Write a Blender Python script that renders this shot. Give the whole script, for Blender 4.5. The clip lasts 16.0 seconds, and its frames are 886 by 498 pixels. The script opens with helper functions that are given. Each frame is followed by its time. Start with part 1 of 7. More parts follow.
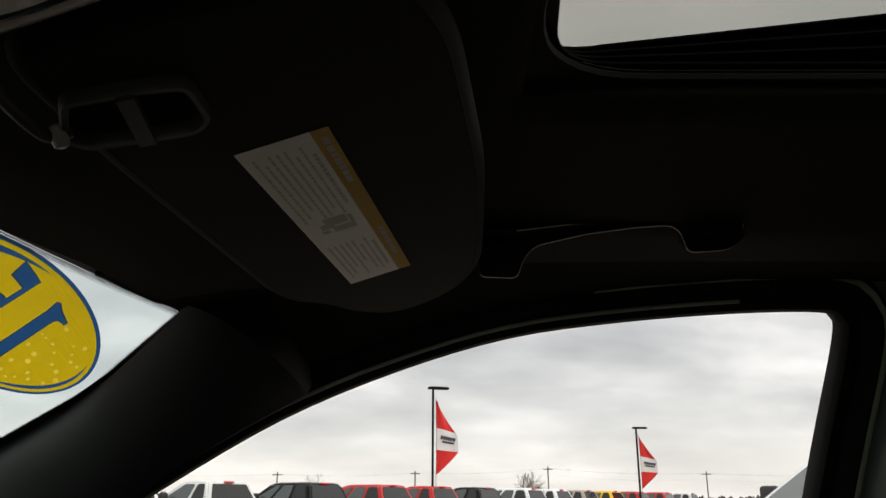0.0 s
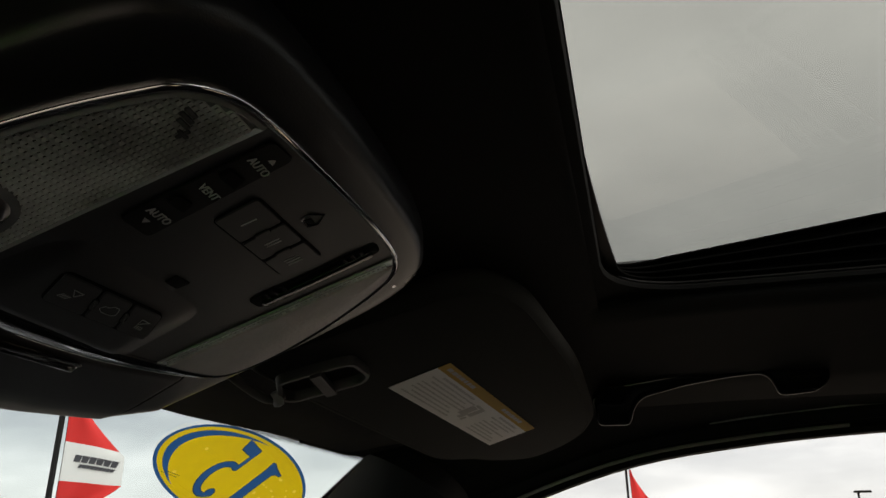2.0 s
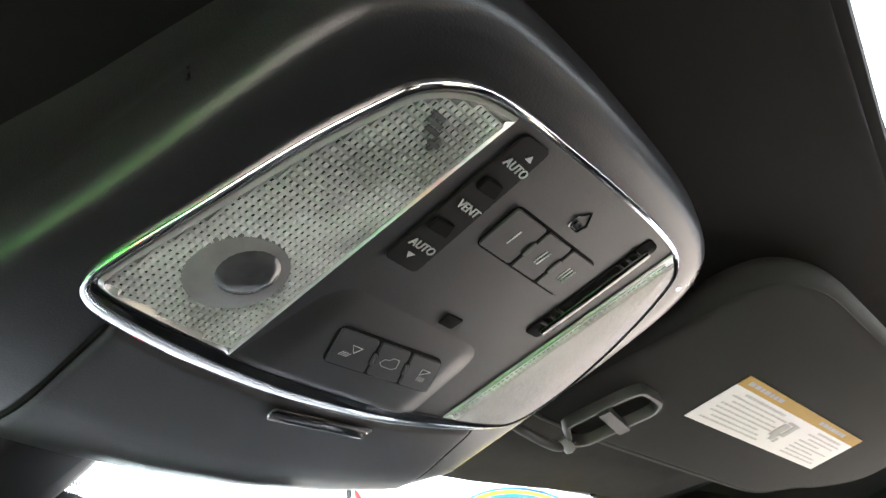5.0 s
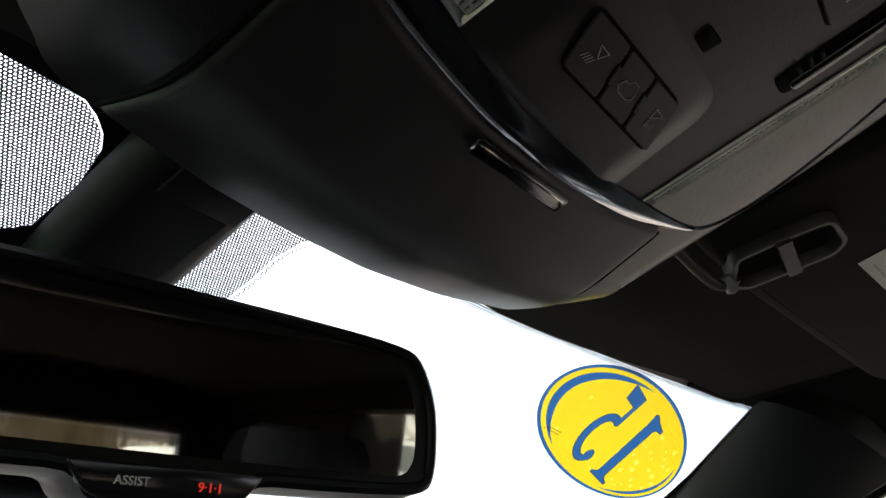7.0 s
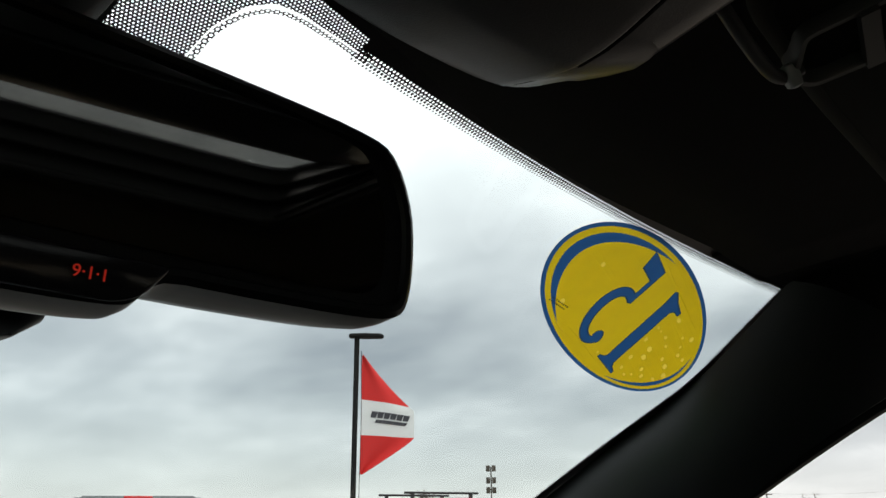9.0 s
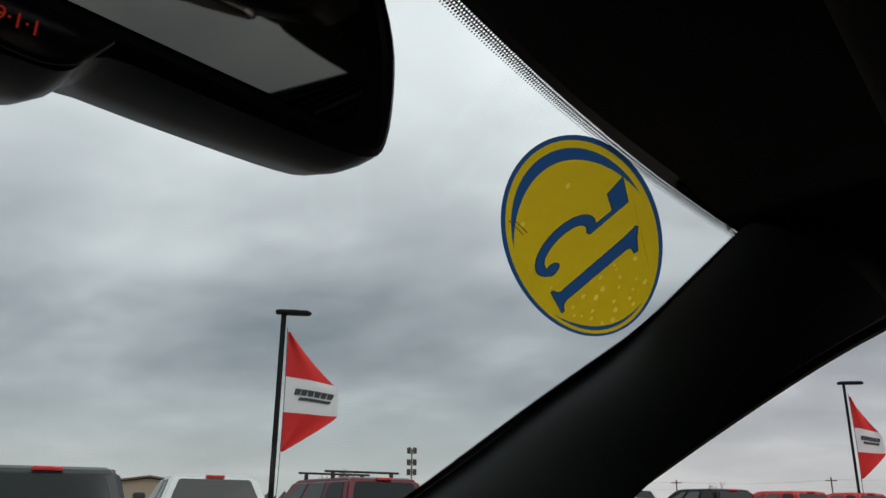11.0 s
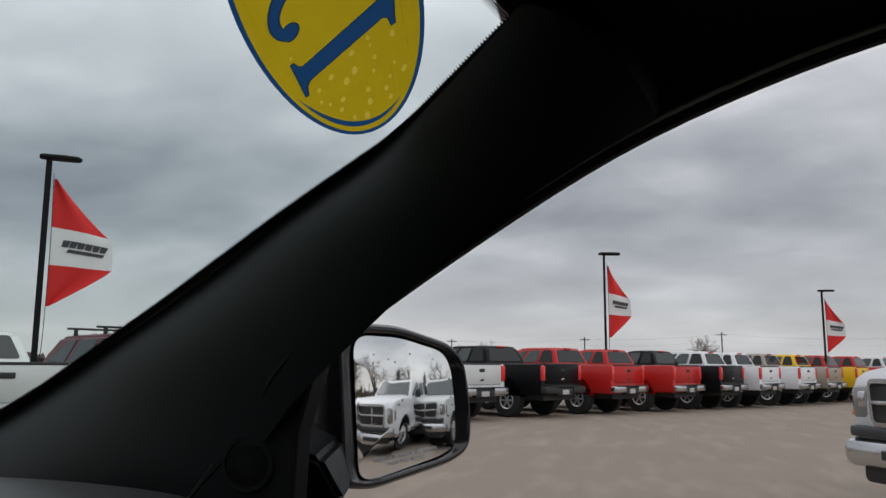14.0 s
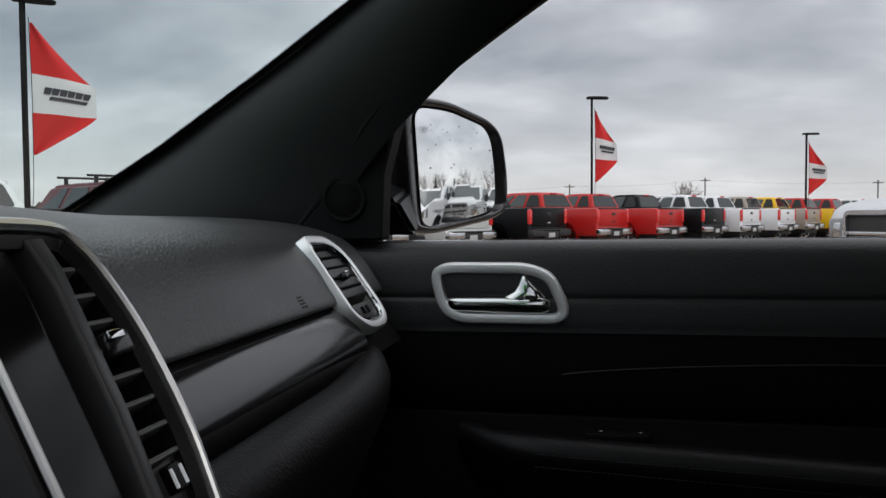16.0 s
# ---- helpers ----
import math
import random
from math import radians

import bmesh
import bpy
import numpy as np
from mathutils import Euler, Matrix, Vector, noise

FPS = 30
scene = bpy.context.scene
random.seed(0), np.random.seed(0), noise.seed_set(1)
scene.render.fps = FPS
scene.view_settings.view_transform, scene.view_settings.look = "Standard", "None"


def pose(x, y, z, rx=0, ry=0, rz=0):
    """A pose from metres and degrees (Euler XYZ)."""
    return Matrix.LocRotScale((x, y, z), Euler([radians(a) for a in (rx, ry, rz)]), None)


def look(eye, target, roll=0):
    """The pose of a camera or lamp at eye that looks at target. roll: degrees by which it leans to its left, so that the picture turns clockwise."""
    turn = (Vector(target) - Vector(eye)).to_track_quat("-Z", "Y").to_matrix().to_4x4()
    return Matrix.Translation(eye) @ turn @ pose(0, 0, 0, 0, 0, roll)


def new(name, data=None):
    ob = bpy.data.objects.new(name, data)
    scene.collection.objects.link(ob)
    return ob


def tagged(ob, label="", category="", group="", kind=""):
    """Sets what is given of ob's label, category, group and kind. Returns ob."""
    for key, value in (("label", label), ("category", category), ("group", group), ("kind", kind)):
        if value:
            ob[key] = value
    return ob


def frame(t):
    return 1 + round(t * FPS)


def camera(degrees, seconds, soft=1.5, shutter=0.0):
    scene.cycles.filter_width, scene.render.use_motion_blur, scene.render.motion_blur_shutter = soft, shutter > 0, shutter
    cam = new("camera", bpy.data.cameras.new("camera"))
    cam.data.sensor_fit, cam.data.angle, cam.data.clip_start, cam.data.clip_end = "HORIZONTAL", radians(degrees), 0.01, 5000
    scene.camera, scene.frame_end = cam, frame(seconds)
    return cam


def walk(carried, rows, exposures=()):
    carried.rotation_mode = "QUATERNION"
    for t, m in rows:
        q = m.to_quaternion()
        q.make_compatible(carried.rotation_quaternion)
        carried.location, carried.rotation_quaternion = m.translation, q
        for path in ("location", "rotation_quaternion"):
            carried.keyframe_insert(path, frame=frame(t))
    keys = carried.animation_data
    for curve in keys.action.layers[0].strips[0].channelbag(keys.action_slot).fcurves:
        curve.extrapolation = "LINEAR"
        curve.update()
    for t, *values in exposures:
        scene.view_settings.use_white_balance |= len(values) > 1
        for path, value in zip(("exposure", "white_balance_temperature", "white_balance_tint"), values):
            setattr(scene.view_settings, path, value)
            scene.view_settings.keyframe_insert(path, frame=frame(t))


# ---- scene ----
cam = camera(58.0, 16.0)
PATH = [
    (0, (-0.092, -0.06, 1.457), (1.814, -0.051, 2.063), 0.1),
    (0.5, (-0.141, -0.081, 1.478), (1.708, -0.076, 2.24), 0.2),
    (1, (-0.177, -0.091, 1.482), (1.67, -0.072, 2.248), -0.3),
    (1.5, (-0.215, -0.101, 1.486), (1.64, 0.024, 2.223), -0.7),
    (2, (-0.247, -0.117, 1.49), (1.55, 0.314, 2.255), -0.4),
    (2.5, (-0.268, -0.121, 1.493), (1.414, 0.615, 2.286), -2.4),
    (3, (-0.253, -0.115, 1.493), (1.33, 0.735, 2.372), -4.8),
    (3.5, (-0.235, -0.103, 1.491), (1.312, 0.794, 2.385), -5.6),
    (6, (-0.217, -0.056, 1.477), (1.295, 0.853, 2.417), -4.7),
    (6.5, (-0.209, -0.022, 1.463), (1.319, 0.907, 2.359), -3.4),
    (7, (-0.188, 0.014, 1.453), (1.361, 0.978, 2.272), -1.7),
    (7.5, (-0.186, 0.025, 1.457), (1.384, 1.035, 2.176), -1.2),
    (8, (-0.196, 0.026, 1.463), (1.381, 1.038, 2.162), -1.1),
    (8.5, (-0.174, 0.039, 1.453), (1.411, 1.056, 2.127), -0.9),
    (9, (-0.106, 0.056, 1.432), (1.487, 1.07, 2.091), -0.6),
    (11.3, (-0.073, 0.0915, 1.395), (1.649, 0.9065, 2.005), 0.6),
    (11.5, (-0.0685, 0.0913, 1.3908), (1.6755, 0.8543, 2.0048), 0.3),
    (12, (-0.0522, 0.076, 1.3878), (1.7398, 0.759, 1.9558), 0.4),
    (12.5, (-0.013, 0.087, 1.378), (1.842, 0.649, 1.87), 0.7),
    (13, (0.002, 0.079, 1.382), (1.896, 0.602, 1.757), 0.4),
    (13.5, (0.012, 0.068, 1.389), (1.931, 0.53, 1.709), 0.4),
    (14, (0.03, 0.091, 1.37), (1.964, 0.507, 1.663), 0.3),
    (14.5, (0.01, 0.121, 1.334), (1.952, 0.531, 1.581), -0.1),
    (15, (-0.005, 0.129, 1.309), (1.94, 0.546, 1.516), 0.1),
    (15.5, (-0.043, 0.152, 1.305), (1.912, 0.573, 1.351), 0.1),
    (16, (-0.143, 0.136, 1.263), (1.818, 0.521, 1.181), -0.4),
]
EXPOSURES = [(0, 0.4, 7000, 11), (0.5, 0.35, 7000, 11), (1, 0.35, 7000, 11), (1.5, 0.45, 7000, 11), (2, 0.6, 7000, 11), (2.5, 1.1, 6800, 11), (3, 1.85, 6300, 11), (3.5, 3.4, 6150, 11),
             (4.2, 4.3, 6150, 11), (6, 4.6, 6150, 11), (6.5, 3.7, 6200, 11), (7, 1.8, 6400, 11), (7.5, 0.33, 6700, 11), (8, 0.32, 6700, 10), (9, 0.33, 6600, 9), (11.5, -0.42, 6500, 12), (12.5, -0.33, 6500, 12), (13.5, -0.30, 6400, 12), (14.8, -0.22, 6400, 12), (16, 0.03, 6400, 12)]
walk(cam, [(t, look(eye, target, roll)) for t, eye, target, roll in PATH], EXPOSURES)

# ---- sky and light ----
SUN_UP, SUN_TURN = radians(38), radians(200)
world = bpy.data.worlds.new("overcast_sky")
scene.world = world
world.use_nodes = True
wn, wl = world.node_tree.nodes, world.node_tree.links
wn.clear()


def wnode(kind, **values):
    n = wn.new(kind)
    for k, v in values.items():
        n.inputs[k].default_value = v
    return n


def wmath(op, a, b=None):
    n = wn.new("ShaderNodeMath")
    n.operation = op
    for i, v in enumerate((a, b)):
        if v is None:
            continue
        if isinstance(v, (int, float)):
            n.inputs[i].default_value = v
        else:
            wl.new(v, n.inputs[i])
    return n.outputs[0]


sky = wn.new("ShaderNodeTexSky")
sky.sky_type, sky.sun_disc, sky.sun_elevation, sky.sun_rotation = "NISHITA", False, SUN_UP, SUN_TURN
coord = wn.new("ShaderNodeTexCoord")
split = wn.new("ShaderNodeSeparateXYZ")
wl.new(coord.outputs["Generated"], split.inputs[0])
height = wmath("MAXIMUM", split.outputs[2], 0.0)
flat = wmath("ADD", height, 0.27)
plane = wn.new("ShaderNodeCombineXYZ")
wl.new(wmath("DIVIDE", split.outputs[0], flat), plane.inputs[0])
wl.new(wmath("DIVIDE", split.outputs[1], flat), plane.inputs[1])
cloud_map = wn.new("ShaderNodeMapping")
cloud_map.inputs["Rotation"].default_value = (0, 0, radians(25))
cloud_map.inputs["Scale"].default_value = (1.0, 0.75, 1.0)
wl.new(plane.outputs[0], cloud_map.inputs[0])
clouds = wnode("ShaderNodeTexNoise", Scale=2.3, Detail=8.0, Roughness=0.52, Distortion=0.12)
wl.new(cloud_map.outputs[0], clouds.inputs["Vector"])
banks = wnode("ShaderNodeTexNoise", Scale=0.8, Detail=3.0, Roughness=0.5)
wl.new(cloud_map.outputs[0], banks.inputs["Vector"])
ramp = wn.new("ShaderNodeValToRGB")
ramp.color_ramp.elements[0].position, ramp.color_ramp.elements[0].color = 0.34, (0.205, 0.211, 0.222, 1)
ramp.color_ramp.elements[1].position, ramp.color_ramp.elements[1].color = 0.68, (0.60, 0.597, 0.594, 1)
mid = ramp.color_ramp.elements.new(0.5)
mid.color = (0.345, 0.350, 0.357, 1)
wl.new(wmath("ADD", wmath("MULTIPLY", clouds.outputs["Fac"], 0.62), wmath("MULTIPLY", banks.outputs["Fac"], 0.38)), ramp.inputs[0])
# the thin bright strip low over the horizon
low = wn.new("ShaderNodeMapRange")
low.inputs["From Min"].default_value, low.inputs["From Max"].default_value = 0.0, 0.16
low.inputs["To Min"].default_value, low.inputs["To Max"].default_value = 0.70, 0.0
wl.new(height, low.inputs[0])
bright = wn.new("ShaderNodeMix")
bright.data_type = "RGBA"
wl.new(low.outputs[0], bright.inputs["Factor"])
wl.new(ramp.outputs[0], bright.inputs[6])
bright.inputs[7].default_value = (0.53, 0.525, 0.525, 1)
thin = wn.new("ShaderNodeMix")
thin.data_type, thin.blend_type = "RGBA", "ADD"
thin.inputs["Factor"].default_value = 0.012
# thinner, brighter cloud overhead
lift_ = wn.new("ShaderNodeMapRange")
lift_.inputs["From Min"].default_value, lift_.inputs["From Max"].default_value = 0.25, 0.54
lift_.inputs["To Min"].default_value, lift_.inputs["To Max"].default_value = 0.0, 1.0
wl.new(height, lift_.inputs[0])
overhead = wn.new("ShaderNodeMix")
overhead.data_type, overhead.blend_type = "RGBA", "ADD"
wl.new(lift_.outputs[0], overhead.inputs["Factor"])
wl.new(bright.outputs[2], overhead.inputs[6])
overhead.inputs[7].default_value = (0.50, 0.494, 0.485, 1)
wl.new(overhead.outputs[2], thin.inputs[6])
wl.new(sky.outputs[0], thin.inputs[7])
back = wnode("ShaderNodeBackground", Strength=1.4)
wl.new(thin.outputs[2], back.inputs[0])
wl.new(back.outputs[0], wn.new("ShaderNodeOutputWorld").inputs[0])

sun_data = bpy.data.lights.new("sun", "SUN")
sun_data.energy, sun_data.angle, sun_data.color = 0.7, radians(30), (1.0, 0.97, 0.93)
sun = new("sun", sun_data)
sun.matrix_world = look((0, 0, 0), (-math.sin(SUN_TURN) * math.cos(SUN_UP), -math.cos(SUN_TURN) * math.cos(SUN_UP), -math.sin(SUN_UP)))


# ---- materials ----
def mat(name, colour, rough=0.5, metal=0.0, vary=0.12, scale=40.0, bump=0.0, bump_scale=300.0, rough_vary=0.08, random_tone=0.0, coat=0.0, spec=0.5):
    m = bpy.data.materials.new(name)
    m.use_nodes = True
    nodes, links = m.node_tree.nodes, m.node_tree.links
    b = nodes["Principled BSDF"]
    b.inputs["Roughness"].default_value, b.inputs["Metallic"].default_value = rough, metal
    b.inputs["Specular IOR Level"].default_value, b.inputs["Coat Weight"].default_value = spec, coat
    b.inputs["Coat Roughness"].default_value = 0.06
    at = nodes.new("ShaderNodeTexCoord")
    n = nodes.new("ShaderNodeTexNoise")
    n.inputs["Scale"].default_value, n.inputs["Detail"].default_value = scale, 6
    links.new(at.outputs["Object"], n.inputs["Vector"])
    fine = nodes.new("ShaderNodeTexNoise")
    fine.inputs["Scale"].default_value, fine.inputs["Detail"].default_value = bump_scale, 3
    links.new(at.outputs["Object"], fine.inputs["Vector"])
    mixer = nodes.new("ShaderNodeMix")
    mixer.data_type = "RGBA"
    links.new(n.outputs["Fac"], mixer.inputs["Factor"])
    mixer.inputs[6].default_value = (*[c * (1 - vary) for c in colour], 1)
    mixer.inputs[7].default_value = (*[min(1, c * (1 + vary)) for c in colour], 1)
    links.new(mixer.outputs[2], b.inputs["Base Color"])
    span = nodes.new("ShaderNodeMapRange")
    span.inputs["To Min"].default_value, span.inputs["To Max"].default_value = max(0.02, rough - rough_vary), min(1, rough + rough_vary)
    links.new(n.outputs["Fac"], span.inputs[0])
    links.new(span.outputs[0], b.inputs["Roughness"])
    if bump:
        bp = nodes.new("ShaderNodeBump")
        bp.inputs["Strength"].default_value, bp.inputs["Distance"].default_value = bump, 0.4 / bump_scale
        links.new(fine.outputs["Fac"], bp.inputs["Height"])
        links.new(bp.outputs[0], b.inputs["Normal"])
    return m


def glass_mat(name, tint, gloss=0.08):
    """A thin pane: clear with a tint, and a faint mirror on it."""
    m = bpy.data.materials.new(name)
    m.use_nodes = True
    nodes, links = m.node_tree.nodes, m.node_tree.links
    nodes.clear()
    clear, shine, mixer, out = (nodes.new(k) for k in ("ShaderNodeBsdfTransparent", "ShaderNodeBsdfGlossy", "ShaderNodeMixShader", "ShaderNodeOutputMaterial"))
    clear.inputs[0].default_value = (*tint, 1)
    shine.inputs["Roughness"].default_value = 0.03
    face = nodes.new("ShaderNodeLayerWeight")
    face.inputs["Blend"].default_value = 0.5
    power = nodes.new("ShaderNodeMath")
    power.operation, power.inputs[1].default_value = "POWER", 4.0
    links.new(face.outputs["Facing"], power.inputs[0])
    span = nodes.new("ShaderNodeMapRange")
    span.inputs["To Min"].default_value, span.inputs["To Max"].default_value = gloss * 0.3, gloss * 6
    links.new(power.outputs[0], span.inputs[0])
    links.new(span.outputs[0], mixer.inputs[0])
    links.new(clear.outputs[0], mixer.inputs[1])
    links.new(shine.outputs[0], mixer.inputs[2])
    links.new(mixer.outputs[0], out.inputs[0])
    return m


def glow_mat(name, colour, strength):
    m = mat(name, colour, 0.4)
    b = m.node_tree.nodes["Principled BSDF"]
    b.inputs["Emission Color"].default_value, b.inputs["Emission Strength"].default_value = (*colour, 1), strength
    return m


PLASTIC = mat("black_grained_plastic", (0.014, 0.014, 0.015), 0.46, bump=0.25, bump_scale=1400, scale=25, vary=0.15)
SOFT = mat("black_soft_dash_skin", (0.037, 0.038, 0.040), 0.36, bump=0.9, bump_scale=420, scale=18, vary=0.15)
PILLAR = mat("black_pillar_plastic", (0.0075, 0.009, 0.0095), 0.42, spec=0.32, bump=0.3, bump_scale=1600, scale=14, vary=0.12)
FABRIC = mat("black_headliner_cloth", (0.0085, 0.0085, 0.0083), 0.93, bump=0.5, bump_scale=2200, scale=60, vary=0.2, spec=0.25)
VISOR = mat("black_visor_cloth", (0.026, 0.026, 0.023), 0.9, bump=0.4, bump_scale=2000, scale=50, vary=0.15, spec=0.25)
RUBBER = mat("black_rubber_seal", (0.008, 0.008, 0.008), 0.75, bump=0.2, bump_scale=900, spec=0.2)
GLOSS = mat("piano_black_trim", (0.009, 0.009, 0.010), 0.17, scale=12, rough_vary=0.05)
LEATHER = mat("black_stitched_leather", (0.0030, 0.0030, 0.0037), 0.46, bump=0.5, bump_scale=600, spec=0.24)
DARK = mat("black_recess", (0.006, 0.006, 0.006), 0.8, spec=0.1)
CHROME = mat("chrome_plating", (0.70, 0.70, 0.71), 0.08, 1.0, vary=0.03, rough_vary=0.03)
BRIGHT = mat("bright_satin_chrome", (0.80, 0.80, 0.81), 0.30, 1.0, vary=0.03)
SILVER = mat("satin_silver_paint", (0.84, 0.85, 0.86), 0.38, 0.7, vary=0.04)
HOUSING = mat("black_console_housing", (0.018, 0.018, 0.019), 0.30, bump=0.3, bump_scale=1500, scale=30, vary=0.12)
CONSOLE = mat("dark_grey_console_plastic", (0.024, 0.024, 0.025), 0.38, bump=0.3, bump_scale=1500, scale=30, vary=0.12)
BUTTON = mat("black_button_plastic", (0.004, 0.004, 0.004), 0.4, bump=0.15, bump_scale=1500, spec=0.12)
PRINT = mat("pale_grey_print", (0.52, 0.52, 0.52), 0.6)
PAPER = mat("white_label_paper", (0.88, 0.86, 0.83), 0.45, vary=0.05, scale=80)
AMBER = mat("amber_label_band", (0.60, 0.36, 0.06), 0.7, vary=0.06)
INK = mat("grey_label_ink", (0.60, 0.58, 0.55), 0.8)
MIRROR = mat("mirror_silvering", (0.92, 0.93, 0.93), 0.02, 1.0, vary=0.0, rough_vary=0.0)
DIM_MIRROR = mat("tinted_mirror_silvering", (0.46, 0.46, 0.445), 0.03, 1.0, vary=0.0, rough_vary=0.0)
RED_GLOW = glow_mat("red_backlit_print", (0.75, 0.04, 0.02), 0.16)
SCREEN_GLASS = glass_mat("windscreen_glass", (0.83, 0.905, 0.90), 0.05)
DOOR_GLASS = glass_mat("door_glass", (0.95, 0.96, 0.97), 0.04)
ROOF_GLASS = glass_mat("tinted_roof_glass", (0.50, 0.51, 0.495), 0.05)
GAUZE = mat("black_sunroof_track", (0.006, 0.006, 0.006), 0.6, spec=0.12)
REAR_GLASS = glass_mat("tinted_rear_glass", (0.86, 0.84, 0.76), 0.05)
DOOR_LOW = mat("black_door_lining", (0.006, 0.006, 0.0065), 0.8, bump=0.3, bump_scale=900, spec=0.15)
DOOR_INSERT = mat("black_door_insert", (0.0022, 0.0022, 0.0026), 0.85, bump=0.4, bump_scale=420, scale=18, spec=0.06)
# dash grain, far darker: shade below the bolster's crest put into the colour
BOLSTER_SHADE = mat("shaded_grained_bolster", (0.0045, 0.0046, 0.005), 0.47, bump=0.9, bump_scale=420, scale=18, spec=0.15)
# raised tone puts the upper door's highlight into the colour; the insert is far darker
DOOR_SKIN_LIT = mat("lit_black_door_skin", (0.027, 0.0275, 0.0295), 0.44, bump=0.6, bump_scale=420, scale=18, spec=0.4)
SCREEN = mat("black_screen_glass", (0.003, 0.003, 0.003), 0.12, rough_vary=0.02, spec=0.08)
FOOT = mat("smooth_black_mirror_plastic", (0.004, 0.005, 0.005), 0.38, spec=0.2)


# ---- mesh helpers ----
def thing(name, at=(0, 0, 0), label="", category="", group="", kind=""):
    ob = new(name)
    ob.empty_display_size = 0.05
    ob.location = at
    return tagged(ob, label, category, group, kind)


def part(name, bm, material, parent=None, label="", smooth=40):
    """Links a bmesh as one mesh object. Coordinates are the world's when the parent is a fixed thing, else the parent's own."""
    bmesh.ops.recalc_face_normals(bm, faces=bm.faces)
    me = bpy.data.meshes.new(name)
    bm.to_mesh(me)
    bm.free()
    for m in material if isinstance(material, (list, tuple)) else (material,):
        me.materials.append(m)
    if smooth:
        me.polygons.foreach_set("use_smooth", [True] * len(me.polygons))
        me.set_sharp_from_angle(angle=radians(smooth))
    ob = new(name, me)
    if parent is not None:
        ob.parent = parent
        if parent.data is None and "own_frame" not in parent:
            ob.matrix_parent_inverse = Matrix.Translation(-parent.location)
    return tagged(ob, label)


def V(*a):
    return Vector(a)


def catmull(pts, n=6, closed=False):
    pts = [Vector(p) for p in pts]
    out, m = [], len(pts)
    for i in range(m if closed else m - 1):
        a, b, c, d = (pts[(i + k) % m] if closed else pts[min(max(i + k, 0), m - 1)] for k in (-1, 0, 1, 2))
        for j in range(n):
            t = j / n
            out.append(0.5 * (2 * b + (c - a) * t + (2 * a - 5 * b + 4 * c - d) * t * t + (3 * b - a - 3 * c + d) * t ** 3))
    if not closed:
        out.append(pts[-1])
    return out


def offset(pts, d):
    """A closed outline in 2D moved inwards by d (counter-clockwise outlines)."""
    m, out = len(pts), []
    for i in range(m):
        a, b, c = Vector(pts[i - 1][:2]), Vector(pts[i][:2]), Vector(pts[(i + 1) % m][:2])
        t = ((b - a).normalized() + (c - b).normalized())
        t = t.normalized() if t.length > 1e-9 else (c - b).normalized()
        out.append(b + Vector((-t.y, t.x)) * d)
    return out


def ccw(pts):
    area = sum(pts[i - 1][0] * pts[i][1] - pts[i][0] * pts[i - 1][1] for i in range(len(pts)))
    return list(pts) if area > 0 else list(reversed(pts))


def rounded(w, h, r, n=4, cx=0.0, cy=0.0):
    out = []
    for sx, sy, a0 in ((1, 1, 0), (-1, 1, 90), (-1, -1, 180), (1, -1, 270)):
        for i in range(n + 1):
            a = radians(a0 + 90 * i / n)
            out.append((cx + sx * (w / 2 - r) + r * math.cos(a), cy + sy * (h / 2 - r) + r * math.sin(a)))
    return out


def round_poly(pts, r, n=4):
    """A polygon with rounded corners."""
    pts, out = [Vector(p) for p in pts], []
    for i, b in enumerate(pts):
        a, c = pts[i - 1], pts[(i + 1) % len(pts)]
        ra = min(r, (a - b).length * 0.45)
        rc = min(r, (c - b).length * 0.45)
        p, q = b + (a - b).normalized() * ra, b + (c - b).normalized() * rc
        for j in range(n + 1):
            t = j / n
            out.append((1 - t) ** 2 * p + 2 * t * (1 - t) * b + t * t * q)
    return out


def rings(bm, loops, closed=True, cap=(True, True), slot=0):
    """Joins equal rings of points into a skin."""
    vs = [[bm.verts.new(p) for p in loop] for loop in loops]
    n = len(vs[0])
    for a, b in zip(vs, vs[1:]):
        for i in range(n if closed else n - 1):
            f = bm.faces.new((a[i], a[(i + 1) % n], b[(i + 1) % n], b[i]))
            f.material_index = slot
    if cap[0] and n > 2:
        bm.faces.new(vs[0]).material_index = slot
    if cap[1] and n > 2:
        bm.faces.new(list(reversed(vs[-1]))).material_index = slot
    return vs


def prism(bm, outline, levels, m=Matrix(), cap=(True, True), slot=0):
    """A slab over a 2D outline: levels of (inset, z)."""
    outline = ccw([Vector(p[:2]) for p in outline])
    return rings(bm, [[m @ Vector((*p, z)) for p in (offset(outline, d) if d else outline)] for d, z in levels], cap=cap, slot=slot)


def slab(bm, outline, z0, z1, m=Matrix(), r=0.0008):
    """A slab with slightly broken edges at z1."""
    s = 1 if z1 > z0 else -1
    return prism(bm, outline, [(0, z0), (0, z1 - s * r), (r * 0.4, z1 - s * r * 0.3), (r, z1)], m)


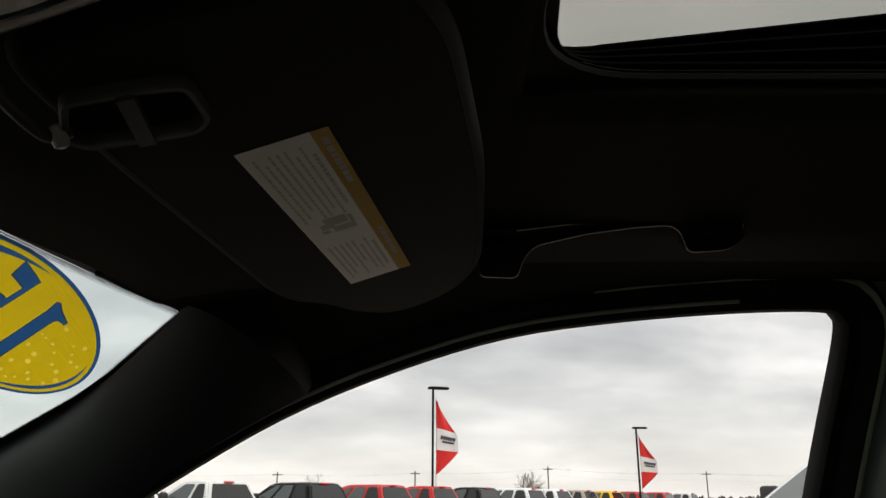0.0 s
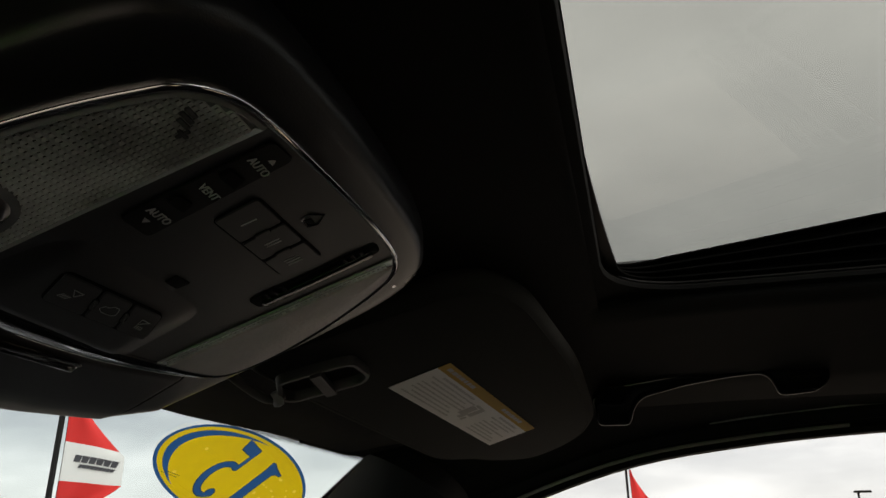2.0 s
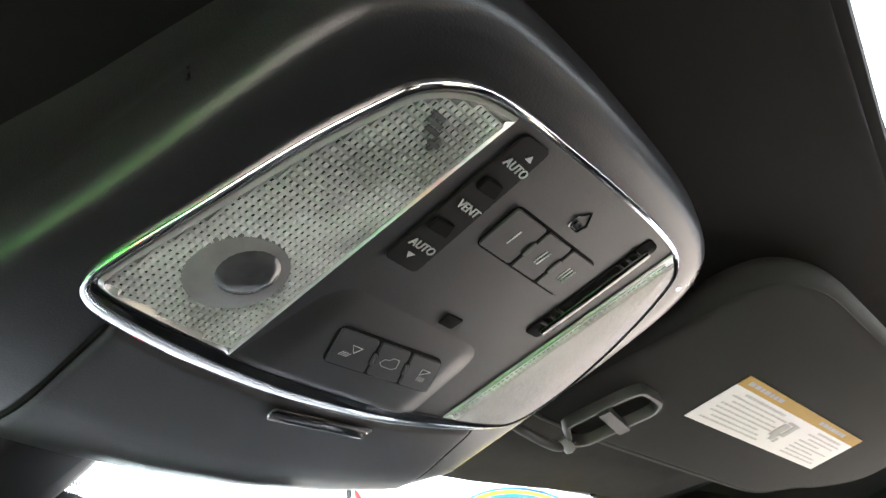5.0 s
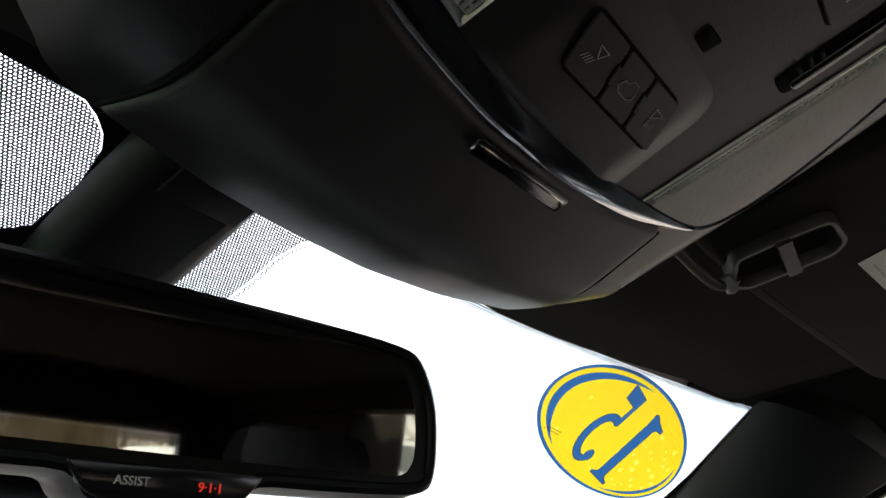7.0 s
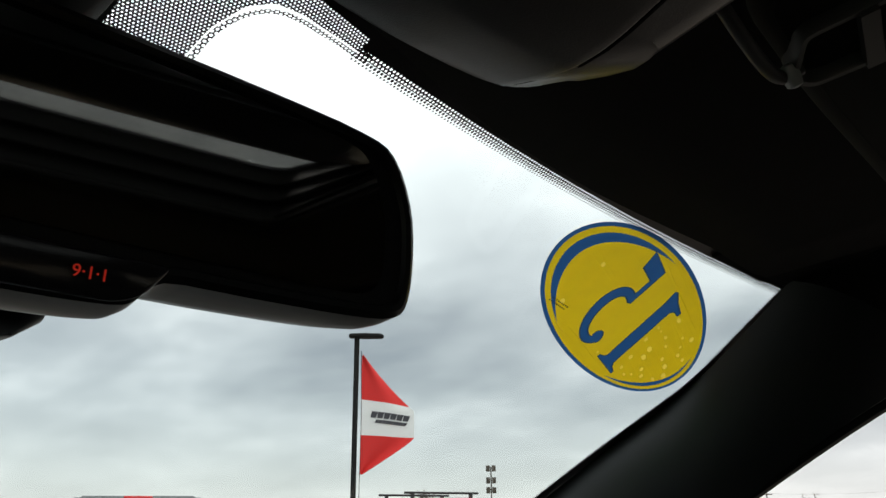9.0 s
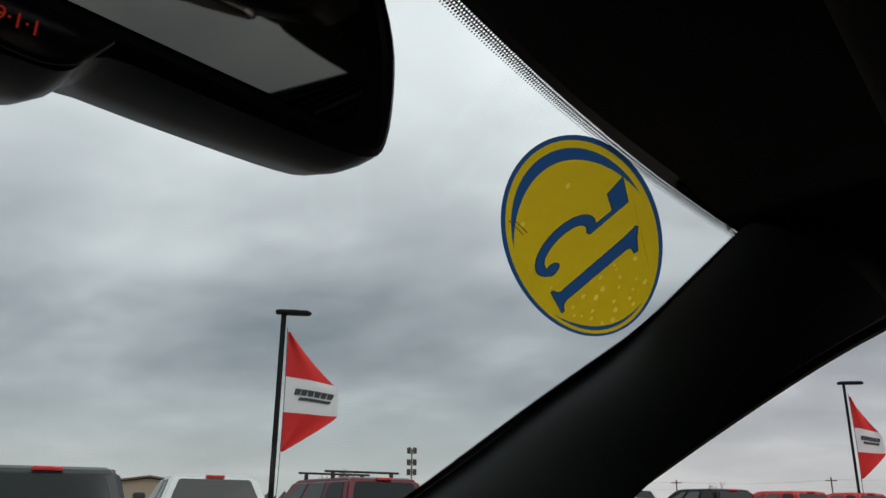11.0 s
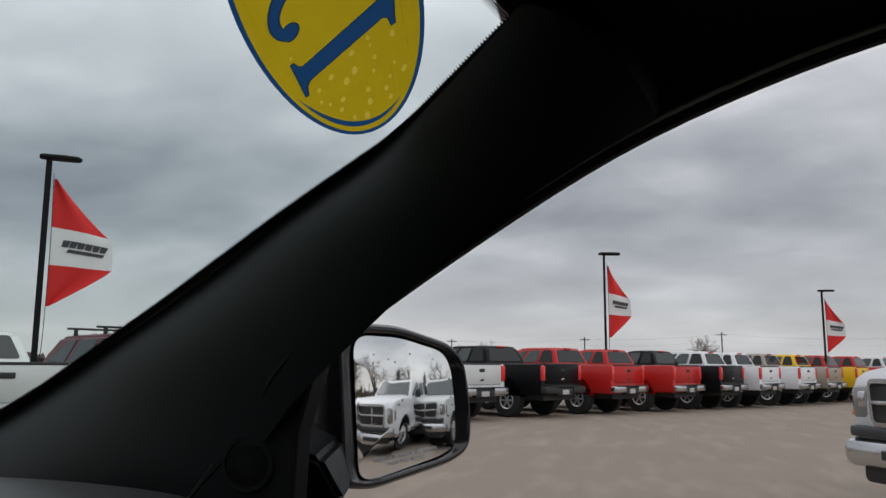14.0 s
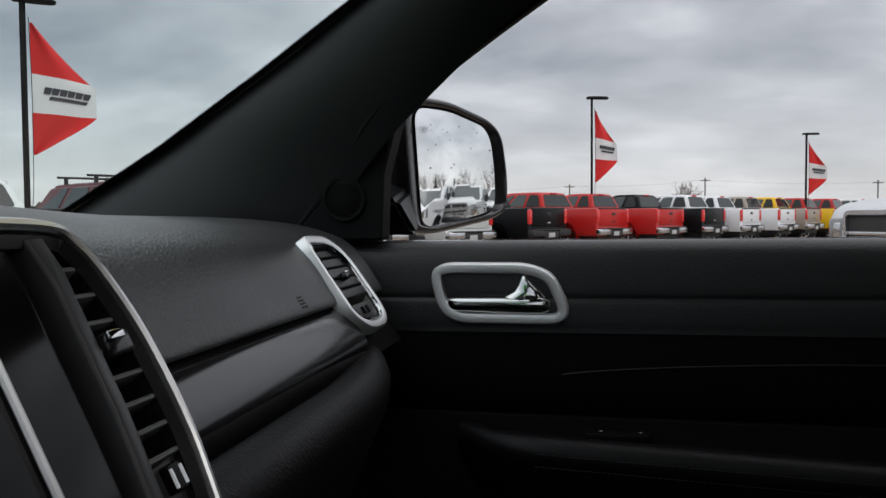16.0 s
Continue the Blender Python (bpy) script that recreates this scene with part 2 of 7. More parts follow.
def box(bm, lo, hi, m=Matrix(), r=0.0):
    lo, hi = [min(a, b) for a, b in zip(lo, hi)], [max(a, b) for a, b in zip(lo, hi)]
    r = min(r, *(0.45 * (b - a) for a, b in zip(lo, hi)))
    w, h = hi[0] - lo[0], hi[1] - lo[1]
    c = ((lo[0] + hi[0]) / 2, (lo[1] + hi[1]) / 2)
    if r <= 0:
        o = [(lo[0], lo[1]), (hi[0], lo[1]), (hi[0], hi[1]), (lo[0], hi[1])]
        return prism(bm, o, [(0, lo[2]), (0, hi[2])], m)
    o = rounded(w, h, r, 2, *c)
    return prism(bm, o, [(r, lo[2]), (r * 0.3, lo[2] + r * 0.3), (0, lo[2] + r), (0, hi[2] - r), (r * 0.3, hi[2] - r * 0.3), (r, hi[2])], m)


def sweep(bm, path, profile, up=V(0, 0, 1), closed=False, cap=True, ups=None, slot=0):
    """Carries a profile of (sideways, up) along a path. Sideways is to the right of the way."""
    path, m, loops = [Vector(p) for p in path], len(path), []
    for i, p in enumerate(path):
        a, b = (path[i - 1], path[(i + 1) % m]) if closed else (path[max(i - 1, 0)], path[min(i + 1, m - 1)])
        t = (b - a).normalized()
        u = ups[i] if ups else up
        side = t.cross(u).normalized()
        u = side.cross(t).normalized()
        loops.append([p + side * x + u * y for x, y in profile])
    if closed:
        loops.append(loops[0])
        vs = [[bm.verts.new(p) for p in loop] for loop in loops[:-1]]
        n = len(profile)
        for k in range(m):
            a, b = vs[k], vs[(k + 1) % m]
            for i in range(n):
                bm.faces.new((a[i], a[(i + 1) % n], b[(i + 1) % n], b[i])).material_index = slot
        return vs
    return rings(bm, loops, cap=(cap, cap), slot=slot)


def circle(r, n=8, sx=1.0, sy=1.0):
    return [(r * sx * math.cos(2 * math.pi * i / n), r * sy * math.sin(2 * math.pi * i / n)) for i in range(n)]


def tube(bm, path, r, n=8, closed=False, slot=0):
    t = (Vector(path[-1]) - Vector(path[0]))
    up = V(0, 0, 1) if abs(t.normalized().z) < 0.9 or closed else V(1, 0, 0)
    return sweep(bm, path, circle(r, n), up, closed, slot=slot)


def sheet(bm, f, us, vs, thick=0.0, slot=0):
    """A sheet f(u, v), made solid by a thickness along its own normal."""
    grid = [[Vector(f(u, v)) for v in vs] for u in us]
    nu, nv = len(us), len(vs)

    def normal(i, j):
        a = grid[min(i + 1, nu - 1)][j] - grid[max(i - 1, 0)][j]
        b = grid[i][min(j + 1, nv - 1)] - grid[i][max(j - 1, 0)]
        return a.cross(b).normalized()
    front = [[bm.verts.new(p) for p in row] for row in grid]
    for i in range(nu - 1):
        for j in range(nv - 1):
            bm.faces.new((front[i][j], front[i + 1][j], front[i + 1][j + 1], front[i][j + 1])).material_index = slot
    if thick:
        rear = [[bm.verts.new(grid[i][j] + normal(i, j) * thick) for j in range(nv)] for i in range(nu)]
        for i in range(nu - 1):
            for j in range(nv - 1):
                bm.faces.new((rear[i][j], rear[i][j + 1], rear[i + 1][j + 1], rear[i + 1][j])).material_index = slot
        edge = [(i, 0) for i in range(nu)] + [(nu - 1, j) for j in range(1, nv)] + [(i, nv - 1) for i in range(nu - 2, -1, -1)] + [(0, j) for j in range(nv - 2, 0, -1)]
        for (a, b), (c, d) in zip(edge, edge[1:] + edge[:1]):
            bm.faces.new((front[a][b], front[c][d], rear[c][d], rear[a][b])).material_index = slot


def lathe(bm, profile, n=24, m=Matrix(), slot=0, cap=(True, True)):
    """Turns a profile of (radius, z) round z."""
    return rings(bm, [[m @ V(r * math.cos(2 * math.pi * i / n), r * math.sin(2 * math.pi * i / n), z) for i in range(n)] for r, z in profile], cap=cap, slot=slot)


def steps(a, b, n):
    return [a + (b - a) * i / n for i in range(n + 1)]


def lettering(name, words, size, m, material, parent, label="", mirrored=False, depth=0.0002):
    """Words in the built-in font, centred at the origin of m and lying in its xy plane."""
    cu = bpy.data.curves.new(name, "FONT")
    cu.body, cu.size, cu.align_x, cu.align_y, cu.extrude = words, size, "CENTER", "CENTER", depth
    cu.resolution_u = 3
    tmp = bpy.data.objects.new(name, cu)
    scene.collection.objects.link(tmp)
    me = bpy.data.meshes.new_from_object(tmp.evaluated_get(bpy.context.evaluated_depsgraph_get()))
    bpy.data.objects.remove(tmp)
    bm = bmesh.new()
    bm.from_mesh(me)
    bmesh.ops.transform(bm, matrix=m @ Matrix.Diagonal((-1 if mirrored else 1, 1, 1, 1)), verts=bm.verts)
    return part(name, bm, material, parent, label, smooth=0)


def basis(origin, x, y):
    """A frame with the given x and about the given y."""
    x = Vector(x).normalized()
    z = x.cross(Vector(y)).normalized()
    y = z.cross(x)
    return Matrix.Translation(origin) @ Matrix((x, y, z)).transposed().to_4x4()


# ---- the car: its shell ----
CX = -0.005  # the car's middle line
FLIP = Matrix.Translation((2 * CX, 0, 0)) @ Matrix.Diagonal((-1, 1, 1, 1))


def lerp_table(table, x):
    if x <= table[0][0]:
        return table[0][1]
    for (a, p), (b, q) in zip(table, table[1:]):
        if x <= b:
            return p + (q - p) * (x - a) / (b - a)
    return table[-1][1]


def screen_z(x, y):
    return 1.7016 - 0.127 * (x - CX) ** 2 - 0.40 * y


def screen_top(x):
    return 0.231 - 0.074 * ((x - CX) / 0.535) ** 2


SCREEN_EDGE = [(0.10, 0.500), (0.157, 0.537), (0.252, 0.612), (0.367, 0.654), (0.513, 0.716), (0.686, 0.780), (0.860, 0.826), (1.02, 0.86)]


def on_screen(u, y_edge):
    x = u * (lerp_table(SCREEN_EDGE, y_edge) - CX) + CX
    y = y_edge + 0.074 * (1 - u * u)
    return V(x, y, screen_z(x, y))


def ceiling_z(x, y):
    s = min(max((y + 0.12) / 0.32, 0), 1) ** 1.2
    return 1.668 - 0.062 * s - 0.055 * (max(0, abs(x - CX) - 0.2) / 0.385) ** 3 * (1 - 0.95 * s)


def glass_x(z):
    return 0.585 + 0.5 * (1.612 - z)


WINDOW = [(-0.358, 1.222), (-0.375, 1.36), (-0.390, 1.50), (-0.401, 1.590), (-0.396, 1.609), (-0.380, 1.615), (-0.309, 1.614), (-0.212, 1.607), (-0.114, 1.594),
          (-0.015, 1.5665), (0.085, 1.5275), (0.190, 1.4715), (0.298, 1.4065), (0.350, 1.366), (0.376, 1.335), (0.386, 1.29), (0.393, 1.222)]
FRAME_PATH = catmull([(glass_x(z), y, z) for y, z in WINDOW], 4)
INWARDS = V(-0.894, 0, -0.447)


def window_top(y):
    return lerp_table([(-0.62, 1.613)] + WINDOW[6:], y)


# windscreen, with its printed dots and its black edge
windscreen = thing("windscreen", (0, 0.5, 1.2), "clear raked windscreen with a dotted black printed border", "windscreen", kind="structure")
bm = bmesh.new()
sheet(bm, lambda u, y: on_screen(u, y) + V(0, 0, 0.004), steps(-1.03, 1.03, 28), steps(0.11, 1.02, 26))
pane = part("pane", bm, SCREEN_GLASS, windscreen)
pane.visible_shadow = False


def dots_mat(name, pitch, radius, along_edge=False):
    """Black print with round clear holes in staggered rows, laid out flat or along an edge by the mesh's own UV in metres."""
    m = bpy.data.materials.new(name)
    m.use_nodes = True
    nodes, links = m.node_tree.nodes, m.node_tree.links
    nodes.clear()

    def mathn(op, a, b=0.0):
        n = nodes.new("ShaderNodeMath")
        n.operation = op
        for i, v in enumerate((a, b)):
            if isinstance(v, (int, float)):
                n.inputs[i].default_value = v
            else:
                links.new(v, n.inputs[i])
        return n.outputs[0]
    at = nodes.new("ShaderNodeTexCoord")
    xyz = nodes.new("ShaderNodeSeparateXYZ")
    links.new(at.outputs["UV" if along_edge else "Object"], xyz.inputs[0])
    row = mathn("DIVIDE", mathn("MULTIPLY", xyz.outputs[1], 1.0 if along_edge else 1.077), pitch * 0.866)
    odd = mathn("MULTIPLY", mathn("FLOORED_MODULO", mathn("FLOOR", row), 2.0), 0.5)
    du = mathn("SUBTRACT", mathn("FRACT", mathn("ADD", mathn("DIVIDE", xyz.outputs[0], pitch), odd)), 0.5)
    dv = mathn("MULTIPLY", mathn("SUBTRACT", mathn("FRACT", row), 0.5), 0.866)
    far = mathn("SQRT", mathn("ADD", mathn("MULTIPLY", du, du), mathn("MULTIPLY", dv, dv)))
    hole = mathn("LESS_THAN", far, radius)
    clear, ink, mixer, out = (nodes.new(k) for k in ("ShaderNodeBsdfTransparent", "ShaderNodeBsdfPrincipled", "ShaderNodeMixShader", "ShaderNodeOutputMaterial"))
    ink.inputs["Base Color"].default_value, ink.inputs["Roughness"].default_value = (0.008, 0.008, 0.008, 1), 0.5
    links.new(hole, mixer.inputs[0])
    links.new(ink.outputs[0], mixer.inputs[1])
    links.new(clear.outputs[0], mixer.inputs[2])
    links.new(mixer.outputs[0], out.inputs[0])
    return m


DOTS = dots_mat("dotted_ceramic_print", 0.0016, 0.275)
RIM_DOTS = dots_mat("lacy_dotted_border_print", 0.0022, 0.29, True)
LACE_DOTS = dots_mat("lacy_dotted_ceramic_print", 0.0020, 0.36)
BAND = mat("black_ceramic_print", (0.008, 0.008, 0.008), 0.4)
# a narrow dotted border along the top and the pillar, the solid print outside it
for side in (1, -1):
    for v0, v1, print_ in ((-0.0160, -0.0010, BAND), (-0.0010, 0.0027, RIM_DOTS)):
        bm = bmesh.new()
        sheet(bm, lambda x, v: V(x, screen_top(x) + v, screen_z(x, screen_top(x) + v) + 0.001), steps(CX + side * 0.110, CX + side * 0.55, 30), (v0, v1))
        layer = bm.loops.layers.uv.new("print")
        for f in bm.faces:
            for c in f.loops:
                c[layer].uv = (c.vert.co.x * 1.04, (c.vert.co.y - screen_top(c.vert.co.x) + 0.0010) * 1.077)
        part("top_border", bm, print_, windscreen)
    # loose dots fading out below it
    bm = bmesh.new()
    for v, r, x0 in ((0.0036, 0.00085, 0.110), (0.0052, 0.00055, 0.1111)):
        x = x0
        while x < 0.545:
            a_ = CX + side * x
            bm.faces.new([bm.verts.new((a_ + r * math.cos(t), screen_top(a_) + v + r * math.sin(t), screen_z(a_, screen_top(a_) + v) - 0.4 * r * math.sin(t) + 0.001)) for t in (2 * math.pi * i / 6 for i in range(6))])
            x += 0.0022
    tagged(part("border_dots", bm, BAND, windscreen, smooth=0), kind="stuff")
    bm = bmesh.new()
    sheet(bm, lambda y, v: on_screen(side * (1 + v), y) + V(0, 0, 0.001), steps(0.12, 1.02, 24), (0.0, 0.02, 0.042))
    part("solid_border", bm, BAND, windscreen)
    # one row of black dots along the pillar
    bm = bmesh.new()
    y = 0.150
    while y < 1.0:
        c, along, across = on_screen(side * 0.9985, y), on_screen(side, y + 0.002) - on_screen(side, y - 0.002), on_screen(side * 0.99, y) - on_screen(side, y)
        along.normalize()
        across.normalize()
        for r, step_ in ((0.0009, 0.0), (0.0005, 0.0019)):
            bm.faces.new([bm.verts.new(c + across * (step_ + r * 1.5 * math.sin(a)) + along * r * math.cos(a) + V(0, 0, 0.0006)) for a in (2 * math.pi * i / 8 for i in range(8))])
        y += 0.0022
    tagged(part("pillar_border", bm, BAND, windscreen, smooth=0), kind="stuff")
# the dotted shade fields on both sides of the mirror foot


def patch(name, outline, material):
    b = bmesh.new()
    vs = [b.verts.new((x, y, screen_z(x, y) + 0.0012)) for x, y in outline]
    b.faces.new(vs)
    bmesh.ops.triangulate(b, faces=b.faces)
    return part(name, b, material, windscreen, smooth=0)


patch("shade_field", round_poly([(0.012, 0.2215), (0.112, 0.2215), (0.112, 0.2290), (0.096, 0.2298), (0.0755, 0.2312), (0.0645, 0.2338), (0.0573, 0.2410), (0.0540, 0.2545), (0.0555, 0.272), (0.056, 0.345), (0.022, 0.345)], 0.002), DOTS)
patch("shade_field", round_poly([(-0.112, 0.2285), (-0.062, 0.2305), (-0.049, 0.239), (-0.041, 0.252), (-0.0375, 0.270), (-0.042, 0.287), (-0.054, 0.2968), (-0.075, 0.3005), (-0.092, 0.2985), (-0.083, 0.286), (-0.079, 0.265), (-0.085, 0.248), (-0.094, 0.235), (-0.106, 0.2286)], 0.004), DOTS)
patch("solid_border", [(-0.15, 0.208), (-0.04, 0.208), (-0.046, 0.2312), (-0.062, 0.2303), (-0.15, 0.2275)], BAND)
patch("solid_border", [(0.15, 0.208), (0.012, 0.208), (0.012, 0.2222), (0.15, 0.2222)], BAND)
patch("solid_border", [(-0.045, 0.2385), (-0.0345, 0.262), (-0.036, 0.290), (-0.030, 0.34), (-0.030, 0.235)], BAND)
patch("solid_border", [(-0.040, 0.284), (-0.046, 0.2900), (-0.056, 0.2968), (-0.075, 0.2998), (-0.092, 0.2980), (-0.12, 0.299), (-0.12, 0.345), (-0.040, 0.345)], BAND)
patch("solid_border", [(-0.0640, 0.2296), (-0.0555, 0.2337), (-0.0490, 0.2388), (-0.0440, 0.2460), (-0.0405, 0.254), (-0.030, 0.254), (-0.030, 0.205), (-0.0640, 0.205)], BAND)
patch("mirror_foot_print", [(-0.052, 0.215), (0.0190, 0.215), (0.0208, 0.2336), (0.0258, 0.2815), (0.029, 0.30), (0.030, 0.36), (-0.045, 0.36), (-0.041, 0.262)], BAND)
# larger holes along the clear edge of each field
for rim, wide_ in (([(-0.1029, 0.2325), (-0.0945, 0.2345), (-0.0868, 0.2415), (-0.0822, 0.2514), (-0.0796, 0.2637), (-0.0788, 0.2745), (-0.0795, 0.287)], (0.0030, -0.0004)), ([(0.112, 0.2301), (0.096, 0.2311), (0.0765, 0.2328), (0.0660, 0.2362), (0.0590, 0.2435), (0.0558, 0.2555), (0.0575, 0.272), (0.0577, 0.29), (0.056, 0.34)], None)):
    line = [p[:2] for p in catmull([(*p, 0) for p in rim], 4)]
    b = bmesh.new()
    vs_ = []
    for i, (x, y) in enumerate(line):
        (xa, ya), (xb, yb) = line[max(i - 1, 0)], line[min(i + 1, len(line) - 1)]
        across = V(ya - yb, xb - xa).normalized() * 0.0027
        w_ = wide_ or (across.x, across.y)
        vs_.append([b.verts.new((x + w_[0] * k, y + w_[1] * k, screen_z(x, y) + 0.0006)) for k in (-0.55, 0.45)])
    for p, q in zip(vs_, vs_[1:]):
        b.faces.new((p[0], q[0], q[1], p[1]))
    part("field_edge", b, LACE_DOTS, windscreen, smooth=0)
# ---- ceiling ----
ROOF_X, ROOF_FRONT, ROOF_BACK = 0.283, -0.106, -0.60
xs = sorted(set([CX + v for v in steps(-0.505, 0.505, 22)] + [CX - 0.288, CX + 0.288]))
ys_rel = sorted(set(steps(-1.9, -0.80, 11) + [-0.61, -0.098] + [-0.70, -0.45, -0.3, -0.2] + steps(-0.09, 0.0, 5)))
bm = bmesh.new()


def ceiling_at(x, k):
    notch_ = 0.013 * math.exp(-((x - CX) / 0.13) ** 4)
    y = k if k <= -0.09 else -0.09 + (k + 0.09) / 0.09 * (screen_top(x) - notch_ - 0.0120 * min(1, abs(x - CX) / 0.12) * min(1, max(0, (0.53 - abs(x - CX)) / 0.12)) + 0.09)
    return V(x, y, ceiling_z(x, y) + 0.25 * notch_)


grid = [[bm.verts.new(ceiling_at(x, k)) for k in ys_rel] for x in xs]
for i in range(len(xs) - 1):
    for j in range(len(ys_rel) - 1):
        xm, ym = (xs[i] + xs[i + 1]) / 2, (ys_rel[j] + ys_rel[j + 1]) / 2
        if abs(xm - CX) < 0.288 and -0.61 < ym < -0.098:
            continue
        bm.faces.new((grid[i][j], grid[i + 1][j], grid[i + 1][j + 1], grid[i][j + 1]))
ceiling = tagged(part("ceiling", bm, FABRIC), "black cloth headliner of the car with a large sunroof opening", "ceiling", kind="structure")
solid = ceiling.modifiers.new("thickness", "SOLIDIFY")
solid.thickness, solid.offset = 0.006, -1.0

sunroof = thing("sunroof", (CX, -0.45, 1.69), "closed tinted glass sunroof in a black cloth-lined opening", "sunroof", kind="structure")
opening = round_poly([(CX + ROOF_X, ROOF_FRONT), (CX - ROOF_X, ROOF_FRONT), (CX - ROOF_X, ROOF_BACK), (CX + ROOF_X, ROOF_BACK)], 0.060, 8)
bm = bmesh.new()
opening = ccw([V(p.x, p.y + (0.006 * (1 - ((p.x - CX) / ROOF_X) ** 2) if p.y > -0.2 else 0)) for p in opening])
loops = []
for d, z in ((-0.055, 0.0015), (-0.040, -0.0008), (-0.012, -0.0014), (-0.004, -0.0012), (0.000, 0.0), (0.001, 0.0025), (-0.001, 0.006), (-0.008, 0.007)):
    loops.append([V(*p, ceiling_z(p[0], p[1]) + z) for p in (offset(opening, d))])
rings(bm, loops, cap=(False, False))
part("opening_lip", bm, FABRIC, sunroof)
bm = bmesh.new()
loops = []
for d, z in ((0.0015, 1.6715), (-0.010, 1.6735), (-0.014, 1.6735)):
    loops.append([V(*p, z) for p in offset(opening, d)])
track_line = ccw(round_poly([(CX + (ROOF_X - 0.010) * u, ROOF_FRONT - 0.019 + 0.013 * (1 - u * u)) for u in (1, 0.8, 0.6, 0.4, 0.2, 0, -0.2, -0.4, -0.6, -0.8, -1)] + [(CX - ROOF_X + 0.010, ROOF_BACK), (CX + ROOF_X - 0.010, ROOF_BACK)], 0.022, 8))
rings(bm, loops, cap=(False, False))
loops = []
for k in range(4):
    z = 1.6760 + k * 0.0036
    for d, dz in ((-0.022 - 0.004 * k, -0.0005), (-0.0095 - 0.0052 * k, 0.0002), (-0.0090 - 0.0052 * k, 0.0012), (-0.016 - 0.0052 * k, 0.0022)):
        loops.append([V(*p, z + dz + k / 3 * (0.212 - 0.17 * (-0.1 - p[1])) * (-0.1 - p[1])) for p in offset(track_line, d)])
rings(bm, loops, cap=(False, False))
part("track", bm, GAUZE, sunroof, "ribbed black sunroof track")
bm = bmesh.new()
rings(bm, [[V(*p, 1.6930 + h + (0.212 - 0.17 * (-0.1 - p[1])) * (-0.1 - p[1])) for p in offset(opening, -0.06)] for h in (0, 0.004)])
roof_pane = part("pane", bm, ROOF_GLASS, sunroof)
roof_pane.visible_shadow = False

# outer roof skin, with the opening in it
bm = bmesh.new()
xs2 = [CX - 0.60, CX - 0.45, CX - 0.36, CX, CX + 0.36, CX + 0.45, CX + 0.60]
ys2 = [-1.95, -1.4, -0.82, -0.45, -0.075, 0.05, 0.17]
g2 = [[bm.verts.new((x, y, 1.735 - 0.14 * abs(x - CX) ** 2.2 - (0.06 * ((y - 0.0) / 0.17) ** 1.5 if y > 0 else 0) - (0.05 * ((-1.4 - y) / 0.5) if y < -1.4 else 0))) for y in ys2] for x in xs2]
for i in range(6):
    for j in range(6):
        if 2 <= i <= 3 and 2 <= j <= 3:
            continue
        bm.faces.new((g2[i][j], g2[i + 1][j], g2[i + 1][j + 1], g2[i][j + 1]))
BODY = mat("dark_grey_car_paint", (0.05, 0.052, 0.055), 0.25, 0.3, coat=0.8)
roof = tagged(part("roof", bm, BODY), "painted steel roof of the car", "roof", kind="structure")
roof_thick = roof.modifiers.new("thickness", "SOLIDIFY")
roof_thick.thickness = 0.004

# pale tone paints the highlight line of the black window seals
SEAL_GLINT = mat("pale_seal_glint", (0.34, 0.33, 0.31), 0.3)
SATIN = mat("satin_grey_trim", (0.30, 0.305, 0.31), 0.35, 0.2)
# ---- the two sides: rail, pillars, window frame, glass ----
PILLAR_FRONT = [(0.528, 0.146, 1.606), (0.612, 0.252, 1.553), (0.654, 0.367, 1.500), (0.702, 0.475, 1.448), (0.746, 0.590, 1.394), (0.786, 0.700, 1.343), (0.836, 0.900, 1.250)]
PILLAR_REAR = [(0.598, 0.062, 1.548), (0.622, 0.140, 1.508), (0.648, 0.225, 1.455), (0.680, 0.308, 1.392), (0.708, 0.372, 1.338), (0.728, 0.428, 1.272), (0.740, 0.480, 1.190)]


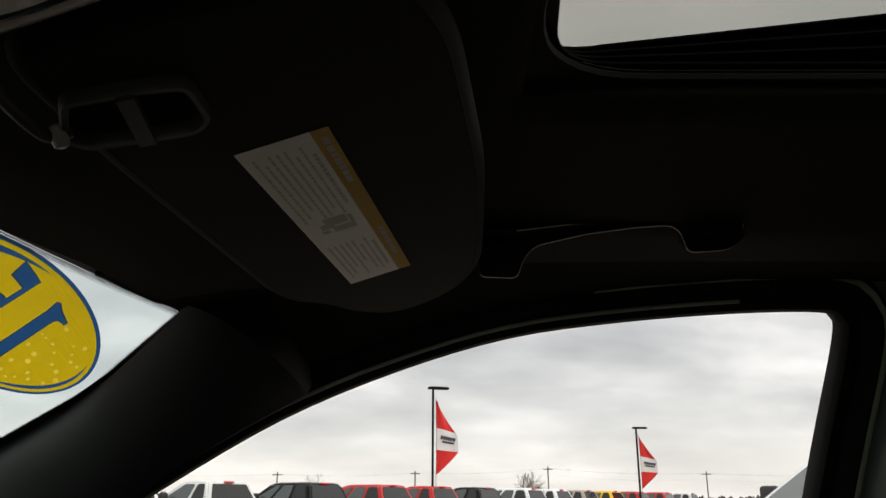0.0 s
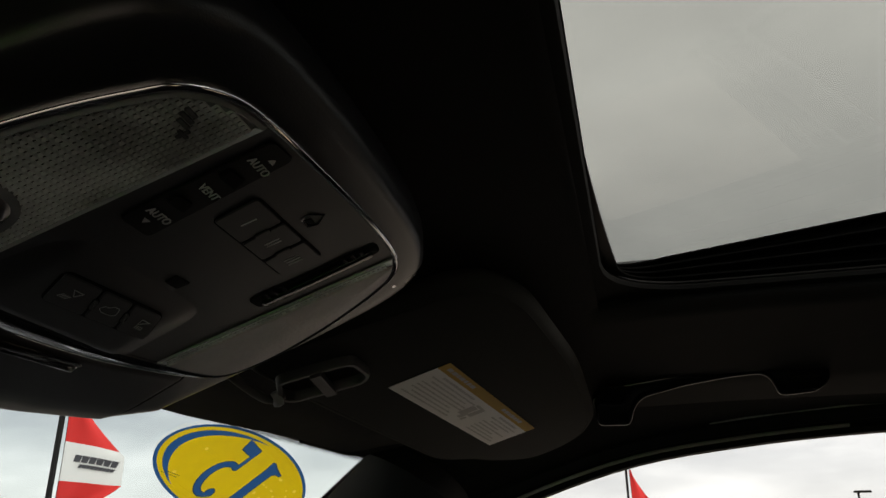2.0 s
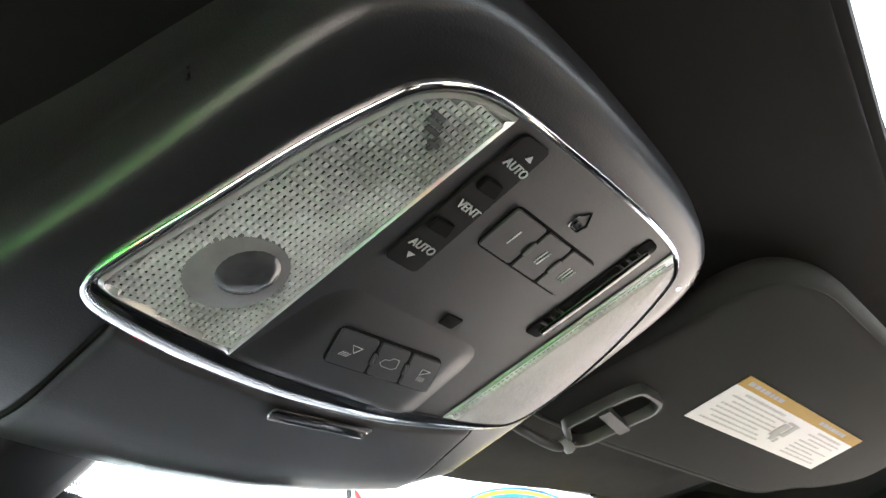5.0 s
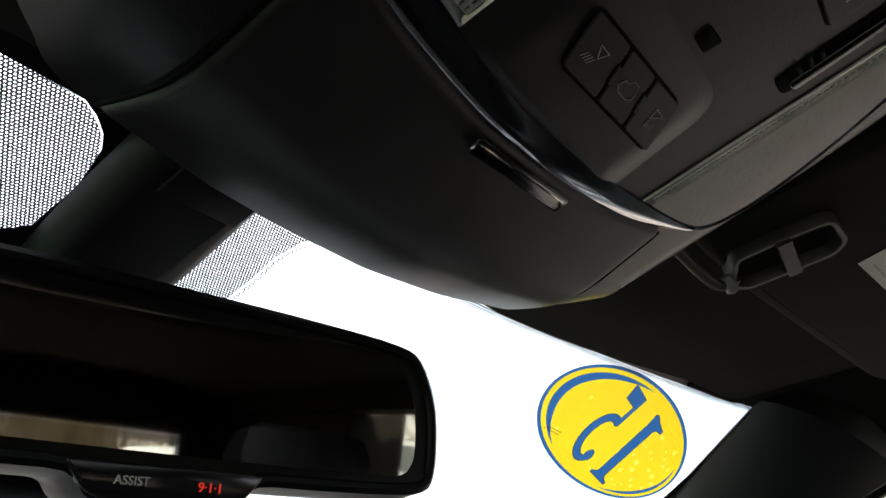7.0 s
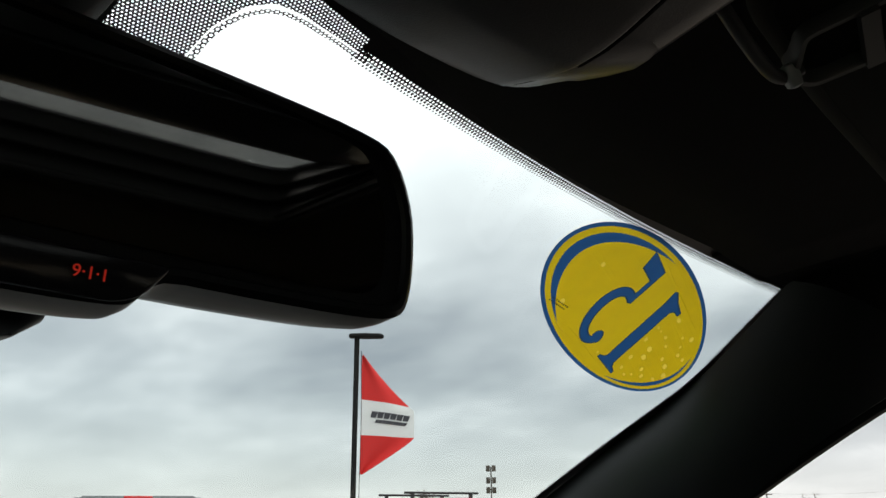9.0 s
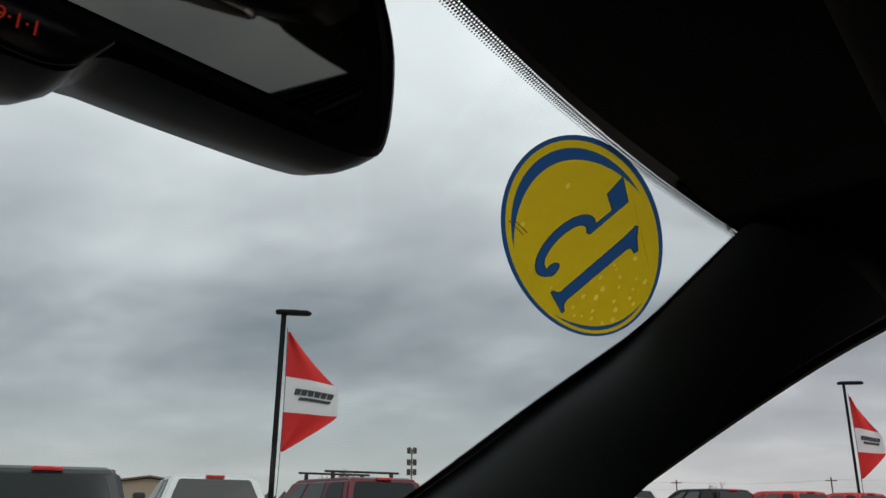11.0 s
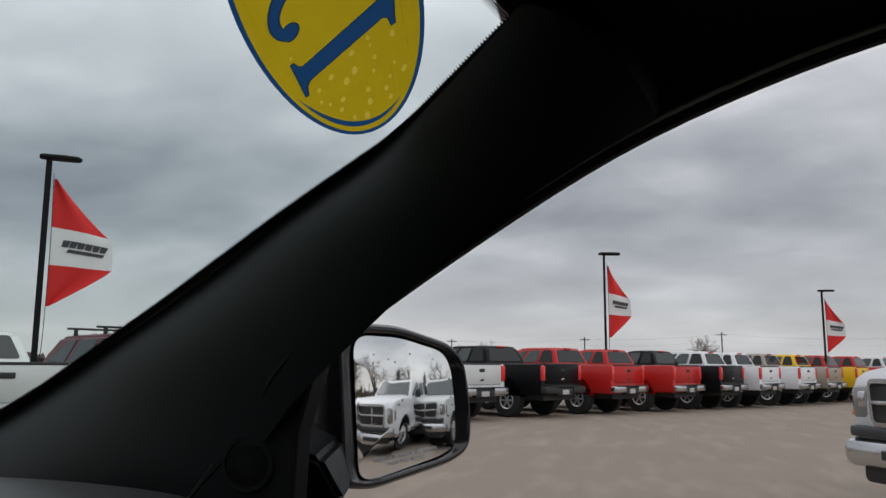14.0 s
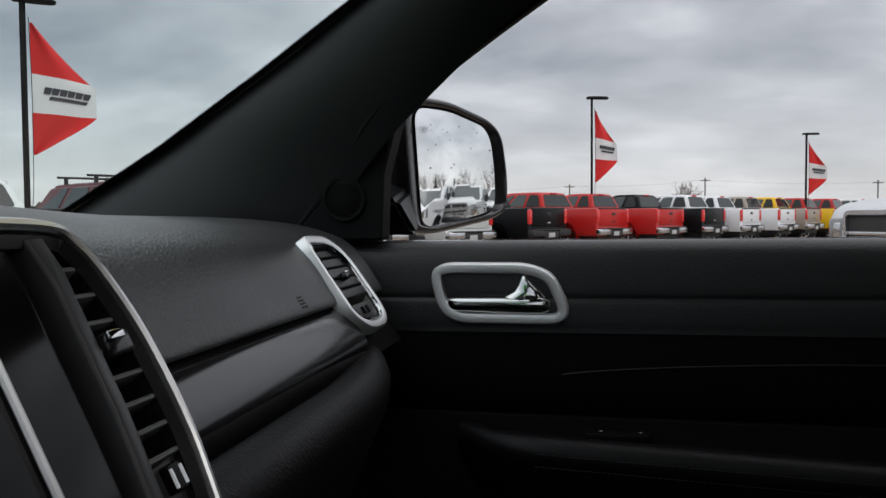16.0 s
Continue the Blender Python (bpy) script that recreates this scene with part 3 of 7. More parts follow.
def car_side(s):
    m = Matrix() if s > 0 else FLIP
    which = "right" if s > 0 else "left"

    def put(name, b, material, parent=None, label="", smooth=40):
        bmesh.ops.transform(b, matrix=m, verts=b.verts)
        return part(name, b, material, parent, label, smooth)
    # rail between headliner and window
    b = bmesh.new()

    def rail(k, v):
        ya, yb = -0.62 + 0.765 * k, -0.62 + 0.685 * k
        xa = 0.498 + 0.028 * max(0, k - 0.8) * 5
        a = V(xa, ya, ceiling_z(xa, ya) + 0.001)
        zb = window_top(yb) + 0.022
        c = V(glass_x(zb) - 0.014, yb, zb)
        mid = (a + c) / 2 + V(-0.012, 0, 0.006)
        return (1 - v) ** 2 * a + 2 * v * (1 - v) * mid + v * v * c
    sheet(b, rail, steps(0, 1, 24), steps(0, 1, 6), -0.004 * 1)
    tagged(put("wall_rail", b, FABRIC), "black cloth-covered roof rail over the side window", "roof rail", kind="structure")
    # windscreen pillar
    inset = [V(*p) + V(0.017, 0.0, -0.004) * min(1, i / 2) for i, p in enumerate(PILLAR_FRONT)]
    front, rear = catmull(inset, 5), catmull(PILLAR_REAR, 5)
    b = bmesh.new()

    def pillar(i, v):
        tuck = V(0.012, -0.014, 0.032) if i < 0 else V(0, 0, 0)  # the end that hides behind the headliner
        i = max(i, 0)
        a, c = front[int(i)] + tuck, rear[int(i)] + tuck
        k = i / (len(front) - 1)
        bulge = V(-0.026, -0.020, 0.0) * (0.7 + 0.5 * k)
        p = a.lerp(c, v)
        return p + bulge * (1 - abs(2 * v ** 0.78 - 1) ** 2.0)
    sheet(b, pillar, range(-1, len(front)), steps(0, 1, 12), 0.004)
    tagged(put("wall_pillar", b, PILLAR), "black grained plastic windscreen pillar trim", "pillar", kind="structure")
    # the steel frame outside the trim
    b = bmesh.new()
    outer_line = [V(0.625, -0.62, 1.655), V(0.625, -0.30, 1.655), V(0.618, -0.05, 1.640), V(0.600, 0.08, 1.618)] + [Vector(a).lerp(Vector(c), 0.5) + V(0.036, 0.014, 0.030) for a, c in zip(PILLAR_FRONT, PILLAR_REAR)]
    sweep(b, catmull(outer_line, 4), circle(0.032, 10, 1.0, 0.7))
    tagged(put("wall_frame", b, BODY), "painted steel roof frame and windscreen pillar", "body frame", kind="structure")
    # corner piece that closes headliner, rail and pillar
    b = bmesh.new()
    corner = [(0.43, 0.06), (0.62, 0.02), (0.630, 0.13), (0.560, 0.146), (0.534, 0.1475), (0.50, screen_top(0.50) - 0.002), (0.43, screen_top(0.43) - 0.003)]
    rings(b, [[V(x, y, min(screen_z(x, y), 1.626) - 0.0015 + h) for x, y in corner] for h in (0, 0.003)])
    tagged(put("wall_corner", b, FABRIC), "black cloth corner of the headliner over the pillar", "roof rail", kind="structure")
    # window surround, one rubber-edged frame
    surround = thing("window_1" if s > 0 else "window_2", m @ V(0.77, 0, 1.24), "side window of the front door with a black rubber-edged frame", "window", kind="structure")
    b = bmesh.new()
    sweep(b, FRAME_PATH, [(0.0, -0.014), (0.0, 0.003), (0.004, 0.008), (0.009, 0.008), (0.012, 0.004), (0.015, 0.004), (0.018, 0.012), (0.028, 0.016), (0.036, 0.012), (0.042, 0.000), (0.058, -0.006), (0.058, -0.016)], INWARDS)
    put("window_frame", b, RUBBER, surround)
    b = bmesh.new()
    rear_bit = FRAME_PATH[:30]
    sweep(b, rear_bit, [(0.043, -0.004), (0.046, 0.008), (0.056, 0.020), (0.066, 0.021), (0.070, 0.004), (0.11, 0.000), (0.11, -0.010)], INWARDS)
    # grey tone stands for windscreen light caught on the frame's forward step
    put("door_frame", b, SATIN, surround, "door frame, toned satin grey for the windscreen light on it")
    b = bmesh.new()
    sweep(b, rear_bit, [(0.033 + 0.0045 * math.cos(a), 0.010 + 0.0055 * math.sin(a)) for a in (2 * math.pi * i / 8 for i in range(8))], INWARDS)
    put("seal_bead", b, SEAL_GLINT, surround, "rubber seal bead, pale like its highlight line")
    # thin bead that draws the seal's glint above the window edge
    b = bmesh.new()
    sweep(b, [p for p in FRAME_PATH[24:] if p[1] < 0.3 or p[2] > 1.42], [(0.0125 + 0.0018 * math.cos(a), 0.0105 + 0.0018 * math.sin(a)) for a in (2 * math.pi * i / 6 for i in range(6))], INWARDS)
    put("seal_bead", b, SEAL_GLINT, surround, "rubber seal bead, pale like its highlight line")
    b = bmesh.new()
    outline = [(y, z) for y, z in WINDOW]
    vs = [b.verts.new((glass_x(z) + 0.006, y, z)) for y, z in outline]
    b.faces.new(vs)
    bmesh.ops.triangulate(b, faces=b.faces)
    g = put("pane", b, DOOR_GLASS, surround, smooth=0)
    g.visible_shadow = False
    # pillar behind the front door
    b = bmesh.new()

    def post(k, v):
        z = 1.675 - 0.83 * k
        x = glass_x(max(z, 1.15))
        y0 = lerp_table([(1.235, -0.36), (1.36, -0.375), (1.5, -0.39), (1.68, -0.410)], z) - 0.085
        y = y0 - 0.20 * v
        return V(x - 0.006 - 0.020 * math.sin(math.pi * min(v * 3, 1) * 0.5), y, z)
    sheet(b, post, steps(0, 1, 12), steps(0, 1, 10), 0.006)
    tagged(put("wall_post", b, DOOR_LOW), "black plastic centre pillar trim", "pillar", kind="structure")
    # rear side wall above and below the rear window
    b = bmesh.new()
    box(b, (0.560, -1.95, 1.60), (0.64, -0.58, 1.69))
    box(b, (0.715, -1.95, 0.40), (0.775, -0.52, 1.24))
    box(b, (0.60, -1.95, 1.20), (0.73, -1.06, 1.63))
    tagged(put("wall_rear_side", b, DOOR_LOW, smooth=0), "black plastic rear side lining of the car", "side lining", kind="structure")
    for y_a, y_b in ((-1.08, -0.60),):
        rear_win = thing("window_3", m @ V(0.72, (y_a + y_b) / 2, 1.24), "dark tinted rear side window", "window", kind="structure")
        b = bmesh.new()
        rings(b, [[V(x + h, y, z) for x, y, z in ((0.725, y_a, 1.22), (0.725, y_b, 1.22), (0.615, y_b, 1.61), (0.615, y_a, 1.61))] for h in (0, 0.004)])
        tint_ = put("pane", b, REAR_GLASS, rear_win, smooth=0)
        tint_.visible_shadow = False
    return put


put_right = car_side(1)
put_left = car_side(-1)
# back wall with the rear window, floor, and the panel under the windscreen
bm = bmesh.new()
box(bm, (CX - 0.74, -2.0, 0.40), (CX + 0.74, -1.95, 1.22))
box(bm, (CX - 0.66, -2.0, 1.515), (CX + 0.66, -1.90, 1.70))
box(bm, (CX - 0.74, -2.0, 1.22), (CX - 0.46, -1.95, 1.53))
box(bm, (CX + 0.46, -2.0, 1.22), (CX + 0.74, -1.95, 1.53))
tagged(part("wall_back", bm, DOOR_LOW, smooth=0), "black plastic tailgate lining round the rear window", "tailgate lining", kind="structure")
tail_win = thing("window_4", (CX, -1.96, 1.22), "dark tinted rear window of the tailgate", "window", kind="structure")
bm = bmesh.new()
box(bm, (CX - 0.61, -1.965, 1.21), (CX + 0.61, -1.960, 1.51))
part("pane", bm, REAR_GLASS, tail_win, smooth=0).visible_shadow = False
CARPET = mat("black_carpet", (0.014, 0.014, 0.014), 0.95, bump=0.7, bump_scale=900)
bm = bmesh.new()
box(bm, (CX - 0.76, -2.0, 0.38), (CX + 0.76, 1.15, 0.42))
tagged(part("floor", bm, CARPET, smooth=0), "black carpeted car floor", "floor", kind="structure")
bm = bmesh.new()
box(bm, (CX - 0.80, 1.06, 0.42), (CX + 0.80, 1.10, 1.19))
tagged(part("wall_front", bm, PLASTIC, smooth=0), "black panel under the windscreen", "bulkhead", kind="structure")


# ---- overhead console ----
KY = V(0, 0.9409, -0.3387)
K = basis((0, 0, 1.610), (1, 0, 0), KY)  # z is up, the cabin lies at minus z


def kp(pts):
    """Outline given in world x and y, laid into the console's own plane."""
    return [(x, y / 0.9409) for x, y in pts]


RX = -0.006
ring_pts = [(-0.006, 0.1003), (0.020, 0.0988), (0.045, 0.0955), (0.070, 0.0902), (0.090, 0.0825), (0.0995, 0.0745), (0.1025, 0.0620), (0.1012, 0.045), (0.0955, 0.024), (0.0880, 0.006), (0.0805, -0.008), (0.0715, -0.0190), (0.056, -0.0250), (0.030, -0.0262),
            (-0.006, -0.0248), (-0.030, -0.0232), (-0.056, -0.0212), (-0.076, -0.0175), (-0.0900, -0.0085), (-0.0960, 0.003), (-0.1025, 0.022), (-0.1090, 0.050), (-0.1145, 0.074), (-0.1140, 0.0832), (-0.1090, 0.0888), (-0.0974, 0.0930), (-0.070, 0.0976), (-0.032, 0.1006)]
RING = offset(ccw([p[:2] for p in catmull([(*p, 0) for p in kp(ring_pts)], 5, True)]), 0.0008)
FRONT_EDGE = [(-0.1340, 0.112), (-0.1312, 0.136), (-0.125, 0.149), (-0.116, 0.156), (-0.108, 0.1615), (-0.095, 0.1645), (-0.055, 0.1693), (-0.020, 0.1710), (0.020, 0.1705), (0.060, 0.1660), (0.100, 0.1570), (0.116, 0.1430)]
FRONT_RISE = [(0.0, 0.0170), (0.0045, 0.0136), (0.0128, 0.0080), (0.0208, 0.0034), (0.030, 0.0008), (0.038, 0.0)]  # how far behind the front edge, how high
pod_pts = [(0.1150, 0.055), (0.1165, 0.098), (0.1172, 0.128)] + list(reversed(FRONT_EDGE)) + [(-0.1330, 0.090), (-0.1270, 0.06), (-0.1220, 0.025), (-0.1160, -0.006), (-0.104, -0.023), (-0.082, -0.0330), (-0.045, -0.0370),
           (-0.005, -0.0385), (0.040, -0.0385), (0.072, -0.035), (0.094, -0.025), (0.1060, -0.006), (0.1120, 0.025)]
POD = ccw([p[:2] for p in catmull([(*p, 0) for p in kp(pod_pts)], 5, True)])
console = thing("overhead_console", (0, 0.05, 1.64), "dark grey overhead console with chrome trim, lamps and buttons", "overhead console")
bm = bmesh.new()


def housing_loop(d, z):
    """The housing's outline at a height: its front leans back below the edge."""
    back = lerp_table([(h, t) for t, h in reversed(FRONT_RISE)], z)
    limit = (lambda x: (lerp_table(FRONT_EDGE, x) - back) / 0.9409 - d * 0.2) if z < 0.017 else (lambda x: 9.0)
    return [K @ V(p[0], min(p[1], limit(p[0])), z + 0.0012) for p in offset(POD, d)]


rings(bm, [housing_loop(d, z) for d, z in ((0.014, 0.0), (0.008, 0.0004), (0.005, 0.0012), (0.002, 0.0034), (0.0005, 0.0080), (-0.001, 0.0136), (-0.001, 0.0170), (-0.001, 0.019), (0.002, 0.028), (-0.002, 0.045), (-0.016, 0.075))])
part("housing", bm, HOUSING, console)
# chrome trim ring
bm = bmesh.new()
prof = [(0.0, 0.0012), (0.0, -0.0010), (0.0006, -0.0019), (0.0014, -0.0022), (0.0022, -0.0017), (0.0025, 0.0012)]


def ring_shift(p, d):
    """The trim is several times wider along its front."""
    k = min(1, max(0, (p[1] - 0.080) / 0.022))
    return -0.0070 * k * k * (3 - 2 * k) * min(1, d / 0.0022)


loops = [[K @ V(p[0], p[1] + ring_shift(p, d), z) for p in offset(RING, d)] for d, z in prof]
rings(bm, loops + [loops[0]], cap=(False, False))
part("trim_ring", bm, CHROME, console, "chrome trim ring")
# face inside the ring: the front apron is high, the button field sinks
face = [V(p[0], p[1] + ring_shift(p, 0.0022)) for p in offset(RING, 0.0022)]
bm = bmesh.new()
prism(bm, face, [(0, 0.0012), (0, -0.0002), (0.0004, -0.0006)], K)
fascia = part("fascia", bm, CONSOLE, console)


def inside(poly, x, y):
    hit = False
    for (x1, y1), (x2, y2) in zip(poly, poly[1:] + poly[:1]):
        if (y1 > y) != (y2 > y) and x < x1 + (y - y1) / (y2 - y1) * (x2 - x1):
            hit = not hit
    return hit


def clip_side(poly, x_min=-9, x_max=9):
    """The part of an outline between two x values."""
    out = []
    for limit, keep in ((x_min, lambda p: p[0] >= x_min), (x_max, lambda p: p[0] <= x_max)):
        src, out = out or [Vector(p) for p in poly], []
        for a, b_ in zip(src, src[1:] + src[:1]):
            if keep(a):
                out.append(a)
            if keep(a) != keep(b_):
                out.append(a.lerp(b_, (limit - a[0]) / (b_[0] - a[0])))
    return out


LENS = bpy.data.materials.new("clear_prismatic_lens")
LENS.use_nodes = True
lb = LENS.node_tree.nodes["Principled BSDF"]
lb.inputs["Base Color"].default_value, lb.inputs["Roughness"].default_value = (0.74, 0.77, 0.76, 1), 0.28
lb.inputs["Metallic"].default_value = 0.15
ln, lk = LENS.node_tree.nodes, LENS.node_tree.links
lens_at, lens_noise, lens_ramp = ln.new("ShaderNodeTexCoord"), ln.new("ShaderNodeTexNoise"), ln.new("ShaderNodeValToRGB")
lens_noise.inputs["Scale"].default_value, lens_noise.inputs["Detail"].default_value = 34.0, 2.0
lens_ramp.color_ramp.elements[0].position, lens_ramp.color_ramp.elements[0].color = 0.34, (0.50, 0.52, 0.51, 1)
lens_ramp.color_ramp.elements[1].position, lens_ramp.color_ramp.elements[1].color = 0.62, (0.92, 0.95, 0.94, 1)
lk.new(lens_at.outputs["Object"], lens_noise.inputs["Vector"])
lk.new(lens_noise.outputs["Fac"], lens_ramp.inputs[0])
lk.new(lens_ramp.outputs[0], lb.inputs["Base Color"])
LENS_EDGE = mat("clear_lens_edge", (0.50, 0.51, 0.50), 0.12, 0.4)
FROST = mat("frosted_lens", (0.23, 0.235, 0.235), 0.35, 0.0, vary=0.5, scale=75, coat=0.3)
LENS_WELL = mat("dark_lens_well", (0.10, 0.104, 0.104), 0.25, vary=0.3, scale=60)
BULB = mat("smoky_lamp_bulb", (0.07, 0.072, 0.075), 0.22, 0.2, vary=0.5, scale=170)


def lamp_lens(name, x0, x1, label, spot=None, frost=None):
    outline = offset(ccw(clip_side(face, x0, x1)), 0.0006)
    lens = bmesh.new()
    prism(lens, outline, [(0, 0.0), (0, -0.0014), (0.0012, -0.0024), (0.0022, -0.0014), (0.0026, -0.0010)] if not frost else [(0, 0.0), (0, -0.0012), (0.0003, -0.0015)], K)
    ob = part(name, lens, LENS_EDGE, console, label)
    inner = offset(outline, 0.0026)
    inner = [tuple(p) for p in inner]
    xs_, ys_ = [p[0] for p in inner], [p[1] for p in inner]
    pyr, pitch = bmesh.new(), 0.0023
    nx, ny = int((max(xs_) - min(xs_)) / pitch) + 1, int((max(ys_) - min(ys_)) / pitch) + 1
    for i in range(nx):
        for j in range(ny):
            x, y = min(xs_) + (i + 0.5) * pitch, min(ys_) + (j + 0.5) * pitch
            if not inside(inner, x, y):
                continue
            if spot and ((x - spot[0]) / spot[2]) ** 2 + ((y - spot[1]) / spot[3]) ** 2 < 1:
                continue
            if frost and inside(frost, x, y):
                continue
            h = pitch * 0.5
            tiers = [[pyr.verts.new(K @ V(x + a * r_, y + c * r_, z_)) for a, c in ((-1, -1), (1, -1), (1, 1), (-1, 1))] for r_, z_ in ((h, -0.0011), (h * 0.86, -0.0020), (h * 0.74, -0.0020), (h * 0.60, -0.0010))]
            for lo_, hi_ in zip(tiers, tiers[1:]):
                for a in range(4):
                    pyr.faces.new((lo_[a], lo_[(a + 1) % 4], hi_[(a + 1) % 4], hi_[a]))
            pyr.faces.new(tiers[3]).material_index = 1
    tagged(part("prism_field", pyr, (LENS, LENS_WELL), ob, "fine prismatic pattern of the lens", smooth=0), kind="stuff")
    return ob


left_lens = lamp_lens("lamp_lens", -1, -0.058, "clear prismatic map lamp lens", spot=(-0.0822, 0.0650, 0.0135, 0.0125))
bm = bmesh.new()
lathe(bm, [(0.0156, -0.0010), (0.0152, -0.0022), (0.0110, -0.0028), (0.005, -0.0030), (0.0004, -0.0031)], 28, K @ Matrix.Translation((-0.0822, 0.0650, 0)) @ Matrix.Diagonal((1, 0.93, 1, 1)))
eye = part("bull_eye", bm, FROST, left_lens, "smoky round reading lamp eye")
bm = bmesh.new()
lathe(bm, [(0.0098, -0.0024), (0.0092, -0.0031), (0.0066, -0.0038), (0.0030, -0.0042), (0.0004, -0.0043)], 24, K @ Matrix.Translation((-0.0806, 0.0628, 0)) @ Matrix.Diagonal((1, 0.93, 1, 1)))
part("lamp_bulb", bm, BULB, eye, "dark glossy lamp bulb behind the lens")
bm = bmesh.new()
for x_, y_, w_, h_ in ((-0.0790, -0.0050, 0.0026, 0.0007), (-0.0780, -0.0030, 0.0030, 0.0007), (-0.0765, -0.0010, 0.0026, 0.0007), (-0.0725, 0.0015, 0.0022, 0.0006), (-0.0725, 0.0015, 0.0006, 0.0022)):
    box(bm, (x_ - w_, y_ - h_, -0.0026), (x_ + w_, y_ + h_, -0.0019), K)
part("lens_mark", bm, LENS_WELL, left_lens, "small dark moulded mark", smooth=0)
strip = [(0.066, -0.016), (0.082, -0.016), (0.097, 0.004), (0.104, 0.040), (0.104, 0.075), (0.09, 0.090), (0.066, 0.096)]
right_lens = lamp_lens("lamp_lens", 0.0555, 1, "clear prismatic map lamp lens with a pale frosted cover", frost=kp(strip))
bm = bmesh.new()
inner_strip = clip_side([tuple(p) for p in offset(ccw([tuple(p) for p in face]), 0.0010)], 0.0610, 1)
prism(bm, inner_strip, [(0, -0.0008), (0, -0.0018), (0.001, -0.0024)], K)
PALE = mat("pale_frosted_cover", (0.66, 0.62, 0.59), 0.5, vary=0.14, scale=70, coat=0.0, bump=0.5, bump_scale=420)
part("frosted_cover", bm, PALE, right_lens, "pale frosted lamp cover")
# switch strip of the roof
bm = bmesh.new()
slab(bm, round_poly(kp([(-0.0512, -0.0165), (-0.0375, -0.0175), (-0.0325, 0.0360), (-0.0490, 0.0360)]), 0.003), 0.0, -0.0014, K, 0.0004)
roof_switch = part("roof_switch", bm, BUTTON, console, "black sunroof rocker switch strip", 15)
for y in (0.0015, 0.0190):
    bm = bmesh.new()
    slab(bm, round_poly(kp([(-0.0475, y - 0.0022), (-0.0395, y - 0.0030), (-0.0375, y + 0.0018), (-0.0470, y + 0.0022)]), 0.0012), -0.0010, -0.0022, K, 0.0004)
    part("notch", bm, DARK, roof_switch, smooth=15)


def on_console(x, y, z, turn=0.0):
    """A frame for print that is read from below, its top towards the rear."""
    return K @ Matrix.Translation((x, y / 0.9409, z)) @ Matrix.Rotation(math.pi, 4, "X") @ Matrix.Rotation(radians(turn), 4, "Z")


lettering("auto_print", "AUTO", 0.0042, on_console(-0.0425, -0.0075, -0.0016), PRINT, roof_switch, "pale word AUTO")
lettering("vent_print", "VENT", 0.0042, on_console(-0.0415, 0.0098, -0.0016), PRINT, roof_switch, "pale word VENT")
lettering("auto_print", "AUTO", 0.0042, on_console(-0.0410, 0.0270, -0.0016), PRINT, roof_switch, "pale word AUTO")
for y, s in ((-0.0111, -1), (0.0303, 1)):
    bm = bmesh.new()
    prism(bm, kp([(-0.0436, y), (-0.0404, y), (-0.0420, y + 0.0019 * s)]), [(0, -0.0014), (0, -0.0017)], K)
    part("arrow", bm, PRINT, roof_switch)


def key_row(name, corners, cuts, label, marks, base=K):
    """A row of keys in one frame, split across at the given fractions."""
    a, b_, c, d = (Vector(p) for p in kp(corners))
    frame_ = bmesh.new()
    slab(frame_, offset(ccw(round_poly([a, b_, c, d], 0.003)), -0.0010), 0.0, -0.0009, base, 0.0003)
    plate = part(name, frame_, DARK, console, label)
    ends = [0.0, *cuts, 1.0]
    for i, (p, q) in enumerate(zip(ends, ends[1:])):
        g = 0.016
        quad = [a.lerp(b_, p + (g if p else 0)), a.lerp(b_, q - (g if q < 1 else 0)), d.lerp(c, q - (g if q < 1 else 0)), d.lerp(c, p + (g if p else 0))]
        k = bmesh.new()
        slab(k, round_poly(quad, 0.0014), -0.0005, -0.0016, base, 0.0003)
        key = part("key", k, CONSOLE, plate, smooth=15)
        mid = (quad[0] + quad[1] + quad[2] + quad[3]) / 4
        marks(i, key, mid, (quad[1] - quad[0]), base)
    for p in cuts:
        m1, m2 = a.lerp(b_, p), d.lerp(c, p)
        lo, hi = m1.lerp(m2, 0.30), m1.lerp(m2, 0.70)
        side = (b_ - a).normalized() * 0.0016
        k = bmesh.new()
        slab(k, round_poly([lo - side, lo + side, hi + side, hi - side], 0.0014), -0.001, -0.0018, base, 0.0001)
        groove = part("groove", k, DARK, plate, smooth=15)
        k = bmesh.new()
        slab(k, offset(ccw(round_poly([lo - side, lo + side, hi + side, hi - side], 0.0014)), 0.00045), -0.001, -0.0022, base, 0.0003)
        part("ridge", k, CONSOLE, groove, smooth=15)


def tick_marks(i, key, mid, along, base):
    for j in range(i + 1):
        k = bmesh.new()
        x = mid.x + (j - i / 2) * 0.0020
        box(k, (x - 0.0003, mid.y - 0.0030, -0.0018), (x + 0.0003, mid.y + 0.0030, -0.0015), base)
        part("tick", k, PRINT, key)


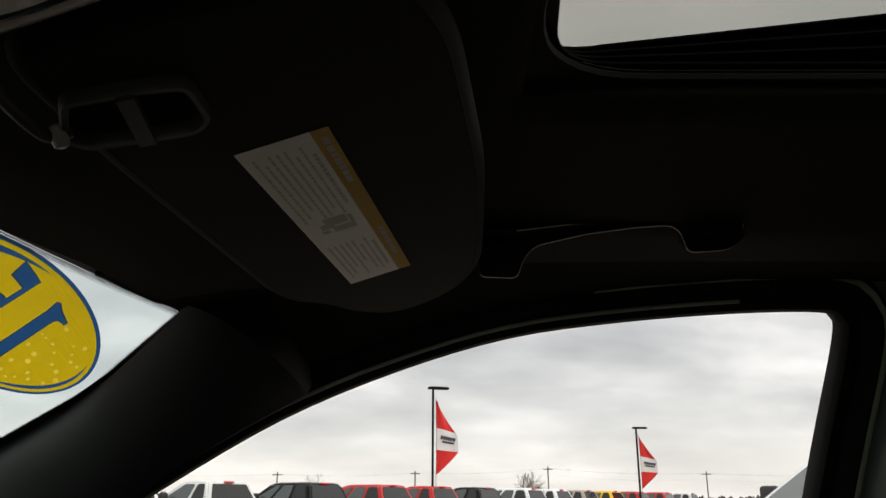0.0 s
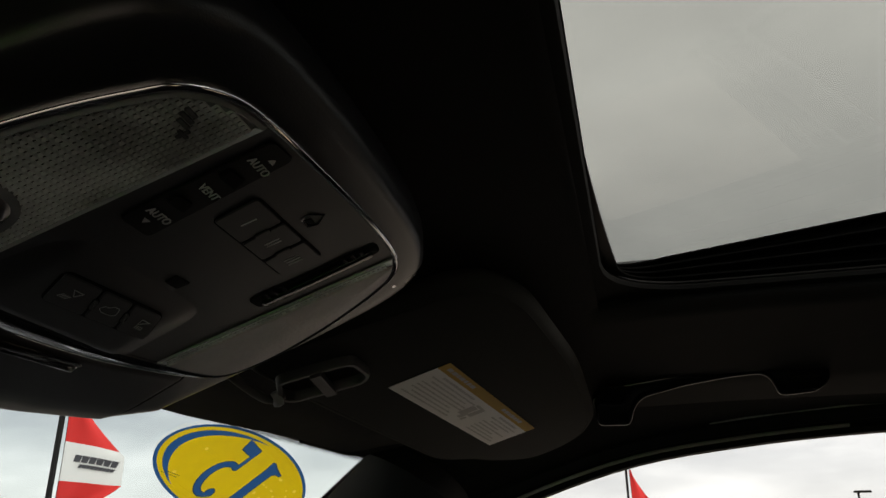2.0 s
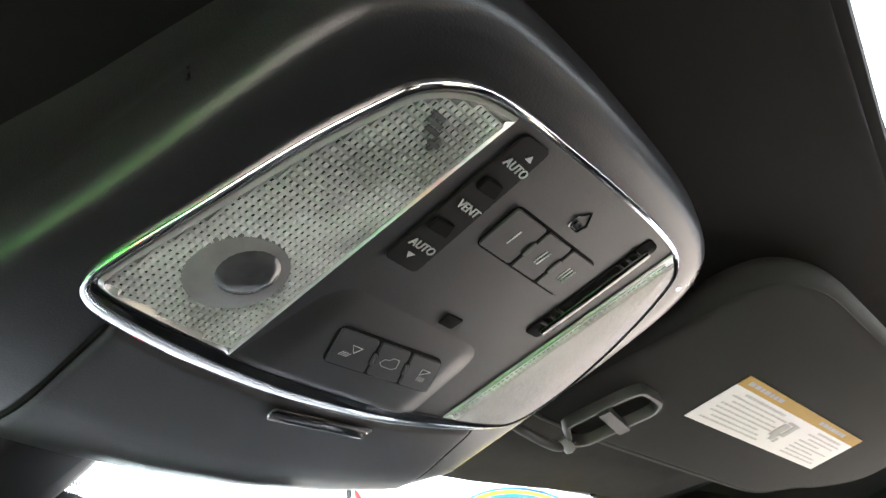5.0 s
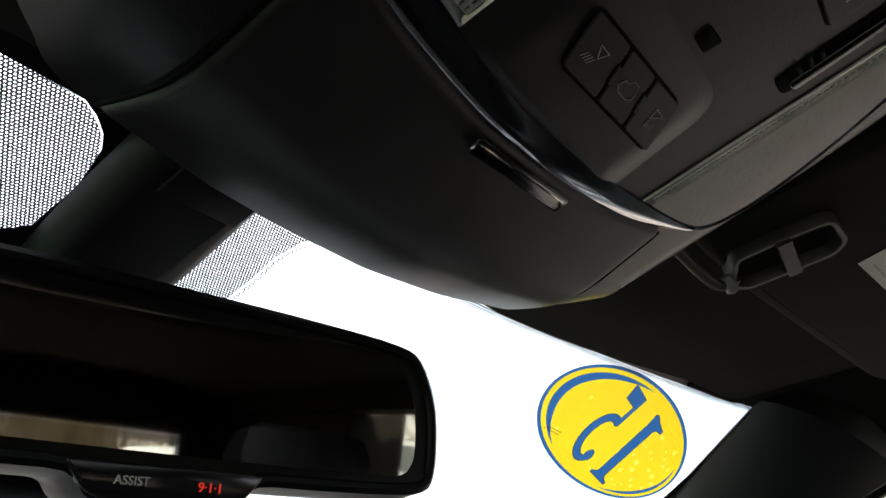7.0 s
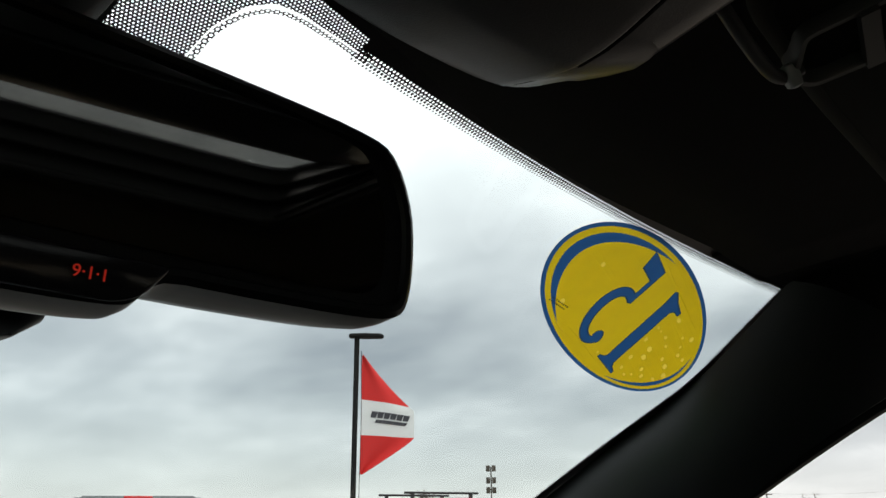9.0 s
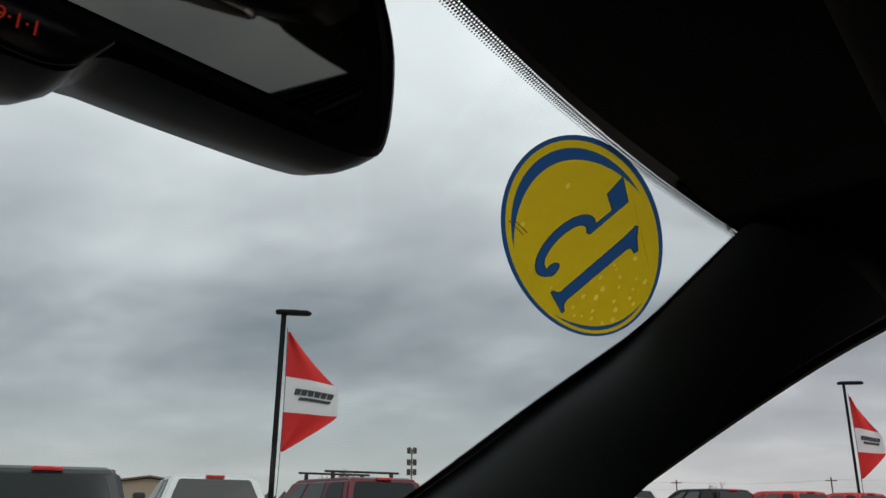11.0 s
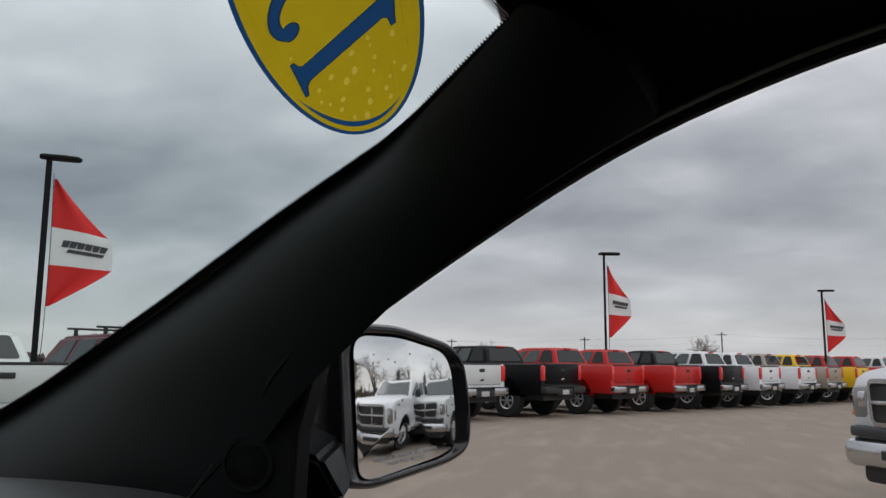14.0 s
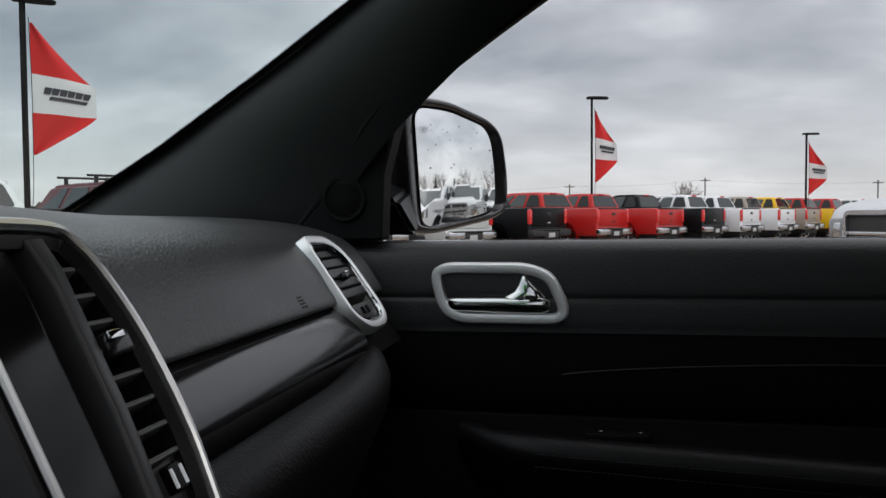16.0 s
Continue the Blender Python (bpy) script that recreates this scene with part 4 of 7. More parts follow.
def lamp_marks(i, key, mid, along, base):
    k = bmesh.new()
    if i == 1:  # a small outline of a car
        path = [base @ V(mid.x + x, mid.y + y, -0.0017) for x, y in ((-0.0045, 0.001), (-0.004, -0.0012), (-0.002, -0.0014), (-0.001, -0.003), (0.002, -0.003), (0.0035, -0.0010), (0.0045, 0.0006), (0.003, 0.0020), (-0.002, 0.0022))]
        tube(k, path, 0.00016, 4, True)
    else:
        s = 1 if i == 0 else -1
        tri = [base @ V(mid.x + x * s, mid.y + y, -0.0017) for x, y in ((-0.003, -0.0026), (0.002, -0.0026), (0.0005, 0.0004))]
        tube(k, tri, 0.00022, 4, True)
        for j in range(4):
            p = mid.x + (-0.0036 + j * 0.0012) * s
            tube(k, [base @ V(p, mid.y + 0.0010, -0.0017), base @ V(p - 0.0010 * s, mid.y + 0.0032, -0.0017)], 0.00016, 4)
    part("symbol", k, PRINT, key)


key_row("opener_keys", [(-0.0265, 0.0005), (0.0285, -0.0005), (0.0300, 0.0160), (-0.0250, 0.0165)], (0.36, 0.68), "three garage door opener keys", tick_marks)
key_row("lamp_keys", [(-0.0365, 0.0624), (0.0158, 0.0598), (0.0268, 0.0741), (-0.0290, 0.0766)], (0.36, 0.68), "three lamp and tailgate keys", lamp_marks, K @ Matrix.Translation((0, 0, -0.0024)))
# small house symbol, microphone slot, two grilles
bm = bmesh.new()
tube(bm, [K @ V(0.001 + x, (-0.0085 + y) / 0.9409, -0.0007) for x, y in ((-0.0042, 0.0), (0.0, -0.0042), (0.0042, 0.0), (0.003, 0.0034), (-0.003, 0.0034))], 0.0004, 5, True)
box(bm, (-0.0008, -0.0082 / 0.94, -0.0011), (0.0028, -0.0058 / 0.94, -0.0004), K)
part("house_symbol", bm, GLOSS, console)
bm = bmesh.new()
slab(bm, round_poly(kp([(-0.0030, 0.0425), (0.0062, 0.0420), (0.0055, 0.0475), (-0.0025, 0.0475)]), 0.001), -0.0004, -0.0013, K, 0.0004)
part("microphone_slot", bm, DARK, console)
bm = bmesh.new()
slab(bm, round_poly(kp([(0.0365, -0.0205), (0.0455, -0.0200), (0.0480, 0.0340), (0.0375, 0.0345)]), 0.003), -0.0002, -0.0012, K, 0.0004)
grille = part("grille_slot", bm, DARK, console, "long black microphone slot")
bm = bmesh.new()
slab(bm, round_poly(kp([(0.0410, -0.0170), (0.0455, -0.0165), (0.0475, 0.0310), (0.0425, 0.0315)]), 0.002), -0.0010, -0.0024, K, 0.0005)
part("inlay", bm, GLOSS, grille)
for y0 in (-0.0135, 0.0200):
    for j in range(3):
        bm = bmesh.new()
        y = (y0 + j * 0.0036) / 0.9409
        box(bm, (0.0370, y - 0.0006, -0.0020), (0.0425, y + 0.0006, -0.0008), K, 0.0003)
        part("rib", bm, BUTTON, grille)
# the raised apron round the front keys
bm = bmesh.new()


def ease(t):
    t = min(1, max(0, t))
    return t * t * (3 - 2 * t)


def apron(u, v):
    """Rises softly from the microphone towards the front and drops steeply at both sides."""
    y = 0.046 + v * 0.046
    x = RX - 0.003 + (u - 0.5) * (0.088 + 0.014 * v)
    rise = 0.0025 * ease(v / 0.36) * ease((0.5 - abs(u - 0.5)) / 0.17) * ease((1 - v) / 0.08)
    return K @ V(x, y / 0.9409, -0.0003 - rise * 1.02)


sheet(bm, apron, steps(0, 1, 40), steps(0, 1, 26))
part("apron", bm, CONSOLE, fascia)
# sunglasses bin in front, split off by narrow gaps
bm = bmesh.new()


def bin_at(u, v):
    """u across the lid, v from the trim ring to the front edge."""
    front = lerp_table(FRONT_EDGE, -0.094 + 0.197 * u)
    rear_ = lerp_table([(-0.0958, 0.0930), (-0.065, 0.0982), (-0.030, 0.1008), (0.010, 0.0998), (0.045, 0.0962), (0.0838, 0.0870)], -0.0958 + 0.1796 * u)
    y = rear_ + (front - rear_) * v
    x = (-0.0958 + 0.1796 * u) * (1 - v) + (-0.0935 + 0.1955 * u) * v
    edge = min(u, 1 - u) * 0.19
    soft = 0.0022 * max(0, 1 - edge / 0.003) ** 2 + 0.0016 * max(0, 1 - v * 0.07 / 0.003) ** 2
    return K @ V(x, y / 0.9409, lerp_table(FRONT_RISE, front - y) - 0.0010 + soft)


us_ = sorted(set(steps(0, 1, 30) + [0.004, 0.008, 0.012, 0.016, 0.984, 0.988, 0.992, 0.996]))
sheet(bm, bin_at, us_, sorted(set(steps(0, 1, 26) + [0.01, 0.02, 0.03, 0.05])), 0.004)
bin_lid = part("glasses_bin_lid", bm, CONSOLE, console, "dark grey lid of the sunglasses bin", 40)
for u_, du_ in ((0.0, -0.0012), (1.0, 0.0012)):
    bm = bmesh.new()
    path = [bin_at(u_, v) + V(du_ * 0.6, 0, -0.0001) for v in steps(0.02, 1, 24)]
    tube(bm, path, 0.0010, 6)
    part("lid_gap", bm, DARK, console, smooth=0)
bm = bmesh.new()
slab(bm, round_poly(kp([(-0.0228, 0.1040), (0.0290, 0.1008), (0.0286, 0.1066), (-0.0220, 0.1094)]), 0.002), -0.0018, -0.0026, K, 0.0006)
latch = part("latch_recess", bm, GLOSS, bin_lid, "glossy black press latch")
bm = bmesh.new()
loop = [K @ V(*p, -0.0027) for p in round_poly(kp([(-0.0226, 0.1058), (0.0270, 0.1026), (0.0282, 0.1062), (-0.0218, 0.1091)]), 0.0015)]
tube(bm, loop, 0.00035, 5, True)
part("latch_rim", bm, CHROME, latch)
bm = bmesh.new()
tube(bm, [K @ V(0.0785, -0.0262 / 0.94 + 0.012, -0.0030), K @ V(0.0785, -0.0262 / 0.94 + 0.012, -0.0022)], 0.0011, 12)
part("screw_cap", bm, CHROME, console)

# ---- sun visor, its clip and its warning label ----
def visor_z(x, y):
    return 1.639 - 0.12 * x - 0.27 * y


VN = V(0.12, 0.27, 1).normalized()


def on_visor(x, y, down=0.0):
    return V(x, y, visor_z(x, y)) - VN * down


visor = thing("sun_visor", (0.30, 0.0, 1.61), "folded-up black cloth sun visor with a warning label", "sun visor")
outline = ccw([p[:2] for p in round_poly([(0.135, 0.094, 0), (0.217, 0.083, 0), (0.405, 0.047, 0), (0.432, 0.020, 0), (0.452, 0.010, 0), (0.484, -0.022, 0), (0.470, -0.066, 0), (0.430, -0.086, 0), (0.300, -0.083, 0), (0.180, -0.066, 0), (0.140, -0.045, 0)], 0.026, 5)])
bm = bmesh.new()
loops = []
for d, h in ((0.010, 0.0), (0.004, -0.0012), (0.001, -0.004), (0.0, -0.008), (0.001, -0.012), (0.005, -0.016), (0.012, -0.018)):
    loops.append([on_visor(p[0], p[1], h) for p in offset(outline, d)])
rings(bm, loops)
part("pad", bm, VISOR, visor)
bm = bmesh.new()
sweep(bm, [on_visor(*p, -0.001) for p in offset(outline, 0.0065)], circle(0.0007, 5), closed=True)
part("welt", bm, VISOR, visor)
label_a, label_b, label_c, label_d = V(0.2295, 0.0335), V(0.2245, -0.0080), V(0.3950, -0.0370), V(0.4005, 0.0010)


def on_label(u, v, h):
    """u along the label, v across from its plain edge to its amber edge."""
    p = label_a.lerp(label_d, u).lerp(label_b.lerp(label_c, u), v)
    return on_visor(p.x, p.y, h)


def label_quad(b, u0, u1, v0, v1, h0, h1):
    lo = [on_label(u, v, h0) for u, v in ((u0, v0), (u1, v0), (u1, v1), (u0, v1))]
    hi = [on_label(u, v, h1) for u, v in ((u0, v0), (u1, v0), (u1, v1), (u0, v1))]
    rings(b, [lo, hi])


label = thing("warning_label", (0.31, 0.0, 1.60), "white visor warning label with an amber band and small grey print", "label")
bm = bmesh.new()
label_quad(bm, 0, 1, 0, 0.80, 0.0002, 0.0006)
part("paper", bm, PAPER, label, smooth=0)
bm = bmesh.new()
label_quad(bm, 0, 1, 0.80, 1.0, 0.0002, 0.0006)
part("amber_band", bm, AMBER, label, smooth=0)
rnd = random.Random(4)
bm = bmesh.new()
for u0, u1, v0, n in ((0.05, 0.46, 0.10, 8), (0.66, 0.95, 0.10, 8)):
    for k in range(n):
        v = v0 + k * 0.085
        u, top = u0 + 0.05 * rnd.random() * (k % 2), u1 - (0.12 * rnd.random() if k % 3 else 0)
        h = 0.046 if k == n - 1 else 0.030
        while u < top:
            w = min(0.010 + 0.022 * rnd.random(), top - u)
            label_quad(bm, u, u + w, v, v + h, 0.0006, 0.0007)
            u += w + 0.005
for u0, u1 in ((0.04, 0.30), (0.62, 0.84)):
    u = u0
    while u < u1:
        w = 0.018 + 0.02 * rnd.random()
        label_quad(bm, u, u + w, 0.87, 0.94, 0.0006, 0.0007)
        u += w + 0.008
tagged(part("small_print", bm, INK, label, "rows of unreadable grey print", smooth=0), kind="stuff")
bm = bmesh.new()
for k, (u, v, w, h) in enumerate(((0.465, 0.30, 0.05, 0.30), (0.50, 0.22, 0.03, 0.18), (0.53, 0.36, 0.035, 0.30), (0.475, 0.62, 0.06, 0.05), (0.54, 0.20, 0.02, 0.10))):
    label_quad(bm, u, u + w, v, v + h, 0.0006, 0.00075)
part("pictogram", bm, INK, label, smooth=0)

CLIP_GREY = mat("grey_clip_plastic", (0.040, 0.040, 0.038), 0.45, bump=0.2, bump_scale=1500)
clip = thing("visor_clip", (0.19, 0.07, 1.60), "black plastic visor clip with a square window and a hooked rod", "visor clip")
bm = bmesh.new()
cl_out = round_poly([(0.1640, 0.080), (0.1672, 0.048), (0.1705, 0.036), (0.1940, 0.0335), (0.2015, 0.041), (0.1955, 0.082), (0.1860, 0.0885)], 0.005, 4)
cl_out = ccw(cl_out)
loops = [[on_visor(p[0], p[1], h) for p in offset(cl_out, d)] for d, h in ((0, -0.004), (0, 0.0045), (0.0007, 0.006), (0.0026, 0.006), (0.0032, 0.005), (0.0032, -0.003))]
rings(bm, loops, cap=(True, False))
part("frame", bm, CLIP_GREY, clip)
bm = bmesh.new()
rings(bm, [[on_visor(p[0], p[1], h) for p in offset(cl_out, 0.0032)] for h in (-0.005, -0.001)])
part("recess", bm, DARK, clip)
bm = bmesh.new()
sweep(bm, [on_visor(0.1675, 0.0585, 0.004), on_visor(0.1975, 0.0600, 0.004)], [(-0.0032, -0.004), (0.0032, -0.004), (0.0032, 0.001), (-0.0032, 0.001)], VN)
part("bar", bm, CLIP_GREY, clip)
bm = bmesh.new()
tube(bm, catmull([on_visor(0.126, 0.0990, -0.002), on_visor(0.148, 0.0968, 0.002), on_visor(0.169, 0.0938, 0.005), on_visor(0.1795, 0.0900, 0.006), on_visor(0.1822, 0.0830, 0.004)], 5), 0.0027, 10)
part("rod", bm, CLIP_GREY, clip)
bm = bmesh.new()
lathe(bm, [(0.001, -0.006), (0.0036, -0.005), (0.0045, 0.0), (0.0036, 0.005), (0.001, 0.006)], 14, basis(on_visor(0.1812, 0.0870, 0.006), V(0.3, 1, 0), V(0.6, 0, 0.4)) @ Matrix.Scale(0.8, 4))
part("hook_tip", bm, SATIN, clip)

# ---- grab handle over the window ----
handle = thing("grab_handle", (0.51, -0.18, 1.645), "folded black plastic grab handle on the roof rail", "grab handle")
GH = basis((0.452, -0.18, 1.632), (0, 1, 0), (-0.5, 0, 0.866))  # x forwards, y up the rail, z into the cabin or out of it
grip_out = [(0.100, 0.004), (0.097, -0.024), (0.068, -0.025), (0.064, -0.010), (0.056, -0.001), (0.020, 0.0075), (-0.016, 0.0125), (-0.040, 0.0140), (-0.047, 0.009), (-0.053, -0.006), (-0.082, -0.004), (-0.094, 0.006), (-0.092, 0.024), (-0.050, 0.029), (0.020, 0.021), (0.076, 0.014)]
out_ = [p[:2] for p in round_poly([(x, y, 0) for x, y in grip_out], 0.006, 4)]
out_ = ccw(out_)
sgn = -1 if (GH.to_3x3() @ V(0, 0, 1)).x > 0 else 1
bm = bmesh.new()
prism(bm, out_, [(0.001, -0.030 * sgn), (0.0, -0.004 * sgn), (0.0003, -0.0025 * sgn), (0.0010, -0.0010 * sgn), (0.0024, 0.0), (0.004, 0.0005 * sgn)], GH)
part("grip", bm, GLOSS, handle)
for x_ in (0.080, -0.074):
    bm = bmesh.new()
    slab(bm, [(x_ + a, c) for a, c in rounded(0.022, 0.012, 0.003, 3, 0, 0.006)], -0.001 * sgn, 0.0014 * sgn, GH, 0.0006)
    part("screw_cover", bm, BUTTON, handle)

# ---- inner mirror ----
MIR = basis((-0.009, 0.2311, 1.5258), (0.9720, -0.2351, 0.0), (0.0, -0.108, 0.994)) @ Matrix.Scale(0.94, 4)  # x along the mirror, y up, z to the driver
mirror = thing("rear_view_mirror", (-0.01, 0.25, 1.55), "black-framed inner mirror with a dim tinted glass and a control chin", "mirror")
mir_half = [(0.0, 0.0352), (0.060, 0.0350), (0.100, 0.0335), (0.115, 0.0285), (0.1245, 0.0120), (0.1275, -0.0060), (0.1265, -0.0235), (0.1200, -0.0310), (0.100, -0.0335), (0.060, -0.0345), (0.036, -0.0352), (0.029, -0.0415), (0.022, -0.0438), (0.0, -0.0445)]
mir_out = ccw([p[:2] for p in catmull([(x, y, 0) for x, y in mir_half] + [(-x, y, 0) for x, y in reversed(mir_half[1:-1])], 3, True)])
bm = bmesh.new()
prism(bm, mir_out, [(0.030, -0.060), (0.016, -0.054), (0.005, -0.044), (0.000, -0.032), (-0.0015, -0.018), (-0.001, -0.010), (0.0, -0.004), (0.0008, 0.0), (0.003, 0.0015), (0.005, 0.0010), (0.006, -0.0005)], MIR, cap=(True, True))
part("shell", bm, FOOT, mirror, "glossy black mirror shell")
g_half = [(0.0, 0.0285), (0.060, 0.0282), (0.092, 0.0272), (0.103, 0.0225), (0.1105, 0.0090), (0.1130, -0.0070), (0.1120, -0.0180), (0.1060, -0.0240), (0.092, -0.0252), (0.060, -0.0256), (0.0, -0.0258)]
g_out = ccw([p[:2] for p in catmull([(x, y, 0) for x, y in g_half] + [(-x, y, 0) for x, y in reversed(g_half[1:-1])], 3, True)])
bm = bmesh.new()
prism(bm, g_out, [(0, -0.002), (0, 0.0006)], MIR)
part("mirror_glass", bm, DIM_MIRROR, mirror, "dim tinted mirror glass", smooth=0)
bm = bmesh.new()
slab(bm, round_poly([(-0.038, -0.0298), (0.038, -0.0298), (0.029, -0.0402), (0.022, -0.0425), (-0.022, -0.0425), (-0.029, -0.0402)], 0.004), -0.001, 0.0022, MIR, 0.001)
chin = part("control_chin", bm, GLOSS, mirror, "glossy black control chin")
lettering("assist_print", "ASSIST", 0.0043, MIR @ Matrix.Translation((-0.0140, -0.0358, 0.0024)), PRINT, chin, "grey word ASSIST")
lettering("emergency_print", "9\u00b71\u00b71", 0.0048, MIR @ Matrix.Translation((0.0150, -0.0362, 0.0024)), RED_GLOW, chin, "red backlit number 9-1-1")
bm = bmesh.new()
loops = []
for c, w, d in (((-0.012, 0.262, 1.532), 0.018, 0.012), ((-0.010, 0.285, 1.540), 0.020, 0.014), ((-0.010, 0.312, 1.548), 0.024, 0.018), ((-0.010, 0.330, 1.556), 0.026, 0.02)):
    loops.append([Vector(c) + V(w * math.cos(a), d * math.sin(a), 0) for a in (2 * math.pi * i / 16 for i in range(16))])
rings(bm, loops)
part("stem", bm, PLASTIC, mirror)
sensor = thing("sensor_cover", (-0.01, 0.27, 1.58), "black plastic sensor cover on the windscreen above the mirror", "sensor cover")
bm = bmesh.new()
cover = round_poly([(-0.044, 0.205), (0.0165, 0.205), (0.0205, 0.27), (0.018, 0.330), (-0.036, 0.330), (-0.042, 0.27)], 0.010, 4)
cover = ccw([p[:2] for p in cover])
rings(bm, [[V(p[0], p[1], screen_z(p[0], p[1]) - h) for p in offset(cover, d)] for d, h in ((0.0, 0.0005), (0.001, 0.006), (0.004, 0.012), (0.010, 0.016), (0.018, 0.017))])
part("cover", bm, PLASTIC, sensor)
bm = bmesh.new()
rings(bm, [[V(p[0], p[1], screen_z(p[0], p[1]) - h) for p in offset(ccw([(-0.030, 0.214), (0.008, 0.214), (0.008, 0.232), (-0.030, 0.232)]), d)] for d, h in ((0, 0.014), (0.001, 0.0185), (0.003, 0.019))])
part("access_cap", bm, PLASTIC, sensor)
bm = bmesh.new()
pod_out = ccw([p[:2] for p in round_poly([(-0.050, 0.296), (0.048, 0.296), (0.052, 0.345), (0.042, 0.392), (-0.044, 0.392), (-0.054, 0.345)], 0.022, 6)])
rings(bm, [[V(p[0], p[1], 1.491 + h if h < 0.04 else screen_z(p[0], p[1]) - 0.0022) for p in offset(pod_out, d)] for d, h in ((0.026, 0.0), (0.014, 0.002), (0.006, 0.008), (0.001, 0.020), (0.0, 0.034), (-0.001, 0.05))])
part("sensor_pod", bm, FOOT, sensor, "rounded black camera housing")

# ---- oval year sticker, read from outside ----
STICK_Y = mat("yellow_sticker_vinyl", (0.72, 0.50, 0.012), 0.5, vary=0.08, scale=60)
STICK_B = mat("blue_sticker_vinyl", (0.018, 0.085, 0.24), 0.5, vary=0.08, scale=60)
STICK_N = mat("navy_sticker_outline", (0.012, 0.045, 0.10), 0.5)
STICK_P = mat("pale_air_bubble", (0.92, 0.66, 0.08), 0.5)
for m_ in (STICK_Y, STICK_B, STICK_N, STICK_P):  # thin vinyl lets the daylight through
    nt = m_.node_tree
    b_ = nt.nodes["Principled BSDF"]
    film_ = nt.nodes.new("ShaderNodeBsdfTranslucent")
    link_from = b_.inputs["Base Color"].links[0].from_socket
    nt.links.new(link_from, film_.inputs[0])
    mx_ = nt.nodes.new("ShaderNodeMixShader")
    mx_.inputs[0].default_value = 0.46
    out_ = nt.nodes["Material Output"]
    nt.links.new(b_.outputs[0], mx_.inputs[1])
    nt.links.new(film_.outputs[0], mx_.inputs[2])
    nt.links.new(mx_.outputs[0], out_.inputs[0])
S0, SA, SB = V(0.4550, 0.2487), V(0.990, 0.135), V(-0.135, 0.990)
sticker = thing("year_sticker", (0.457, 0.2475, 1.57), "yellow oval sticker with a blue 15, stuck inside the windscreen", "sticker")


def on_sticker(u, v, layer):
    p = S0 + SA * u + SB * v
    return V(p.x, p.y, screen_z(p.x, p.y) + 0.0009 - 0.0004 * layer)


def cut(name, outlines, material, layer):
    """A flat piece of vinyl with holes, laid on the glass: outlines in the sticker's own u, v."""
    cu = bpy.data.curves.new(name, "CURVE")
    cu.dimensions, cu.fill_mode = "2D", "BOTH"
    for o in outlines:
        sp = cu.splines.new("POLY")
        sp.points.add(len(o) - 1)
        for q, p in zip(sp.points, o):
            q.co = (p[0], p[1], 0, 1)
        sp.use_cyclic_u = True
    tmp = bpy.data.objects.new(name, cu)
    scene.collection.objects.link(tmp)
    me = bpy.data.meshes.new_from_object(tmp.evaluated_get(bpy.context.evaluated_depsgraph_get()))
    bpy.data.objects.remove(tmp)
    b = bmesh.new()
    b.from_mesh(me)
    for v in b.verts:
        v.co = on_sticker(v.co.x, v.co.y, layer)
    return part(name, b, material, sticker, smooth=0)


def ring_of(a, c, lo=0.0, hi=360.0, n=72, du=0.0, dv=0.0):
    return [(du + a * math.cos(t), dv + c * math.sin(t)) for t in (radians(lo + (hi - lo) * i / n) for i in range(n if hi - lo >= 360 else n + 1))]


def crescent(a, c, lo, hi, thick):
    """A sickle along an oval, thickest in its middle."""
    n = 30
    out = ring_of(a, c, lo, hi, n)
    inn = [(x * (1 - thick * math.sin(math.pi * i / n) * 0.6), y * (1 - thick * 1.1 * math.sin(math.pi * i / n))) for i, (x, y) in enumerate(out)]
    return out + inn[-2:0:-1]


# the figures: p runs with the reading, q up the figures
QO, QP, QQ = V(0.4990, 0.2890), V(-0.0390, -0.0053), V(-0.0342, -0.0712)


def to_sticker(shape):
    out = []
    for p, q in shape:
        w = QO + QP * p + QQ * q - S0
        out.append((w.dot(SA), w.dot(SB)))
    return ccw(out)


one = [(-0.53, 0.0), (0.46, 0.0), (0.46, 0.022), (0.30, 0.045), (0.21, 0.09), (0.21, 0.92), (0.28, 1.045), (0.20, 1.06), (-0.10, 1.02), (-0.56, 0.995), (-0.56, 0.965), (-0.32, 0.955), (-0.21, 0.90), (-0.21, 0.09), (-0.30, 0.045), (-0.53, 0.022)]
five = [(1.17, 1.03), (1.94, 1.05), (1.84, 0.884), (1.30, 0.884), (1.34, 0.68)]
five += [(1.46 + 0.66 * math.cos(radians(t)), 0.325 + 0.355 * math.sin(radians(t))) for t in range(95, -141, -11)]
five += [(1.13 + 0.17 * math.cos(radians(t)), 0.105 + 0.085 * math.sin(radians(t))) for t in range(215, -30, -22)]
five += [(1.44 + 0.42 * math.cos(radians(t)), 0.325 + 0.275 * math.sin(radians(t))) for t in range(-95, 118, 12)]
five += [(1.20, 0.60)]
one, five = to_sticker(one), to_sticker(five)
sick1, sick2 = ccw(crescent(0.1322, 0.0454, 112, 250, 0.16)), ccw(crescent(0.1332, 0.0460, -34, 60, 0.09))
wide = [offset(f, -0.0011) for f in (one, five)]
cut("rim", [ring_of(0.1450, 0.0514), ring_of(0.1402, 0.0485)], STICK_B, 0)
rnd = random.Random(11)
bubbles = []
